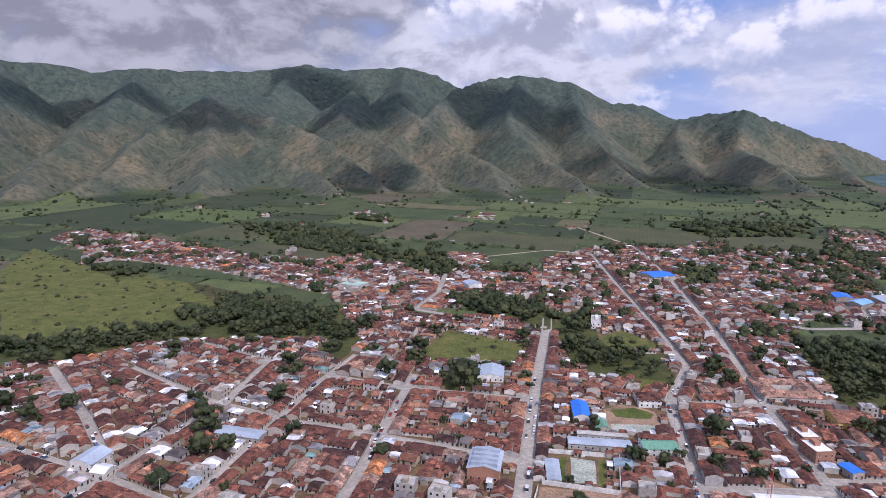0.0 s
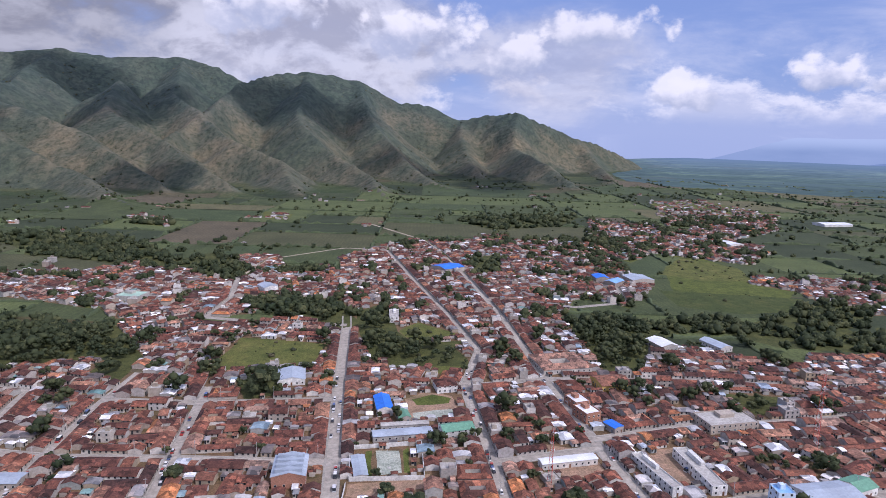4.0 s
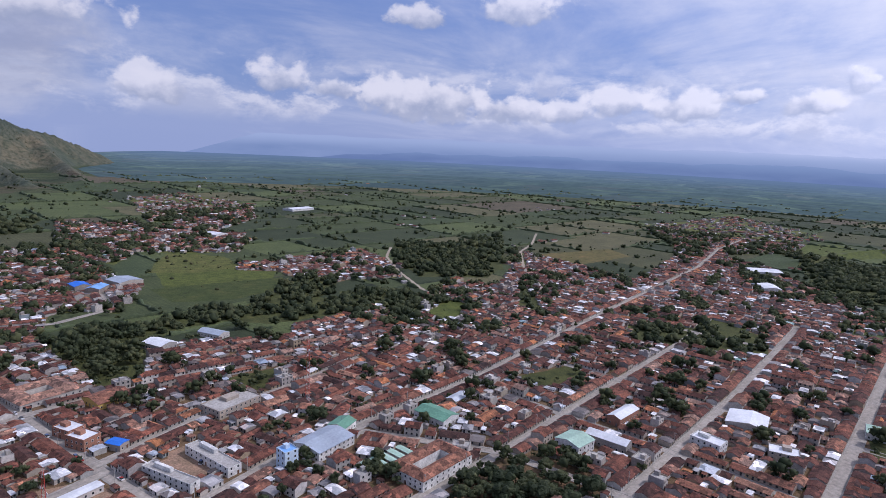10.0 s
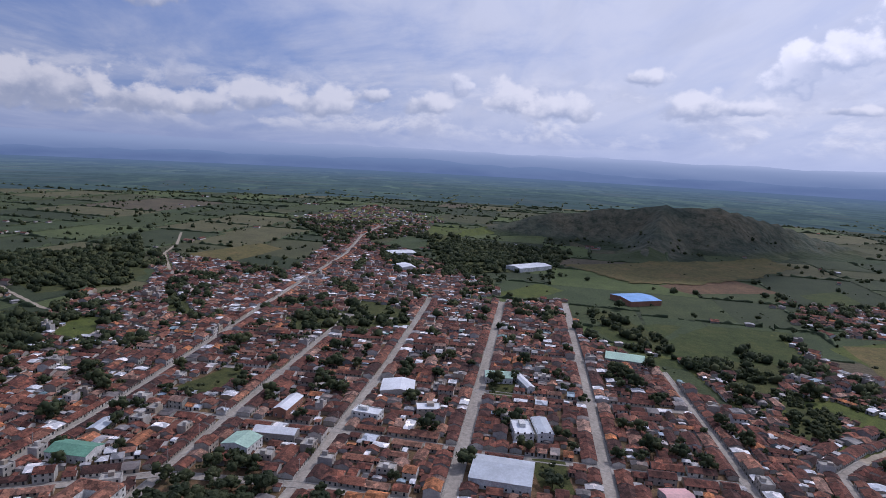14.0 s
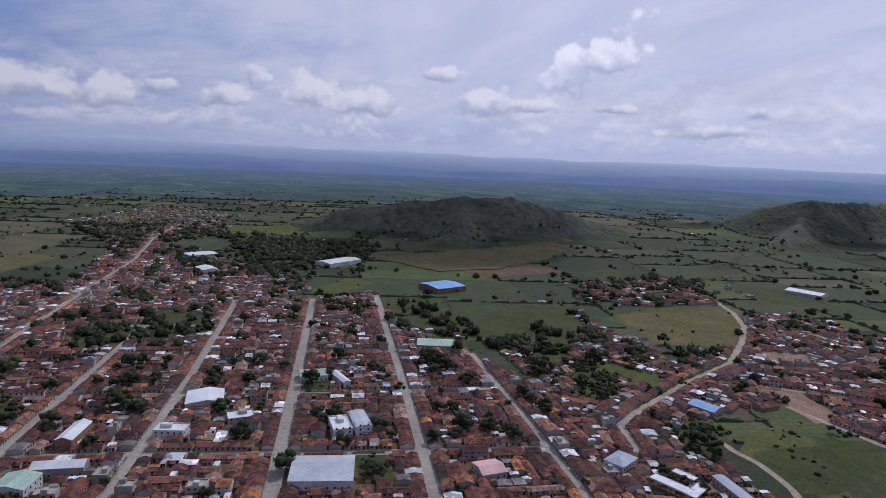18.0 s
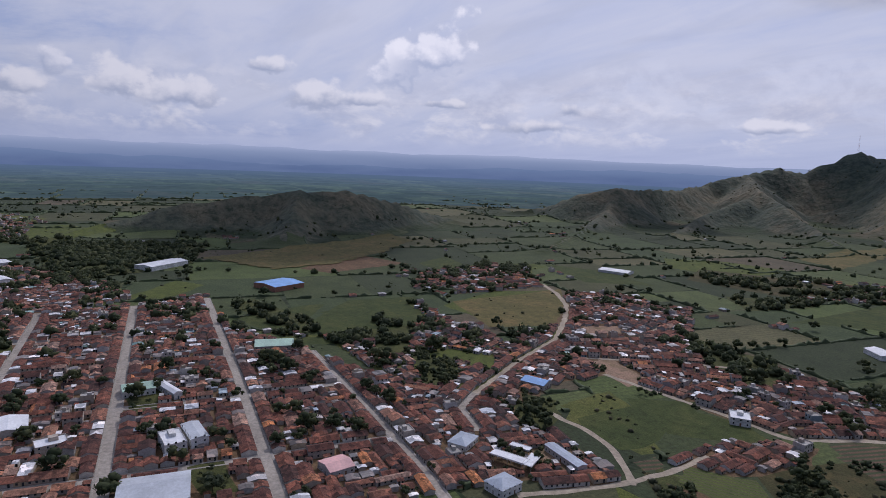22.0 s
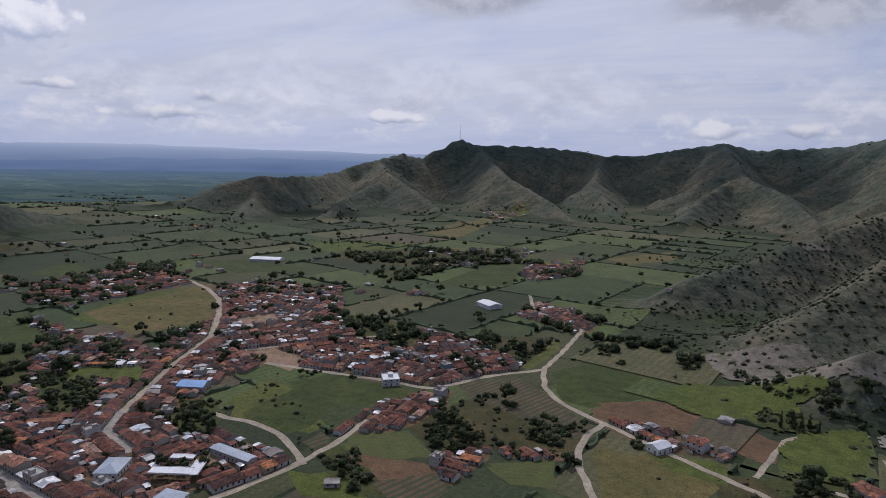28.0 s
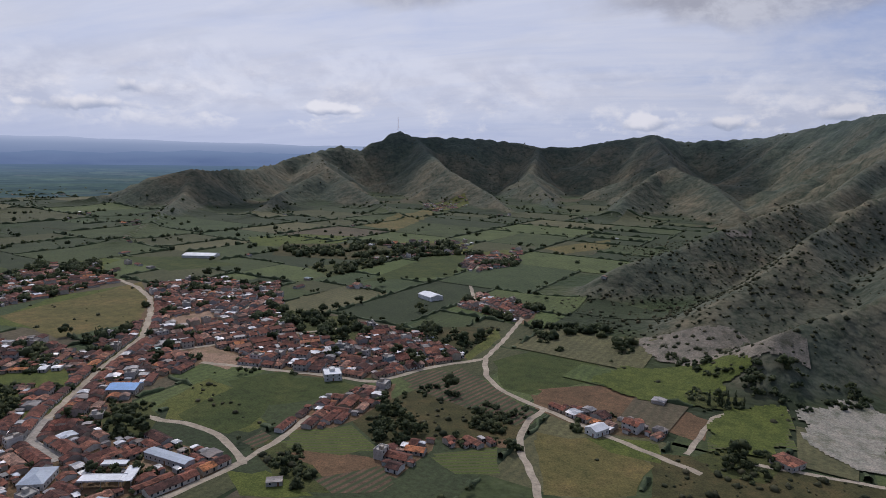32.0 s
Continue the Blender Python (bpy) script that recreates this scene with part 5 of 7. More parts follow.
def split_plot(u0, v0, u1, v1):
    x, y = plot_at((u0 + u1) / 2, (v0 + v1) / 2)
    r, du, dv = math.hypot(x, y), u1 - u0, v1 - v0
    want = (44 + 0.062 * r) * rp.uniform(0.7, 1.7)
    if max(du, dv) > want * 1.5 or min(du, dv) > want:
        k = rp.uniform(0.36, 0.64)
        if du > dv:
            split_plot(u0, v0, u0 + du * k, v1)
            split_plot(u0 + du * k, v0, u1, v1)
        else:
            split_plot(u0, v0, u1, v0 + dv * k)
            split_plot(u0, v0 + dv * k, u1, v1)
        return
    az = (math.degrees(math.atan2(x, y)) + 90) % 360 - 90
    if 260 < r < 2950 and -60 < az < 207:
        plots.append((u0, v0, u1, v1))


split_plot(-3000, -3000, 3000, 3000)
pv, pf = [], []
for u0, v0, u1, v1 in plots:
    m = rp.uniform(0.6, 2.2)
    q = [rp.uniform(-5, 5) for _ in range(4)]
    steps = max(2, int(max(u1 - u0, v1 - v0) / 16))
    su, sv = np.meshgrid(np.linspace(0, 1, steps + 1), np.linspace(0, 1, steps + 1), indexing="ij")
    uu = (u0 + m + q[0] * sv) * (1 - su) + (u1 - m + q[1] * sv) * su
    vv = (v0 + m + q[2] * su) * (1 - sv) + (v1 - m + q[3] * su) * sv
    X, Y = plot_at(uu, vv)
    Z = land(X, Y)
    if Z.max() > 26 or Z.max() - Z.min() > 0.16 * max(u1 - u0, v1 - v0):
        continue
    k = len(pv)
    if Z.max() < 0.05:
        pv += [(X[i, j], Y[i, j], 0.006) for i, j in ((0, 0), (-1, 0), (-1, -1), (0, -1))]
        pf.append((k, k + 1, k + 2, k + 3))
    else:
        pv += list(zip(X.ravel(), Y.ravel(), (Z + 0.7).ravel()))
        w = steps + 1
        pf += [(k + i * w + j, k + (i + 1) * w + j, k + (i + 1) * w + j + 1, k + i * w + j + 1) for i in range(steps) for j in range(steps)]
    for a, b in (((u0, v0), (u1, v0)), ((u0, v0), (u0, v1))):
        if rp.random() < 0.74:
            PLOT_HEDGES.append((plot_at(*a), plot_at(*b)))
tagged(new("field_patchwork", mesh_of("field_patchwork", pv, pf, [M["plot"]])), "patchwork of green and brown farm plots across the valley", "fields", kind="stuff")


# ---- trees ----
def leaf_cloud(rng, blobs, count, size):
    """Leaves as small bent quads on lumpy shells."""
    v, f = [], []
    for _ in range(count):
        cx, cy, cz, r = blobs[rng.randint(len(blobs))]
        d = rng.normal(size=3)
        d /= np.linalg.norm(d)
        p = np.array([cx, cy, cz]) + d * r * (0.75 + 0.35 * rng.rand()) * np.array([1, 1, 0.8])
        a = np.cross(d + 0.28 * rng.normal(size=3), rng.normal(size=3))
        a /= np.linalg.norm(a) + 1e-6
        b = np.cross(a, d + 0.25 * rng.normal(size=3))
        b /= np.linalg.norm(b) + 1e-6
        s = size * (0.6 + 0.8 * rng.rand())
        k = len(v)
        v += [tuple(p - a * s), tuple(p + b * s * 0.7 - d * s * 0.25), tuple(p + a * s), tuple(p - b * s * 0.7 - d * s * 0.25)]
        f.append((k, k + 1, k + 2, k + 3))
    return v, f


def lump(rng, x, y, z, r, rough=0.3):
    """A closed, uneven clump of foliage."""
    v, f, seen = [], [], {}
    for axis in range(3):
        for sign in (-1, 1):
            for a in (-1, 0):
                for b in (-1, 0):
                    ids = []
                    for da, db in ((0, 0), (1, 0), (1, 1), (0, 1)):
                        p = [0, 0, 0]
                        p[axis], p[(axis + 1) % 3], p[(axis + 2) % 3] = sign, a + da, b + db
                        p = tuple(p)
                        if p not in seen:
                            k = (1 + rough * (2 * rng.rand() - 1)) * r / math.sqrt(sum(c * c for c in p))
                            seen[p] = len(v)
                            v.append((x + p[0] * k, y + p[1] * k, z + p[2] * k * 0.85))
                        ids.append(seen[p])
                    f.append(tuple(ids if sign > 0 else ids[::-1]))
    return v, f


def merged(*pieces):
    v, f = [], []
    for pv, pf in pieces:
        k = len(v)
        v += list(pv)
        f += [tuple(i + k for i in q) for q in pf]
    return v, f


def crown_blobs(rng, height, spread, count):
    out = []
    for _ in range(count):
        a, q = rng.rand() * 6.283, math.sqrt(rng.rand()) * spread * 0.72
        z = height * (0.52 + 0.34 * rng.rand()) - 0.25 * q
        out.append((q * math.cos(a), q * math.sin(a), z, spread * (0.28 + 0.22 * rng.rand())))
    return out


def trunk_mesh(rng, height, radius, limbs):
    s = Shape()

    def limb(p, q, r0, r1):
        d = (q - p).normalized()
        u = d.orthogonal().normalized()
        w = d.cross(u)
        ring = [(math.cos(k * 1.2566), math.sin(k * 1.2566)) for k in range(5)]
        s.solid([p + (u * c + w * t) * r0 for c, t in ring], [q + (u * c + w * t) * r1 for c, t in ring], 0, True, False)

    fork = Vector((rng.normal() * 0.2, rng.normal() * 0.2, height * 0.42))
    limb(Vector((0, 0, -0.3)), fork, radius, radius * 0.7)
    for k in range(limbs):
        a = k * 6.283 / limbs + rng.rand()
        limb(fork, fork + Vector((math.cos(a) * height * 0.22, math.sin(a) * height * 0.22, height * (0.22 + 0.12 * rng.rand()))), radius * 0.5, radius * 0.15)
    return s.mesh("trunk", [M["bark"]])


TREES = []
rng = np.random.RandomState(4)
for hgt, spread, blobs, leaves in ((5.5, 2.6, 9, 600), (7, 3.4, 11, 800), (4.5, 2.2, 8, 480), (8.5, 4.6, 15, 1100), (6.5, 2.3, 9, 600), (9.5, 5.6, 18, 1300)):
    at = crown_blobs(rng, hgt, spread, blobs)
    v, f = merged(leaf_cloud(rng, at, leaves, 0.27), *(lump(rng, x, y, z, r * 0.82) for x, y, z, r in at))
    TREES.append((trunk_mesh(rng, hgt, 0.05 * hgt ** 0.8, 5), mesh_of("crown", v, f, [M["leaf"]])))
FAR_TREES = []
for hgt, spread, blobs, leaves in ((6, 3.0, 6, 90), (8, 4.2, 8, 110), (5, 2.6, 5, 70), (9.5, 5.4, 9, 130)):
    at = [(x, y, z, r * 1.02) for x, y, z, r in crown_blobs(rng, hgt, spread, blobs)]
    FAR_TREES.append(tuple(map(np.array, merged(leaf_cloud(rng, at, leaves, 0.66), *(lump(rng, x, y, z, r * 0.72, 0.5) for x, y, z, r in at)))))
BUSHES = [tuple(map(np.array, merged(lump(rng, 0, 0, 0.6, 1.7, 0.45), leaf_cloud(rng, [(rng.normal() * 0.9, rng.normal() * 0.9, 0.7, 1.2) for _ in range(3)], 7, 0.6)))) for _ in range(4)]


def tree(x, y, kind, size=1.0, label="broad green leafy tree"):
    t = tagged(new("tree"), label, "tree", "trees in the town")
    t.matrix_basis = Matrix.LocRotScale((x, y, land_at(x, y)), Euler((0, 0, random.random() * 6.28)), (size, size, size * random.uniform(0.85, 1.1)))
    part("trunk", TREES[kind][0], t)
    part("crown", TREES[kind][1], t)
    return t


def joined(name, label, category, shapes, places, mat, rs):
    """Many alike plants in one mesh."""
    vs, fs, k = [], [], 0
    for x, y, z, s in places:
        v, f = shapes[rs.randint(len(shapes))]
        a = rs.rand() * 6.283
        c, t = math.cos(a) * s, math.sin(a) * s
        vs.append(np.stack([x + v[:, 0] * c - v[:, 1] * t, y + v[:, 0] * t + v[:, 1] * c, z + v[:, 2] * s], -1))
        fs.append(f + k)
        k += len(v)
    if not vs:
        return
    V, Fq = np.concatenate(vs), np.concatenate(fs)
    me = bpy.data.meshes.new(name)
    me.vertices.add(len(V))
    me.vertices.foreach_set("co", V.astype(np.float32).ravel())
    me.loops.add(Fq.size)
    me.loops.foreach_set("vertex_index", Fq.astype(np.int32).ravel())
    me.polygons.add(len(Fq))
    me.polygons.foreach_set("loop_start", np.arange(0, Fq.size, 4, dtype=np.int32))
    me.polygons.foreach_set("use_smooth", np.ones(len(Fq), bool))
    me.materials.append(mat)
    me.update()
    tagged(new(name, me), label, category, kind="stuff")


# ---- houses ----
def house_shapes(kind, w, d, h, seed):
    """Walls and roof in the house's own axes: x along the street, the front at -y."""
    rs = random.Random(seed)
    wall, roof = Shape(), Shape()
    x, y, o, t = w / 2, d / 2, 0.45, 0.16
    if kind in ("gable", "shed"):
        rise = min(d * (0.18 if kind == "gable" else 0.08), 1.9)
        off = rs.uniform(-0.12, 0.12) * d
        side = [(-y, 0), (y, 0), (y, h), (off, h + rise), (-y, h)]
        wall.solid([(-x, a, b) for a, b in side], [(x, a, b) for a, b in side], 0, True, True)
        k0, k1 = rise / (y + off), rise / (y - off)
        e = 0.12
        fold = [(-y - o, h - o * k0), (off, h + rise), (y + o, h - o * k1), (y + o, h - o * k1 + t), (off, h + rise + t), (-y - o, h - o * k0 + t)]
        roof.solid([(-x - e, a, b) for a, b in fold], [(x + e, a, b) for a, b in fold], 0, True, True)
    elif kind == "court":
        # four wings round a small patio
        wd = min(w, d) * 0.30
        ih = h + min(wd * 0.36, 2.2)
        outer = [(-x, -y), (x, -y), (x, y), (-x, y)]
        inner = [(-x + 2 * wd * 0.5 + wd * 0.2, -y + wd * 1.2), (x - wd * 1.2, -y + wd * 1.2), (x - wd * 1.2, y - wd * 1.2), (-x + wd * 1.2, y - wd * 1.2)]
        mid = [((a[0] + b[0]) / 2, (a[1] + b[1]) / 2) for a, b in zip(outer, inner)]
        eave = [(a * (1 + 2 * o / w), b * (1 + 2 * o / d)) for a, b in outer]
        for i in range(4):
            j = (i + 1) % 4
            wall.poly([(*outer[i], 0), (*outer[j], 0), (*outer[j], h), (*outer[i], h)])
            wall.poly([(*inner[j], 0), (*inner[i], 0), (*inner[i], h), (*inner[j], h)])
            roof.slab([(*eave[i], h - 0.1), (*eave[j], h - 0.1), (*mid[j], ih), (*mid[i], ih)], t)
            roof.slab([(*mid[i], ih), (*mid[j], ih), (*inner[j], h), (*inner[i], h)], t)
    elif kind == "hip":
        rise = min(d * 0.18, 2.6)
        r = max(x - y, 0.4)
        wall.solid([(-x, -y, 0), (x, -y, 0), (x, y, 0), (-x, y, 0)], [(-x, -y, h), (x, -y, h), (x, y, h), (-x, y, h)], 0, False)
        a, b, c, e = (-x - o, -y - o, h), (x + o, -y - o, h), (x + o, y + o, h), (-x - o, y + o, h)
        p, q = (-r, 0, h + rise), (r, 0, h + rise)
        for pts in ((a, b, q, p), (c, e, p, q)):
            roof.poly(pts)
        roof.poly((b, c, q))
        roof.poly((e, a, p))
        roof.poly((e, c, b, a))
    else:  # flat roof with a parapet and a room on top
        wall.solid([(-x, -y, 0), (x, -y, 0), (x, y, 0), (-x, y, 0)], [(-x, -y, h + 0.7), (x, -y, h + 0.7), (x, y, h + 0.7), (-x, y, h + 0.7)], 0, False)
        i = 0.2
        wall.poly([(-x, -y, h + 0.7), (x, -y, h + 0.7), (x - i, -y + i, h + 0.7), (-x + i, -y + i, h + 0.7)])
        wall.poly([(x, y, h + 0.7), (-x, y, h + 0.7), (-x + i, y - i, h + 0.7), (x - i, y - i, h + 0.7)])
        wall.poly([(x, -y, h + 0.7), (x, y, h + 0.7), (x - i, y - i, h + 0.7), (x - i, -y + i, h + 0.7)])
        wall.poly([(-x, y, h + 0.7), (-x, -y, h + 0.7), (-x + i, -y + i, h + 0.7), (-x + i, y - i, h + 0.7)])
        wall.solid([(x - i, -y + i, h), (-x + i, -y + i, h), (-x + i, y - i, h), (x - i, y - i, h)], [(x - i, -y + i, h + 0.7), (-x + i, -y + i, h + 0.7), (-x + i, y - i, h + 0.7), (x - i, y - i, h + 0.7)], 0, False)
        roof.poly([(-x + i, -y + i, h), (x - i, -y + i, h), (x - i, y - i, h), (-x + i, y - i, h)])
        bx = rs.uniform(-x * 0.4, x * 0.3)
        wall.box(bx, 0, h, bx + w * 0.3, y * 0.7, h + 2.2)
    return wall, roof


# kind, width, depth, wall height, roof material, share
MODELS = []
rs = random.Random(11)
for kind, count, roofs in (("gable", 34, ("tile",)), ("court", 4, ("tile",)), ("shed", 8, ("sheet",)), ("hip", 3, ("tile", "sheet")), ("flat", 4, ("concrete",))):
    for c in range(count):
        two = rs.random() < (0.045 if kind != "flat" else 0.6)
        w = (rs.uniform(5.0, 10.0) if rs.random() < 0.55 or kind != "gable" else rs.uniform(10, 19)) if kind != "court" else rs.uniform(13, 17)
        d = rs.uniform(5.5, 9.5) if kind != "court" else rs.uniform(13, 18)
        h = rs.uniform(2.2, 2.9) + (2.5 if two else 0)
        MODELS.append(dict(kind=kind, w=w, d=d, h=h, roof=rs.choice(roofs), seed=rs.randint(0, 9999), two=two))
# narrow wings that run back from the street
WINGS = []
for c in range(10):
    WINGS.append(len(MODELS))
    MODELS.append(dict(kind="gable", w=rs.uniform(9, 21), d=rs.uniform(4.4, 6.4), h=rs.uniform(2.0, 2.6), roof="tile", seed=rs.randint(0, 9999), two=False))
# a lean-to or inner yard roof
for c in range(10):
    MODELS.append(dict(kind="shed", w=rs.uniform(2.2, 5.0), d=rs.uniform(2.4, 5.0), h=rs.uniform(1.9, 2.7), roof=rs.choice(("sheet", "tile", "tile")), seed=rs.randint(0, 9999), two=False))
SMALL = list(range(len(MODELS) - 10, len(MODELS)))
USUAL = [i for i, m in enumerate(MODELS[:-10]) if m["kind"] != "court" and i not in WINGS]
COURTS = [i for i, m in enumerate(MODELS) if m["kind"] == "court"]
WEIGHT = [{"gable": 1.0, "shed": 0.68, "hip": 0.25, "flat": 0.42}[MODELS[i]["kind"]] for i in USUAL]
for m in MODELS:
    m["wall"], m["top"] = house_shapes(m["kind"], m["w"], m["d"], m["h"], m["seed"])

PLACED = []  # x, y, angle, model, has a street front
rs = random.Random(21)


def try_house(x, y, ang, model, front, gap=1.3, avoid=(1, 2, 3)):
    m = MODELS[model]
    if free(x, y, m["w"] - gap, m["d"] - gap, ang, True, avoid):
        claim(x, y, m["w"] - 0.5, m["d"] - 0.5, ang)
        PLACED.append((x, y, ang, model, front))
        return True
    return False


def bar(s, p, q, r):
    p, q = Vector(p), Vector(q)
    d = (q - p).normalized()
    u = d.orthogonal().normalized()
    w = d.cross(u)
    s.solid([p + (u * c + w * t) * r for c, t in ((1, 0), (0, 1), (-1, 0), (0, -1))], [q + (u * c + w * t) * r for c, t in ((1, 0), (0, 1), (-1, 0), (0, -1))], 0, True, True)


def quad_mesh(name, w, h, depth, mat):
    s = Shape()
    s.box(-w / 2, -depth, 0, w / 2, 0.02, h, 0)
    return s.mesh(name, [mat])


DOOR = quad_mesh("door", 1.1, 2.15, 0.05, M["wood"])
GATE = quad_mesh("garage_door", 2.6, 2.4, 0.05, M["steel"])
WINDOW = quad_mesh("window", 1.2, 1.35, 0.05, M["white"])
PANE = quad_mesh("pane", 1.0, 1.15, 0.02, M["glass"])


def window(parent, m):
    w = part("window", WINDOW, parent)
    w.matrix_basis = m
    part("pane", PANE, w).matrix_basis = pose(0, -0.05, 0.1)


def facade(parent, w, d, storeys, ang, x, y):
    """Doors and windows on the sides that are turned to the middle of the town."""
    for turn, width, depth in ((0, w, d), (90, d, w), (180, w, d), (270, d, w)):
        a = ang + radians(turn) - math.pi / 2
        if math.cos(a) * x + math.sin(a) * y > 0:
            continue
        count = max(1, min(9, int(width / 3.4)))
        for level in range(storeys):
            for k in range(count):
                door = level == 0 and k == count // 2
                px = (k + 0.5) / count * width - width / 2
                m = pose(0, 0, 0, 0, 0, turn) @ pose(px, -depth / 2, 0.1 if door else 1.0 + 2.8 * level)
                if door:
                    part("door", DOOR, parent).matrix_basis = m
                else:
                    window(parent, m)


def big(name, x, y, w, d, deg, h, kind, roof, wall, storeys, label):
    """A building that stands out from its neighbours."""
    far_off = math.hypot(x, y)
    if far_off > 850:
        w, d = min(w, 70), min(d, 34)
    ang = radians(deg)
    h = h * (0.8 if h > 4.5 else 0.9)
    if d > w and kind != "flat":
        w, d, ang = d, w, ang + math.pi / 2
    if not free(x, y, w * 0.8, d * 0.8, ang, False, (2,)):
        return
    claim(x, y, w + 0.6, d + 0.6, ang)
    walls, top = house_shapes(kind, w, d, h, int(abs(x * 31 + y * 17)) % 1000)
    b = tagged(new(name), label, name.replace("_", " "))
    b.matrix_basis = pose(x, y, land_at(x, y), 0, 0, math.degrees(ang))
    part("wall", walls.mesh("wall", [M[wall]]), b)
    part("roof", top.mesh("roof", [M[roof]]), b)
    if far_off < 650:
        facade(b, w, d, storeys, ang, x, y)
    return b


big("hall", 48, 359, 9.5, 21.1, 0, 6, "gable", "blue_sheet", "paint", 1, "open hall with a bright blue metal roof")
big("school_building", 85, 319, 19.1, 9.7, 5, 6.5, "gable", "green_sheet", "white", 2, "two storey school building with a green metal roof")
big("classroom_block", 54, 321, 34.0, 7.6, -1, 4, "shed", "grey_sheet", "concrete", 1, "long low classroom block with a grey sheet roof")
big("classroom_block", 57, 331, 28.0, 4.1, -2, 4, "shed", "concrete", "concrete", 1, "narrow low block with a grey concrete roof")
big("kiosk", 58, 343, 7.0, 10.5, 4, 4, "gable", "green_sheet", "paint", 1, "small building with a green metal roof")
big("grandstand", 27, 291, 6.5, 20.2, 0, 3, "shed", "grey_sheet", "concrete", 1, "roofed stand beside the court with grey sheets")
big("house", 93, 383, 14.0, 12.9, 2, 6, "hip", "tile", "white", 2, "two storey white house with a hipped tile roof")
big("warehouse", -208, 272, 15.1, 13.0, 82, 5, "gable", "grey_sheet", "paint", 1, "warehouse with a blue-grey sheet roof")
big("workshop", -144, 307, 9.1, 27.4, 81, 4, "shed", "grey_sheet", "paint", 1, "workshop with a pale blue-grey sheet roof")
big("house", -195, 262, 8.1, 8.6, 83, 4, "gable", "white_sheet", "paint", 1, "house with a bright white metal roof")
hall = big("hall", -7, 290, 16.1, 20.5, -5, 8, "gable", "grey_sheet", "brick", 1, "large brick hall with a blue-grey metal roof")
for k in range(4):
    step = Shape()
    step.solid([(-8.2 + 4.6 * k, -6.4, 6.3), (-5.4 + 4.6 * k, -6.4, 6.3), (-5.4 + 4.6 * k, 6.4, 6.3), (-8.2 + 4.6 * k, 6.4, 6.3)], [(-8.4 + 4.6 * k, -6.6, 9.0), (-5.0 + 4.6 * k, -6.6, 8.3), (-5.0 + 4.6 * k, 6.6, 8.3), (-8.4 + 4.6 * k, 6.6, 9.0)], 0, True, True)
    if hall:
        part("clerestory", step.mesh("clerestory", [M["grey_sheet"]]), hall, "raised strip of roof with a skylight")
big("building", -8, 415, 18.0, 21.0, 0, 4.5, "gable", "grey_sheet", "white", 1, "low pale building with a wide grey-blue sheet roof")
big("house", 178, 309, 6.8, 9.7, 17, 5, "shed", "blue_sheet", "paint", 1, "house with a blue sheet roof")
big("building", 171, 344, 10.6, 13.5, 8, 6.5, "flat", "white_sheet", "brick", 2, "brick building with a white flat roof")
big("building", 169, 326, 10.7, 14.0, 11, 8, "flat", "white_sheet", "brick", 2, "tall brick building with a white flat roof")
big("market_hall", 188, 412, 37.5, 32.3, 0, 5, "court", "tile", "paint", 1, "large old hall round a yard with brown tile roofs")
big("building", 209, 371, 23.0, 18.4, 0, 5, "gable", "tile", "ochre", 1, "long yellow building with a tile roof")
big("building", 174, 257, 6.0, 34.2, 5, 6, "flat", "concrete", "white", 2, "grey flat roofed wing along a yard")
big("building", 198, 256, 8.0, 37.8, -4, 6, "flat", "concrete", "white", 2, "grey flat roofed block along a yard")
big("apartment_building", 218, 222, 8.1, 8.1, -11, 13, "flat", "lightblue_sheet", "lightpaint", 4, "four storey pale blue building with a blue roof room")
big("shed", 135, 277, 31.5, 5.7, 1, 4, "shed", "white_sheet", "paint", 1, "long shed with a white sheet roof")
big("house", 180, 309, 7.3, 13.0, -16, 5, "shed", "blue_sheet", "paint", 1, "house with a bright blue sheet roof")
big("building", 249, 303, 32.5, 18.1, 0, 6.5, "flat", "concrete", "paint", 2, "long two storey building with a pale flat roof")
big("hall", 290, 438, 15.6, 21.5, 6, 6, "gable", "white_sheet", "paint", 1, "hall with a white metal roof")
big("hall", 336, 431, 12.2, 24.0, 9, 5, "gable", "grey_sheet", "paint", 1, "hall with a grey metal roof")
big("market_hall", 315, 191, 15.1, 24.2, -8, 6, "gable", "green_sheet", "white", 1, "hall with a wide green metal roof")
big("hall", 268, 228, 13.7, 11.5, 10, 6, "gable", "green_sheet", "white", 1, "hall with a green metal roof")
big("arcade_building", 245, 221, 28.0, 19.9, -2, 7, "gable", "grey_sheet", "white", 2, "long white arcaded building with a grey roof")
big("hall", 347, 194, 17.1, 8.1, -5, 5, "gable", "pale_sheet", "paint", 1, "hall with a pale grey-blue metal roof")
big("town_hall", 261, 160, 40.0, 24.0, -8, 8, "court", "tile", "white", 2, "large arcaded town hall with brown tile roofs round a patio")
for k in range(5):
    big("market_stall", 240 + 6.2 * k, 184.5 - 1.2 * k, 3.4, 11.5, -10, 4.2, "shed", "palegreen_sheet", "paint", 1, "long market stall with a pale green sheet roof")
big("building", 331, 106, 16.5, 16.2, -14, 8, "gable", "palegreen_sheet", "white", 2, "tall building with a pale green sheet roof")
big("hall", 347, 91, 9.1, 25.5, -6, 7, "gable", "white_sheet", "paint", 1, "long hall with a curved white roof")
big("hall", 389, 94, 25.6, 9.0, -12, 7, "gable", "white_sheet", "brick", 1, "hall with a clean white metal roof")
big("building", 382, 41, 10.9, 18.0, -16, 7, "flat", "white_sheet", "white", 2, "white two storey building with a white roof")
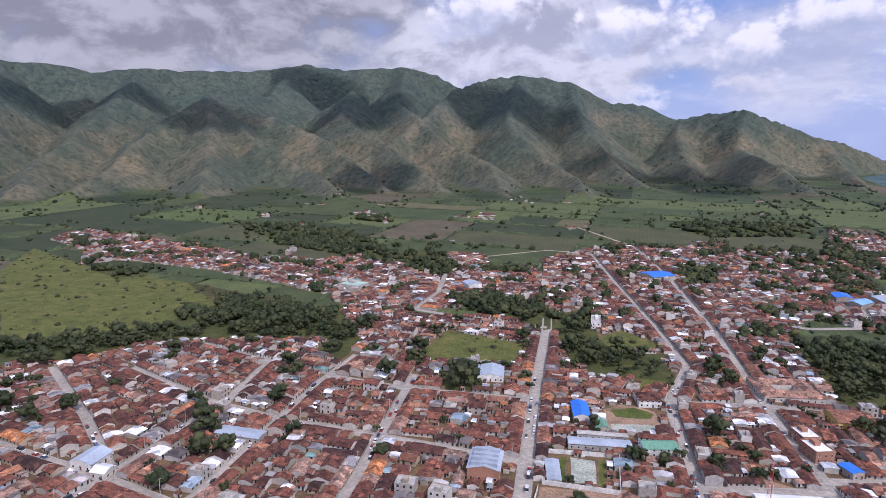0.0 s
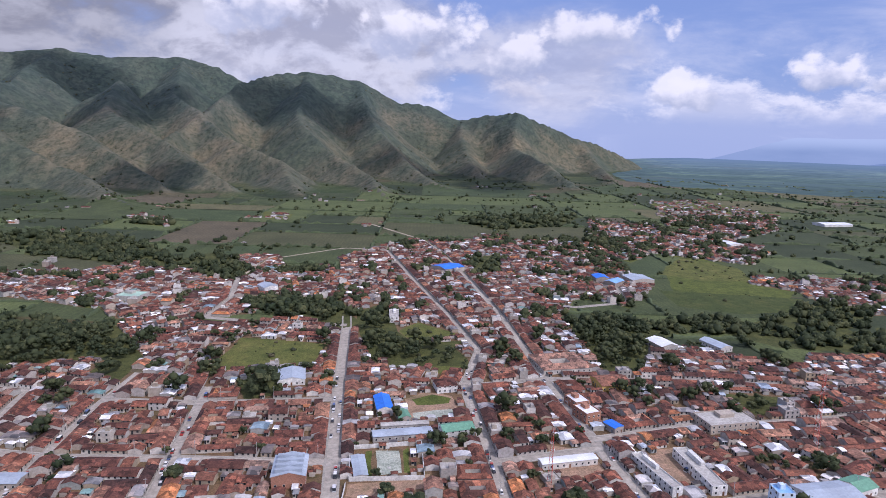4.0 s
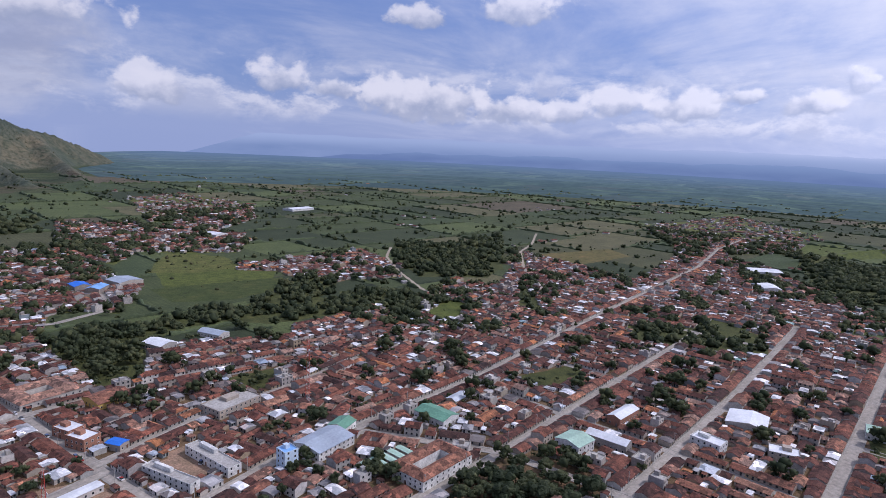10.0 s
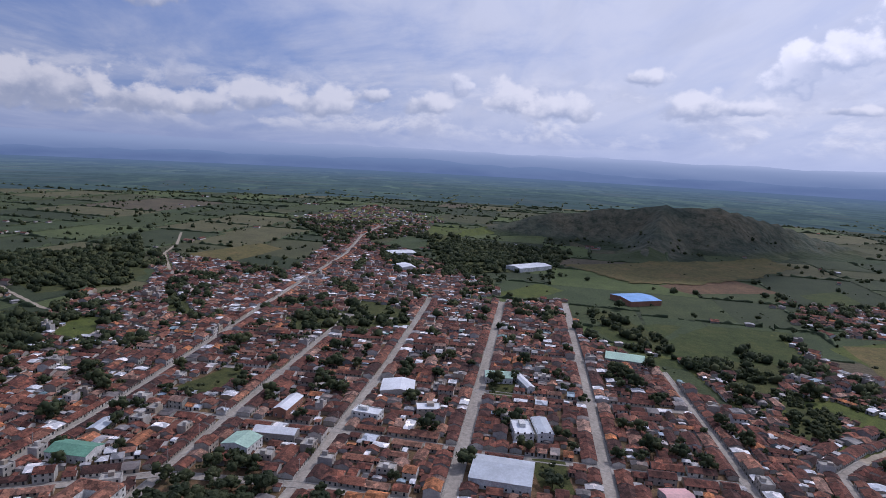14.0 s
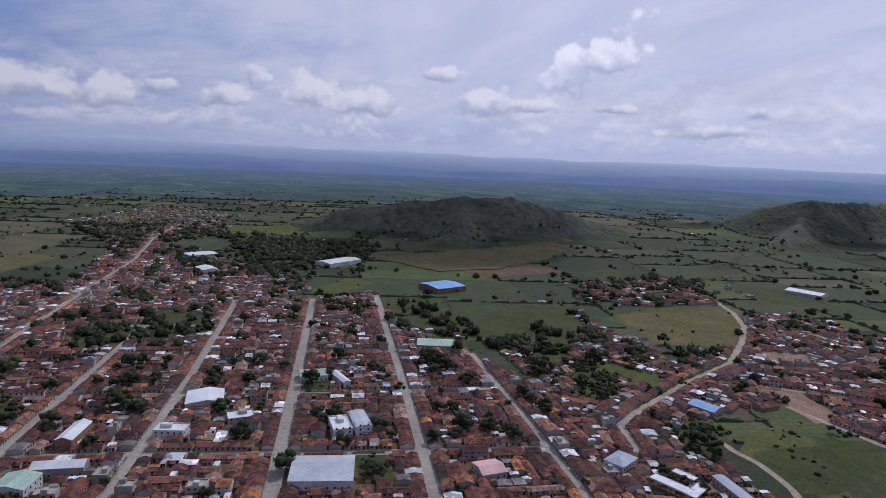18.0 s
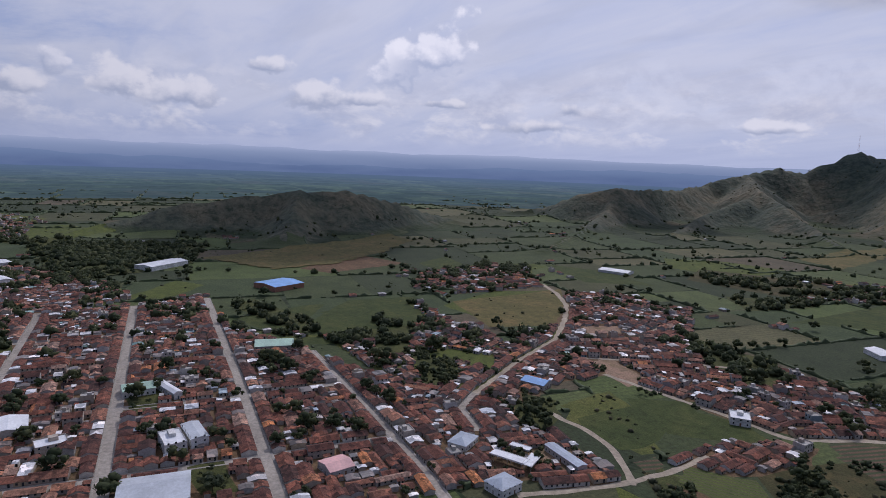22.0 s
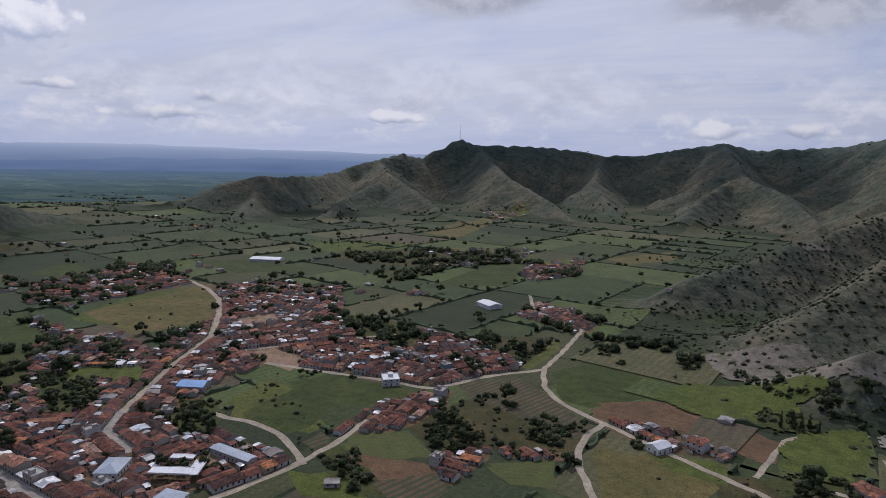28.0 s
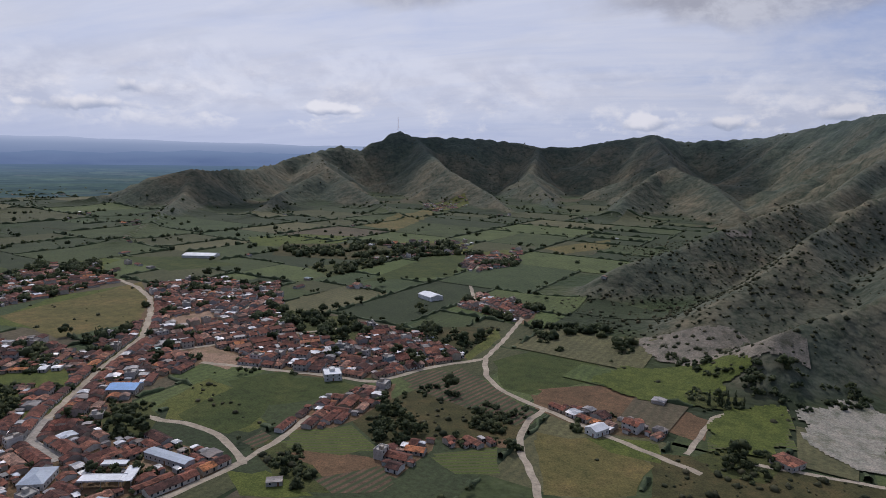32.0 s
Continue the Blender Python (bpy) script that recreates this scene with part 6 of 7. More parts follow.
big("supermarket", 313, -40, 33.0, 27.0, -102, 7, "gable", "pale_sheet", "white", 1, "big store with a pale blue-grey metal roof")
big("shop", 302, -23, 10.5, 8.5, -87, 6, "shed", "blue_sheet", "white", 1, "shop with a bright blue roof")
big("apartment_building", 366, -57, 12.0, 20.7, -88, 8, "flat", "white_sheet", "white", 3, "white three storey building with open terraces")
big("apartment_building", 370, -70, 10.0, 24.7, -87, 8, "shed", "pale_sheet", "white", 3, "white building with a pale blue roof")
big("hall", 432, 25, 23.5, 24.3, -90, 5.5, "gable", "white_sheet", "paint", 1, "hall with white and grey sheets on its roof")
big("building", 395, 2, 16.1, 12.5, -85, 6, "flat", "white_sheet", "paint", 2, "two storey building with a white roof")
big("building", 377, 37, 20.4, 11.5, -68, 7.5, "flat", "white_sheet", "white", 2, "white two storey shop building with a flat roof")
big("school_building", 465, -51, 21.0, 15.5, -91, 6, "gable", "palegreen_sheet", "white", 1, "low building with a pale green roof")
big("hall", 456, -69, 5.7, 32.8, -75, 6, "gable", "white_sheet", "white", 1, "narrow hall with a white sheet roof")
big("shed", 530, -169, 22.0, 33.6, -17, 4, "shed", "palegreen_sheet", "paint", 1, "long shed with a torn pale green roof")
big("warehouse", 774, -253, 46.3, 43.4, -70, 8, "gable", "lightblue_sheet", "brick", 1, "brick warehouse in the fields with a bright blue roof")
big("hall", 297, -129, 15.0, 15.0, -86, 5, "gable", "pink_sheet", "paint", 1, "hall with a faded pink metal roof")
big("building", 236, -197, 15.0, 13.0, -82, 6, "hip", "grey_sheet", "white", 2, "building with a pale hipped metal roof")
big("house", 289, -208, 17.0, 12.0, -62, 5, "hip", "grey_sheet", "white", 1, "villa with a pale grey hipped roof and a porch")
big("depot", 244, -249, 6.5, 30.6, -95, 4.5, "shed", "grey_sheet", "paint", 1, "long depot with a dark grey sheet roof")
big("hall", 346, -316, 13.5, 20.1, -68, 5, "gable", "lightblue_sheet", "paint", 1, "hall with a pale blue metal roof")
big("barn", 251, -668, 17.6, 26.5, -125, 6, "gable", "white_sheet", "white", 1, "white barn in the fields")
big("greenhouse", 682, -782, 49.2, 28.7, -159, 5, "gable", "white_sheet", "white", 1, "long white greenhouse in the fields")
big("farmhouse", -76, -374, 12.7, 13.7, -132, 4, "hip", "tile", "paint", 1, "farmhouse with an orange tile roof")
big("barn", 29, -375, 12.2, 8.9, -125, 5, "gable", "white_sheet", "white", 1, "barn with a white metal roof")
big("building", 227, -396, 12.9, 15.1, -144, 6, "flat", "white_sheet", "white", 2, "pale two storey house with a flat roof")
big("hall", 347, -317, 12.0, 18.7, -95, 5, "gable", "lightblue_sheet", "paint", 1, "hall with a pale blue metal roof")
big("shed", 178, -251, 8.1, 5.0, -150, 3, "shed", "sheet", "paint", 1, "small shed with a rusty roof")
big("factory", 1048, 68, 47.2, 60.3, -62, 9, "gable", "white_sheet", "white", 1, "large white factory hall")
big("factory", 920, 49, 21.4, 36.6, -69, 8, "gable", "white_sheet", "white", 1, "white factory hall beside the town")
big("factory", 976, -144, 77.5, 32.2, -53, 8, "gable", "white_sheet", "white", 1, "long white factory hall among dark trees")
big("greenhouse", 690, 879, 26.6, 82.1, 5, 6, "gable", "white_sheet", "white", 1, "long pale greenhouse in the fields")
big("factory", 981, 1233, 85.3, 104.5, -8, 8, "gable", "grey_sheet", "white", 1, "grey factory hall on the plain")
big("factory", 1343, 1353, 82.8, 133.1, 5, 8, "gable", "white_sheet", "white", 1, "white factory hall on the plain")
big("greenhouse", 1096, 1085, 73.0, 60.1, -1, 6, "gable", "white_sheet", "white", 1, "long pale greenhouse on the plain")
big("hall", 396, 660, 27.5, 28.6, 0, 6, "gable", "grey_sheet", "paint", 1, "hall with a grey metal roof")
big("market_hall", 179, 741, 30.6, 27.7, 26, 7, "gable", "blue_sheet", "paint", 1, "market hall with a blue metal roof")
big("market_hall", 350, 667, 16.2, 20.1, -9, 7, "gable", "blue_sheet", "paint", 1, "market hall with a blue metal roof")
big("market_hall", 356, 644, 14.3, 23.2, -54, 7, "gable", "lightblue_sheet", "paint", 1, "market hall with a pale blue metal roof")
big("hall", -164, 645, 20.9, 24.4, 69, 6, "flat", "palegreen_sheet", "paint", 1, "hall with a pale green roof")
big("hall", -139, 629, 17.3, 44.0, 33, 6, "flat", "palegreen_sheet", "paint", 1, "hall with a broad pale green roof")
big("building", -36, 664, 15.0, 19.6, 26, 7, "gable", "grey_sheet", "white", 2, "white building with a grey roof")
big("building", 82, 545, 8.6, 23.3, -7, 7, "flat", "concrete", "white", 2, "pale two storey building on the edge of a green")



def canopy(x, y, deg, w, d, h, label):
    """A thin flat roof on posts, with a deep white rim."""
    c = tagged(new("canopy"), label, "canopy")
    c.matrix_basis = pose(x, y, land_at(x, y), 0, 0, deg)
    claim(x, y, w, d, radians(deg))
    top = Shape()
    top.box(-w / 2, -d / 2, h - 0.35, w / 2, d / 2, h)
    part("roof", top.mesh("roof", [M["white_sheet"]]), c)
    rim = Shape()
    for x0, y0, x1, y1 in ((-w / 2 - 0.1, -d / 2 - 0.1, w / 2 + 0.1, -d / 2 + 0.15), (-w / 2 - 0.1, d / 2 - 0.15, w / 2 + 0.1, d / 2 + 0.1)):
        rim.box(x0, y0, h - 0.6, x1, y1, h + 0.25)
    part("rim", rim.mesh("rim", [M["white"]]), c, "deep white painted rim")
    post = Shape()
    bar(post, (0, 0, 0), (0, 0, h - 0.35), 0.16)
    me = post.mesh("post", [M["steel"]])
    for i in range(3):
        for py in (-d * 0.35, d * 0.35):
            part("post", me, c).matrix_basis = pose(-w * 0.4 + i * w * 0.4, py, 0)


canopy(256, -217, 24, 22, 7, 5.2, "petrol station canopy with a white flat roof")
canopy(247, -226, -62, 16, 6, 5.0, "petrol station canopy with a white flat roof")
canopy(264, -232, 24, 13, 5, 4.4, "low white canopy beside a bare yard")

# rows of houses along the streets
for width, pts, kind, front in STREETS:
    if not front:
        continue
    for side in (-1, 1):
        for a, b in zip(pts, pts[1:]):
            d = (b - a).normalized()
            nrm = Vector((-d.y, d.x)) * side
            ang = math.atan2(d.y, d.x) + (math.pi if side > 0 else 0)
            s, length = 0.0, (b - a).length
            while s < length:
                model = rs.choice(COURTS) if rs.random() < 0.05 else rs.choices(USUAL, WEIGHT)[0]
                m = MODELS[model]
                p = a + d * (s + m["w"] / 2) + nrm * (width / 2 + 1.35 + m["d"] / 2)
                if try_house(p.x, p.y, ang, model, True):
                    # the lot runs back from the street, wing behind wing
                    deep = width / 2 + 1.35 + m["d"]
                    for along in ((0.0, 1.0) if m["w"] > 10 else (rs.choice((0.0, 1.0)),)):
                        wing = rs.choice(WINGS)
                        m2 = MODELS[wing]
                        q = a + d * (s + m2["d"] / 2 + along * (m["w"] - m2["d"])) + nrm * (deep - 0.4 + m2["w"] / 2)
                        try_house(q.x, q.y, ang + math.pi / 2, wing, False)
                    for wing in range(rs.choice((0, 1, 2, 3, 3))):
                        back = rs.choices(USUAL, WEIGHT)[0]
                        m2 = MODELS[back]
                        if rs.random() < 0.25:
                            deep += rs.uniform(1, 4)
                        q = a + d * (s + m["w"] / 2 + rs.uniform(-0.8, 0.8)) + nrm * (deep + m2["d"] / 2)
                        if not try_house(q.x, q.y, ang, back, False):
                            break
                        deep += m2["d"]
                    s += m["w"] + (0.0 if rs.random() < 0.85 else rs.uniform(0.5, 4))
                else:
                    s += 2.0
# the insides of the blocks
seg = [(a, b, (b - a).length, math.atan2(b.y - a.y, b.x - a.x)) for w, pts, k, fr in STREETS if fr for a, b in zip(pts, pts[1:])]
sx0 = np.array([[a.x, a.y, b.x, b.y, g] for a, b, _, g in seg])


def street_angle(x, y):
    dx, dy = sx0[:, 2] - sx0[:, 0], sx0[:, 3] - sx0[:, 1]
    s = np.clip(((x - sx0[:, 0]) * dx + (y - sx0[:, 1]) * dy) / (dx * dx + dy * dy), 0, 1)
    d = np.hypot(x - sx0[:, 0] - s * dx, y - sx0[:, 1] - s * dy)
    k = int(d.argmin())
    return sx0[k, 4], d[k]


TREE_SPOTS = []
cells = [(i, j) for i in range(0, PW, 5) for j in range(0, PH, 5) if built[i, j]]
rs.shuffle(cells)
for i, j in cells:
    x, y = PX0 + i + rs.uniform(0, 5), PY0 + j + rs.uniform(0, 5)
    r = math.hypot(x, y)
    az = math.degrees(math.atan2(x, y))
    if r < 215 or (-175 < az < -62):
        continue
    green = fractal(np.array([x]), np.array([y]), 1 / 17, 2, 77)[0]
    if green > GREEN_LEVEL or (loose[i, j] and (green > 0.56 or rs.random() < 0.22)):
        TREE_SPOTS.append((x, y))
        continue
    ang, dist = street_angle(x, y)
    ang += rs.choice((0, 0, math.pi / 2, math.pi, -math.pi / 2))
    for attempt in range(7):
        model = rs.choice(SMALL) if attempt > 4 else rs.choice(WINGS) if attempt in (1, 3) else rs.choices(USUAL, WEIGHT)[0]
        if try_house(x, y, ang + (math.pi / 2 if attempt in (2, 3) else 0), model, False):
            break

# lean-tos, sheds and small roofs crowd into what is left of the blocks
cells = [(i, j) for i in range(0, PW, 4) for j in range(0, PH, 4) if built[i, j] and taken[i, j] == 0 and not loose[i, j]]
for i, j in cells:
    x, y = PX0 + i + rs.uniform(0, 4), PY0 + j + rs.uniform(0, 4)
    az = math.degrees(math.atan2(x, y))
    if not 215 < math.hypot(x, y) < 900 or -175 < az < -62 or rs.random() < 0.3:
        continue
    ang, dist = street_angle(x, y)
    try_house(x, y, ang + rs.choice((0, math.pi / 2, math.pi)), rs.choice(SMALL), False, 0.2)

# the nearest houses one by one, with their openings; those further off joined street by street
HOUSE_LABEL = {"gable": "low plastered row house with a weathered clay tile roof", "court": "old town house round a patio with clay tile roofs", "shed": "small house with a low metal sheet roof", "hip": "plastered house with a hipped roof", "flat": "plain house with a flat concrete roof"}


for m in MODELS:
    m["wall_me"] = m["wall"].mesh("wall", [M["paint"]])
    m["roof_me"] = m["top"].mesh("roof", [M[m["roof"]]])


def house(x, y, ang, model, front):
    m = MODELS[model]
    h = tagged(new("house"), HOUSE_LABEL[m["kind"]] + (", two storeys" if m["two"] else ""), "house", "houses of the town")
    h.matrix_basis = pose(x, y, land_at(x, y), 0, 0, math.degrees(ang))
    part("wall", m["wall_me"], h)
    part("roof", m["roof_me"], h)
    # openings on the faces turned to the open side
    for level in range(2 if m["two"] else 1):
        for sy in (-1, 1):
            fx, fy = -math.sin(ang) * sy, math.cos(ang) * sy
            if fx * x + fy * y > 0 and not (front and sy < 0):
                continue
            count = max(2, int(m["w"] / 2.9))
            for k in range(count):
                px = (k + 0.5) / count * m["w"] - m["w"] / 2
                if level == 0 and k == 0:
                    o = part("door", DOOR, h)
                    z = 0.1
                elif level == 0 and k == 1 and m["w"] > 10 and front:
                    o = part("garage_door", GATE, h, "grey steel garage door")
                    z = 0.1
                else:
                    window(h, pose(px, sy * m["d"] / 2, 1.0 + 2.8 * level, 0, 0, 0 if sy < 0 else 180))
                    continue
                o.matrix_basis = pose(px, sy * m["d"] / 2, z, 0, 0, 0 if sy < 0 else 180)
    return h


PLACED.sort(key=lambda p: math.hypot(p[0], p[1]))
seen_side = [p for p in PLACED if -58 < (math.degrees(math.atan2(p[0], p[1])) + 90) % 360 - 90 < 205]
NEAR, FAR = seen_side[:NEAR_COUNT], seen_side[NEAR_COUNT:]
for p in NEAR:
    house(*p)


def joined_houses(places, name, label):
    verts, faces, mats, k = [], [], [], 0
    slot = {"paint": 0, "tile": 1, "sheet": 2, "concrete": 3, "glass": 4}
    for x, y, ang, model, front in places:
        m = MODELS[model]
        c, s, z = math.cos(ang), math.sin(ang), land_at(x, y)
        extra = Shape()
        if math.hypot(x, y) < 620:
            for sy in (-1, 1):
                count = max(2, int(m["w"] / 2.9))
                for level in range(2 if m["two"] else 1):
                    for q in range(count):
                        px, zz, e = (q + 0.5) / count * m["w"] - m["w"] / 2, 2.8 * level, sy * (m["d"] / 2 + 0.04)
                        lo = 0.1 if q == 0 and level == 0 else 1.0
                        pts = [(px - 0.55, e, zz + lo), (px + 0.55, e, zz + lo), (px + 0.55, e, zz + 2.25), (px - 0.55, e, zz + 2.25)]
                        extra.poly(pts if sy < 0 else pts[::-1])
        for shape, mat in ((m["wall"], 0), (m["top"], slot[m["roof"]]), (extra, 4)):
            if not shape.v:
                continue
            v = np.array(shape.v)
            verts.append(np.stack([x + v[:, 0] * c - v[:, 1] * s, y + v[:, 0] * s + v[:, 1] * c, z + v[:, 2]], -1))
            faces += [tuple(i + k for i in f) for f in shape.f]
            mats += [mat] * len(shape.f)
            k += len(v)
    if verts:
        me = mesh_of(name, np.concatenate(verts), faces, [M["paint_far"], M["tile_far"], M["sheet_far"], M["concrete"], M["glass"]], mats)
        tagged(new(name, me), label, "houses", kind="stuff")


blocks = {}
for p in FAR:
    blocks.setdefault((int(p[0] // 300), int(p[1] // 300)), []).append(p)
for key in sorted(blocks):
    joined_houses(blocks[key], "row_houses", "crowded low houses with brown clay tile roofs")

# ---- planting ----
rs2 = np.random.RandomState(8)
spots = []
for kind, poly in ZONES:
    if kind not in ("woods", "park", "thicket"):
        continue
    (x0, y0), (x1, y1) = poly.min(0), poly.max(0)
    want = int((x1 - x0) * (y1 - y0) / {"woods": 66, "park": 22, "thicket": 50}[kind])
    px, py = x0 + rs2.rand(want) * (x1 - x0), y0 + rs2.rand(want) * (y1 - y0)
    ok = inside(poly, px, py)
    if kind in ("thicket", "woods"):
        ok &= fractal(px, py, 1 / 24, 3, 71) > (0.55 if kind == "thicket" else 0.36)
    spots += list(zip(px[ok], py[ok]))
spots += [(x, y) for x, y in TREE_SPOTS if taken[int(x - PX0), int(y - PY0)] == 0]
spots = [(x, y) for x, y in spots if not (0 <= x - PX0 < PW and 0 <= y - PY0 < PH) or taken[int(x - PX0), int(y - PY0)] not in (1, 2)]
spots.sort(key=lambda p: math.hypot(*p))
spots = [p for p in spots if math.hypot(*p) > 205]
tree(-25, 393, 5, 2.0, "huge round dark green tree among the houses")
for x, y in spots[:TREE_COUNT]:
    tree(x, y, rs2.randint(len(TREES)), (0.6 if y > -200 else 0.42) + 0.7 * rs2.rand())
LOW_TREES = [tuple(map(np.array, merged(lump(rng, 0.8, 0, 2.7, 2.5, 0.55), lump(rng, -1.7, 1.3, 1.9, 1.9, 0.55), lump(rng, 0.2, -1.9, 1.6, 1.6, 0.55), leaf_cloud(rng, crown_blobs(rng, 6, 3.4, 5), 12, 0.9)))) for _ in range(6)]
joined("woods", "dense dark green trees between houses and fields", "trees", FAR_TREES, [(x, y, land_at(x, y), 0.5 + 1.05 * rs2.rand() ** 1.5) for x, y in spots[TREE_COUNT:] if math.hypot(x, y) < 560 and (y > -230 or rs2.rand() < 0.35)], M["leaf_far"], rs2)
joined("thickets", "bushy green thickets between the fields", "bushes", LOW_TREES, [(x + rs2.randn() * 2.5, y + rs2.randn() * 2.5, land_at(x, y) - 0.3, 0.32 + 0.5 * rs2.rand() ** 1.5) for x, y in spots if y <= -230 and math.hypot(x, y) < 560 for _ in range(3)], M["leaf_far"], rs2)
joined("far_woods", "dense green woods beyond the town", "trees", LOW_TREES, [(x, y, land_at(x, y), 0.7 + 1.1 * rs2.rand() ** 1.5) for x, y in spots[TREE_COUNT:] if 560 <= math.hypot(x, y) < 1000 and rs2.rand() < 0.72], M["leaf_far"], rs2)
TINY_TREES = [tuple(map(np.array, merged(lump(rng, 0, 0, 2.2, 3.0, 0.55), leaf_cloud(rng, crown_blobs(rng, 6, 3.6, 4), 8, 1.0)))) for _ in range(6)]
joined("farthest_woods", "woods far across the valley", "trees", TINY_TREES, [(x, y, land_at(x, y), 1.0 + 1.2 * rs2.rand() ** 1.5) for x, y in spots[TREE_COUNT:] if math.hypot(x, y) >= 1000 and rs2.rand() < 600 / math.hypot(x, y)], M["leaf_far"], rs2)

bush_spots = []
for kind, poly in ZONES:
    if kind not in ("scrub", "bare", "meadow", "grass", "dry"):
        continue
    (x0, y0), (x1, y1) = poly.min(0), poly.max(0)
    want = int((x1 - x0) * (y1 - y0) / {"scrub": 60, "bare": 80, "meadow": 300, "grass": 1500, "dry": 3000}[kind])
    px, py = x0 + rs2.rand(want) * (x1 - x0), y0 + rs2.rand(want) * (y1 - y0)
    for x, y in zip(px, py):
        i, j = int(x - PX0), int(y - PY0)
        if inside(poly, x, y) and not (0 <= i < PW and 0 <= j < PH and taken[i, j] in (1, 2)):
            bush_spots.append((x, y, land_at(x, y), 0.3 + 1.1 * rs2.rand() ** 2))
joined("bushes", "scattered dull green bushes on rough ground", "bushes", BUSHES, bush_spots, M["leaf_scrub"], rs2)

# hedgerows, groves and single trees of the valley
count = 24000
az, rad = np.radians(-58 + 262 * rs2.rand(count) ** 1.15), np.sqrt(300 ** 2 + (2400 ** 2 - 300 ** 2) * rs2.rand(count) ** 1.1)
px, py = rad * np.sin(az), rad * np.cos(az)
keep = fractal(px, py, 1 / 60, 3, 60) > np.where((rad > 850) & (np.degrees(az) > 15) & (np.degrees(az) < 115), 0.53, 0.575) + 0.06 * rs2.rand(count)
px, py = list(px[keep]), list(py[keep])
def hedge_line(a, b, v, f):
    """One uneven, unbroken hedge from a to b."""
    d = (b - a).normalized()
    nrm = Vector((-d.y, d.x))
    far = ((a + b) / 2).length
    step = 3.5 + far * 0.003
    count = max(2, int((b - a).length / step))
    last = None
    for k in range(count + 1):
        p = a.lerp(b, k / count)
        i, j = int(p.x - PX0), int(p.y - PY0)
        if (0 <= i < PW and 0 <= j < PH and (built[i, j] or taken[i, j])) or rs2.rand() < 0.07:
            last = None
            continue
        z = land_at(p.x, p.y)
        if z > 30:
            last = None
            continue
        w, h, o = 0.7 + 1.5 * rs2.rand() ** 2 + far / 1500, (0.9 + 3.2 * rs2.rand() ** 3) * (1 + far / 1600), rs2.randn() * 0.6
        k0 = len(v)
        for side, up in ((-1, -0.2), (-0.8, 0.75), (0.1, 1.0), (0.9, 0.7), (1, -0.2)):
            q = p + nrm * (w * side + o)
            v.append((q.x, q.y, z + h * up))
        if last is not None:
            f.extend((last + m, last + m + 1, k0 + m + 1, k0 + m) for m in range(4))
        last = k0


hv, hf = [], []
for a, b in PLOT_HEDGES:
    a, b = Vector(a), Vector(b)
    hedge_line(a, b, hv, hf)
    gap = (9 + 16 * rs2.rand()) * (1 + a.length / 2500)
    for k in range(int((b - a).length / gap)):
        if rs2.rand() < (0.5 if a.length < 800 else 0.78):
            p = a.lerp(b, k * gap / (b - a).length)
            px.append(p.x + rs2.randn() * 2.0)
            py.append(p.y + rs2.randn() * 2.0)
tagged(new("hedgerows", mesh_of("hedgerows", hv, hf, [M["hedge"]], smooth=True)), "thin dark hedges along the borders of the plots", "hedges", kind="stuff")
# farmhouses, sheds and hamlets between the fields
rs3 = random.Random(5)
farms = []
for kind, poly in ZONES:
    if kind == "loose":
        (x0, y0), (x1, y1) = poly.min(0), poly.max(0)
        for _ in range(int((x1 - x0) * (y1 - y0) / 420)):
            x, y = rs3.uniform(x0, x1), rs3.uniform(y0, y1)
            if inside(poly, x, y) and not (PX0 < x < PX0 + PW and PY0 < y < PY0 + PH):
                farms.append((x, y))
for a, b in PLOT_HEDGES:
    if rs3.random() < 0.2:
        p = Vector(a).lerp(Vector(b), rs3.random())
        for _ in range(rs3.choice((1, 1, 1, 2, 3, 5))):
            farms.append((p.x + rs3.gauss(0, 16), p.y + rs3.gauss(0, 16)))
farm_list = []
for x, y in farms:
    i, j = int(x - PX0), int(y - PY0)
    on_plan = 0 <= i < PW and 0 <= j < PH
    if math.hypot(x, y) < 420 or land_at(x, y) > 30 or (on_plan and (built[i, j] or taken[i, j])):
        continue
    farm_list.append((x, y, radians(rs3.choice((-12, 78)) + rs3.gauss(0, 8)), rs3.choices(USUAL, [w * (1 if MODELS[k]["kind"] == "gable" else 2.2) for k, w in zip(USUAL, WEIGHT)])[0], False))
    if on_plan:
        taken[max(i - 5, 0):i + 5, max(j - 5, 0):j + 5] = 2
joined_houses(farm_list, "farmhouses", "scattered farmhouses with tile and metal roofs among the fields")
px, py = np.array(px), np.array(py)
hz = land(px, py)
close, distant = [], []
for x, y, z in zip(px, py, hz):
    i, j = int(x - PX0), int(y - PY0)
    if z > 35 or (0 <= i < PW and 0 <= j < PH and (built[i, j] or taken[i, j])):
        continue
    (close if math.hypot(x, y) < 900 else distant).append((x, y, z, 0.3 + 1.2 * rs2.rand() ** 1.9))
joined("valley_trees", "groves and hedgerow trees of the valley", "trees", FAR_TREES, close, M["leaf_far"], rs2)
joined("distant_trees", "tree rows and groves across the plain", "trees", TINY_TREES, distant, M["leaf_far"], rs2)
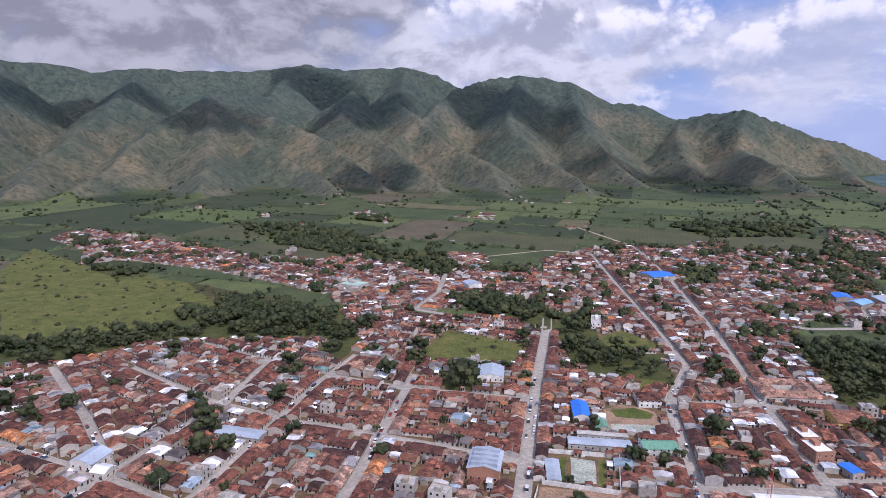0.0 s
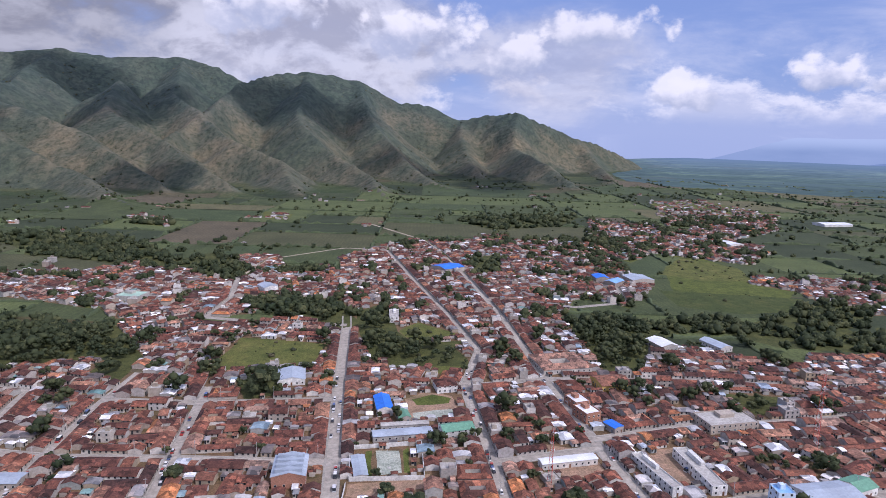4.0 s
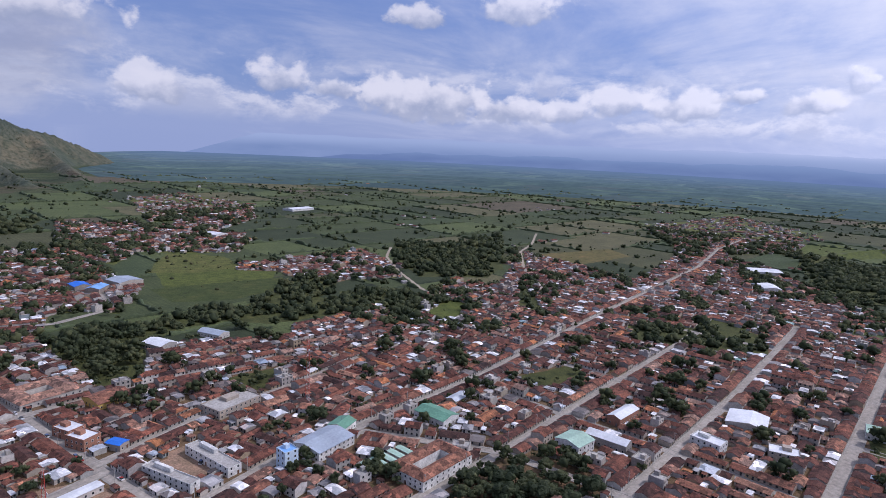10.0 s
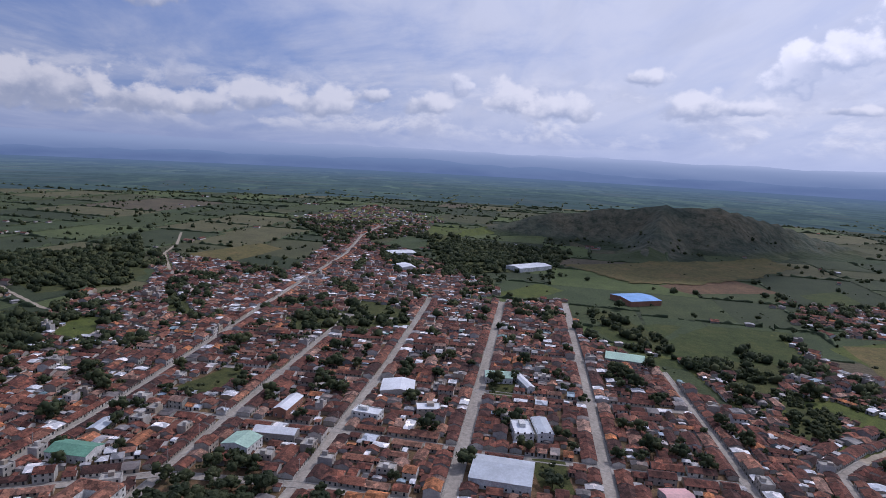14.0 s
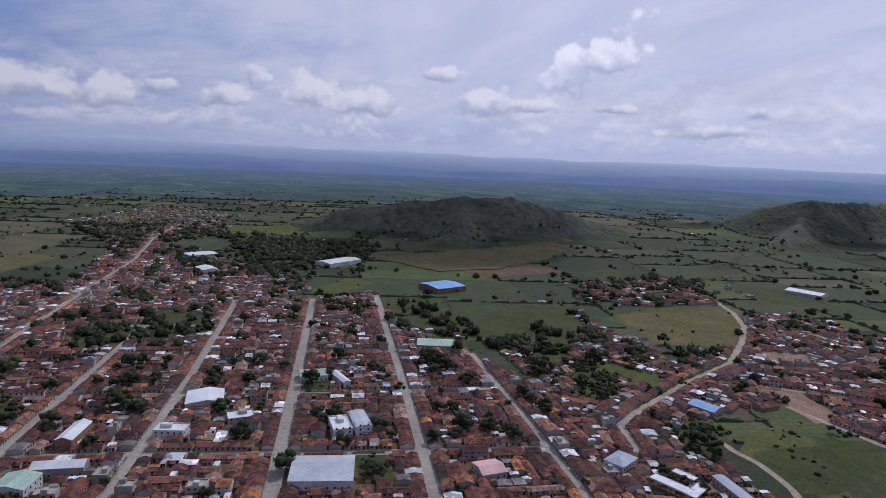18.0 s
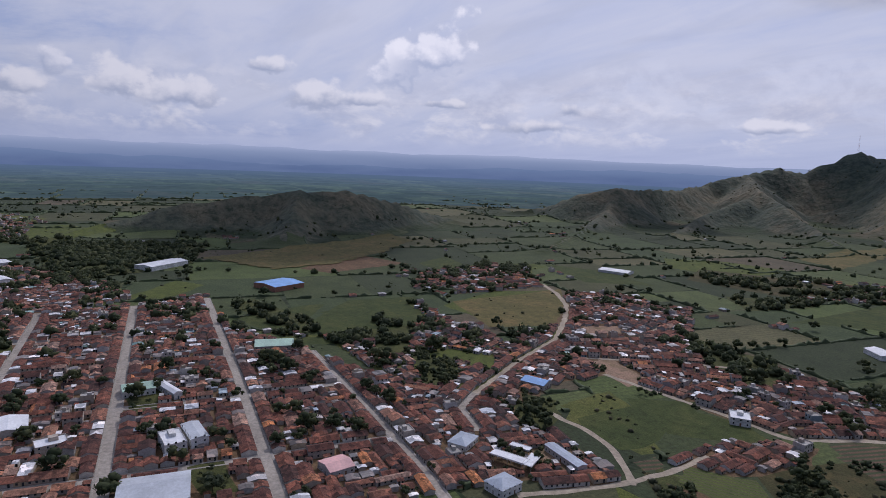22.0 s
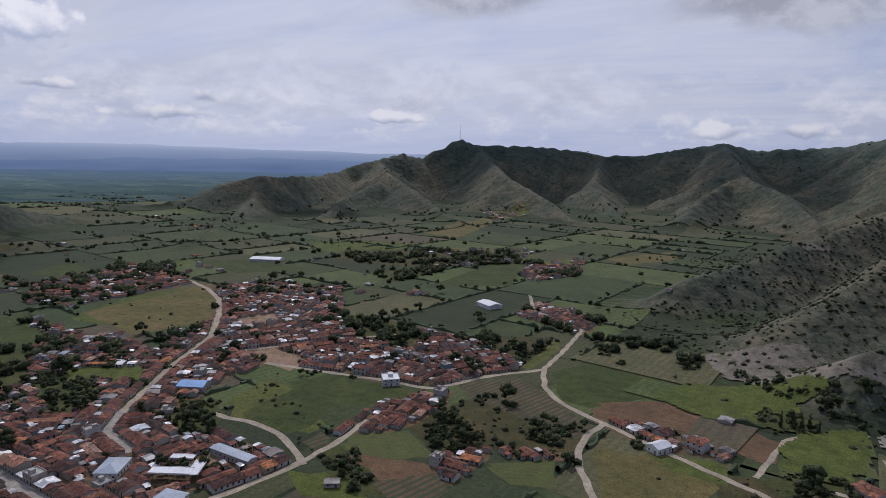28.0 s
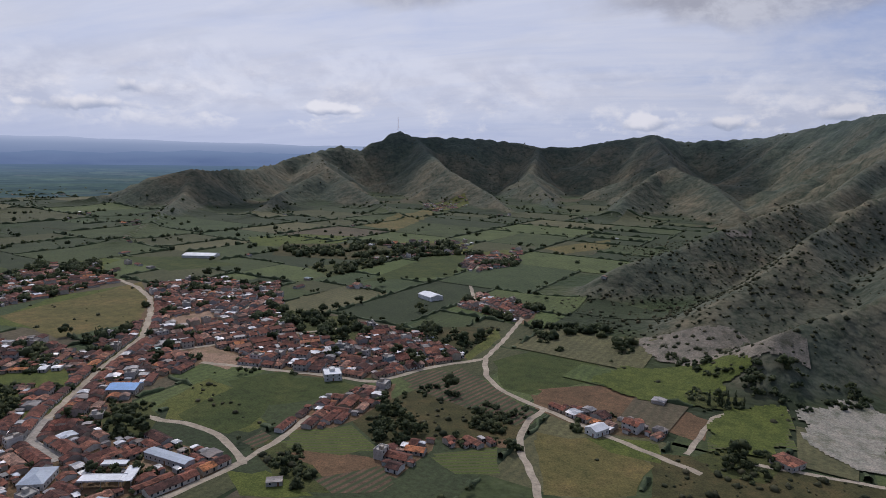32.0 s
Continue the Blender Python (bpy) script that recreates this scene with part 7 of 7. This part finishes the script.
# scrub in the ravines and in loose drifts over the slopes
count = 52000
az, rad = np.radians(-58 + 262 * rs2.rand(count)), np.sqrt(420 ** 2 + (3300 ** 2 - 420 ** 2) * rs2.rand(count))
px, py = rad * np.sin(az), rad * np.cos(az)
hz = land(px, py)
hollow = (land(px + 28, py) + land(px - 28, py) + land(px, py + 28) + land(px, py - 28)) / 4 - hz
drift = fractal(px, py, 1 / 85, 4, 90)
keep = (hz > 4) & (drift + np.clip(hollow, -3, 5) * 0.035 + 0.06 * (rs2.rand(count) - 0.5) > np.where(rad < 1300, 0.455, 0.545))
size = (0.20 + 0.85 * rs2.rand(count) ** 3.0) * np.where(rad > 1300, 1.0 + (rad - 1300) / 1400, 1.0)
joined("hillside_scrub", "dark scrub in the ravines and over the dry slopes", "bushes", BUSHES, [(x, y, z - 0.3, k) for x, y, z, k in zip(px[keep], py[keep], hz[keep], size[keep])], M["leaf_scrub"], rs2)


# ---- dark conifers beside a farm ----
rc = np.random.RandomState(31)


def conifer(x, y, height):
    t = tagged(new("conifer"), "tall narrow dark green conifer beside a farm", "tree", "conifers by the farm")
    t.matrix_basis = pose(x, y, land_at(x, y))
    blobs = [(rc.normal() * 0.25, rc.normal() * 0.25, height * (0.16 + 0.078 * k), (1.5 - 0.12 * k) * height / 11) for k in range(11)]
    v, f = merged(leaf_cloud(rc, blobs, 520, 0.24), *(lump(rc, bx, by, bz, r * 0.8, 0.4) for bx, by, bz, r in blobs))
    part("trunk", trunk_mesh(rc, height * 0.6, 0.2, 3), t)
    part("crown", mesh_of("crown", v, f, [M["leaf"]]), t)


for x, y, height in ((-39, -446, 13), (-47, -447, 10), (-51, -446, 14), (-56, -450, 12), (-61, -447, 9)):
    conifer(x, y, height)


# ---- clouds that throw their shade on the slopes; they hang high above the view ----
def cloud_vapour():
    """White vapour, thinning out to its ragged rim."""
    m = bpy.data.materials.new("cloud_vapour")
    m.use_nodes = True
    n = Nodes(m.node_tree)
    at = n.add("ShaderNodeTexCoord").outputs["Object"]
    rim = n.vmath("LENGTH", n.vmath("MULTIPLY", at, (1, 1, 0)))
    thick = n.math("SUBTRACT", 1.0, n.smooth(n.math("ADD", rim, n.math("MULTIPLY", n.noise(at, 2.2, 4, 0.55), 1.0)), 0.95, 1.62))
    white, clear, mixed = n.add("ShaderNodeBsdfDiffuse"), n.add("ShaderNodeBsdfTransparent"), n.add("ShaderNodeMixShader")
    white.inputs[0].default_value = (0.85, 0.86, 0.88, 1)
    n.link(n.math("MULTIPLY", thick, 0.92), mixed.inputs[0])
    n.link(clear.outputs[0], mixed.inputs[1])
    n.link(white.outputs[0], mixed.inputs[2])
    n.link(mixed.outputs[0], n.add("ShaderNodeOutputMaterial").inputs[0])
    return m


M["cloud"] = cloud_vapour()


def cloud_mesh(seed):
    bm = bmesh.new()
    bmesh.ops.create_icosphere(bm, subdivisions=4, radius=1.0)
    for v in bm.verts:
        p = v.co.copy()
        k = 1 + 0.55 * noise.fractal(p * 1.3 + Vector((seed * 7.1, seed, 0)), 1.0, 2.0, 4)
        v.co = Vector((p.x * k, p.y * k, p.z * k * (1.0 if p.z > 0 else 0.45)))
    me = bpy.data.meshes.new("cloud")
    bm.to_mesh(me)
    bm.free()
    me.polygons.foreach_set("use_smooth", np.ones(len(me.polygons), bool))
    me.materials.append(M["cloud"])
    return me


CLOUD_MESHES = [cloud_mesh(k) for k in range(4)]


def cloud(x, y, rx, ry, k):
    """A cloud whose shade falls on the ground at x, y."""
    top = 2100
    h = top - land_at(x, y)
    c = tagged(new("cloud", CLOUD_MESHES[k % 4]), "white cumulus cloud drifting over the mountains", "cloud", "clouds over the mountains")
    c.matrix_basis = Matrix.LocRotScale(Vector((x, y, land_at(x, y))) + sun_way * (h / sun_way.z), Euler((0, 0, k * 1.3)), (rx, ry, 70))


cloud(-1050, 2070, 240, 190, 0)
cloud(-620, 2640, 420, 160, 1)
cloud(-930, 3060, 400, 160, 2)
cloud(-1800, 2420, 480, 180, 3)
cloud(560, 2330, 430, 170, 0)
cloud(-385, 1760, 170, 120, 1)
cloud(20, 2750, 420, 210, 2)
cloud(650, 2060, 380, 120, 1)
cloud(860, -2620, 480, 250, 3)
cloud(380, -2880, 380, 190, 0)
cloud(-120, -2520, 400, 280, 1)
cloud(1340, -490, 420, 330, 2)
cloud(1230, -1540, 260, 150, 0)


# ---- street life: parked cars ----
def car_parts(length, width, height, van):
    body, cabin = Shape(), Shape()
    x, y = length / 2, width / 2
    body.solid([(-x, -y, 0.3), (x, -y, 0.3), (x, y, 0.3), (-x, y, 0.3)], [(-x * 0.98, -y * 0.96, 0.85), (x * 0.96, -y * 0.96, 0.78), (x * 0.96, y * 0.96, 0.78), (-x * 0.98, y * 0.96, 0.85)], 0, True, True)
    a, b = (-0.95, 0.75) if van else (-0.75, 0.35)
    cabin.solid([(a * x, -y * 0.92, 0.84), (b * x, -y * 0.92, 0.8), (b * x, y * 0.92, 0.8), (a * x, y * 0.92, 0.84)], [(a * x * 0.85, -y * 0.78, height - 0.06), (b * x * 0.4, -y * 0.78, height - 0.06), (b * x * 0.4, y * 0.78, height - 0.06), (a * x * 0.85, y * 0.78, height - 0.06)], 0)
    roof = Shape()
    roof.box(a * x * 0.86, -y * 0.79, height - 0.07, b * x * 0.42, y * 0.79, height)
    wheel = Shape()
    ring = [(0.32 * math.cos(k * 0.785), 0.32 * math.sin(k * 0.785)) for k in range(8)]
    wheel.solid([(p, -0.1, q) for p, q in ring], [(p, 0.1, q) for p, q in ring], 0, True, True)
    return body.mesh("body", [M["car"]]), cabin.mesh("cabin", [M["glass"]]), roof.mesh("roof", [M["car"]]), wheel.mesh("wheel", [M["rubber"]])


CARS = [car_parts(4.2, 1.7, 1.45, False), car_parts(3.7, 1.6, 1.5, True), car_parts(5.6, 2.0, 2.3, True)]


def car(x, y, ang, kind, label, name="car"):
    c = tagged(new(name), label, name, "cars parked in the streets")
    c.matrix_basis = pose(x, y, 0.16, 0, 0, math.degrees(ang))
    body, cabin, roof, wheel = CARS[kind]
    b = part("body", body, c)
    part("cabin", cabin, c, "dark glazed cabin")
    part("roof", roof, c)
    hx, hy = (1.3, 0.78) if kind < 2 else (1.8, 0.95)
    for px in (-hx, hx):
        for py in (-hy, hy):
            part("wheel", wheel, c).matrix_basis = pose(px, py, 0.32)


rs = random.Random(5)
made = 0
for width, pts, kind, front in STREETS[:26]:
    for a, b in zip(pts, pts[1:]):
        d = (b - a).normalized()
        nrm = Vector((-d.y, d.x))
        s = rs.uniform(3, 20)
        while s < (b - a).length - 3:
            side = rs.choice((-1, 1))
            p = a + d * s + nrm * side * (width / 2 - 1.2)
            if 225 < p.length < 430 and made < 90:
                k = rs.choice((0, 0, 1, 2))
                car(p.x, p.y, math.atan2(d.y, d.x) + (math.pi if side > 0 else 0), k, ("small saloon car parked by the kerb", "short hatchback parked by the kerb", "boxy delivery van parked by the kerb")[k], "van" if k == 2 else "car")
                made += 1
            s += rs.choice((5.5, 6.5, 12, 20, 34))
car(195, 260, 0.3, 2, "white truck in a walled yard", "truck")


# ---- lattice masts ----
def lattice_mast(x, y, height, foot, label, dishes):
    t = tagged(new("lattice_mast"), label, "mast")
    t.matrix_basis = pose(x, y, land_at(x, y))
    feet = [Vector((foot * math.cos(a), foot * math.sin(a), 0)) for a in (0.5, 2.594, 4.689)]
    levels = max(6, int(height / 3.5))
    for k in range(3):
        leg = Shape()
        bar(leg, feet[k], feet[k] * 0.35 + Vector((0, 0, height)), 0.09)
        part("leg", leg.mesh("leg", [M["red_steel"]]), t)
    for lv in range(levels):
        f0, f1 = lv / levels, (lv + 1) / levels
        s = Shape()
        for k in range(3):
            p = feet[k] * (1 - 0.65 * f0) + Vector((0, 0, height * f0))
            q = feet[(k + 1) % 3] * (1 - 0.65 * f1) + Vector((0, 0, height * f1))
            r = feet[(k + 1) % 3] * (1 - 0.65 * f0) + Vector((0, 0, height * f0))
            bar(s, p, q, 0.05)
            bar(s, p, r, 0.05)
        part("brace", s.mesh("brace", [M["white" if lv % 2 else "red_steel"]]), t)
    for k in range(dishes):
        s = Shape()
        a = k * 2.2
        ring = [(0.7 * math.cos(q * 0.628), 0.7 * math.sin(q * 0.628)) for q in range(10)]
        s.solid([(0.9, u, v) for u, v in ring], [(1.15, u * 0.9, v * 0.9) for u, v in ring], 0, True, True)
        part("dish", s.mesh("dish", [M["white"]]), t, "white drum antenna").matrix_basis = pose(0, 0, height * (0.62 + 0.11 * k), 0, 0, math.degrees(a))


lattice_mast(283, 270, 44, 1.9, "red and white lattice radio mast among houses", 3)
lattice_mast(118, 260, 31, 1.5, "slim red lattice mast behind houses", 2)
lattice_mast(1170, -2654, 60, 4.0, "tall lattice mast on the mountain peak", 2)


# ---- the walled sports court ----
def court_wall(pts, h, label):
    w = tagged(new("boundary_wall"), label, "wall")
    for a, b in zip(pts, pts[1:]):
        a, b = Vector(a), Vector(b)
        s = Shape()
        s.box(0, -0.12, 0, (b - a).length, 0.12, h)
        o = part("wall_panel", s.mesh("wall_panel", [M["white"]]), w)
        o.matrix_basis = pose(a.x, a.y, 0, 0, 0, math.degrees(math.atan2(b.y - a.y, b.x - a.x)))


court_wall([(24, 312), (63, 311), (58, 276), (21, 281), (24, 312)], 2.6, "white masonry wall round the sports court")
court_wall([(-3, 258), (16, 262), (19, 277)], 2.2, "low white wall beside a bare yard")
for x, y, turn in ((43.5, 305.5, 180), (41.5, 283.5, 0)):
    hoop = tagged(new("basketball_hoop"), "white backboard on a steel post", "hoop")
    hoop.matrix_basis = pose(x, y, 0.05, 0, 0, turn)
    s = Shape()
    bar(s, (0, 0, 0), (0, 0, 3.0), 0.08)
    bar(s, (0, 0, 3.0), (0, 0.9, 3.3), 0.06)
    part("post", s.mesh("post", [M["steel"]]), hoop)
    s = Shape()
    s.box(-0.9, 0.88, 2.9, 0.9, 0.94, 3.95)
    part("backboard", s.mesh("backboard", [M["white"]]), hoop)


# ---- lamp posts along the wide streets ----
def lamp_post(x, y, ang):
    p = tagged(new("utility_pole"), "slim concrete utility pole with a cross arm", "pole", "poles along the streets")
    p.matrix_basis = pose(x, y, 0.1, 0, 0, math.degrees(ang))
    p_s, a_s = POLE
    part("post", p_s, p)
    part("arm", a_s, p)


s1, s2 = Shape(), Shape()
bar(s1, (0, 0, 0), (0, 0, 9), 0.14)
bar(s2, (-0.9, 0, 8.4), (0.9, 0, 8.4), 0.07)
POLE = (s1.mesh("post", [M["concrete"]]), s2.mesh("arm", [M["steel"]]))
made = 0
for width, pts, kind, front in STREETS[:20]:
    for a, b in zip(pts, pts[1:]):
        d = (b - a).normalized()
        nrm = Vector((-d.y, d.x))
        s = 10
        while s < (b - a).length:
            p = a + d * s + nrm * (width / 2 + 0.3)
            if 230 < p.length < 400 and made < 70:
                lamp_post(p.x, p.y, math.atan2(nrm.y, nrm.x))
                made += 1
            s += 32


# ---- water tanks on the flat roofs ----
tank, tank_lid = Shape(), Shape()
ring = [(math.cos(k * 0.5236), math.sin(k * 0.5236)) for k in range(12)]
tank.solid([(0.62 * c, 0.62 * s, 0) for c, s in ring], [(0.72 * c, 0.72 * s, 1.25) for c, s in ring], 0, True, True)
tank_lid.solid([(0.76 * c, 0.76 * s, 1.25) for c, s in ring], [(0.4 * c, 0.4 * s, 1.5) for c, s in ring], 0, True, True)
TANK = [(tank.mesh("body", [M[k]]), tank_lid.mesh("lid", [M[k]])) for k in ("rubber", "lightblue_sheet", "white_sheet")]
TANK_LABEL = ("round black plastic water tank on a flat roof", "round blue plastic water tank on a flat roof", "round white water tank on a flat roof")
rt = random.Random(15)
for x, y, ang, model, front in NEAR:
    m = MODELS[model]
    if m["kind"] == "flat" and rt.random() < 0.7:
        k = rt.randrange(3)
        t = tagged(new("water_tank"), TANK_LABEL[k], "water tank", "water tanks on the roofs")
        t.matrix_basis = pose(x, y, land_at(x, y), 0, 0, math.degrees(ang)) @ pose(-m["w"] * 0.3, -m["d"] * 0.28, m["h"])
        part("body", TANK[k][0], t)
        part("lid", TANK[k][1], t)
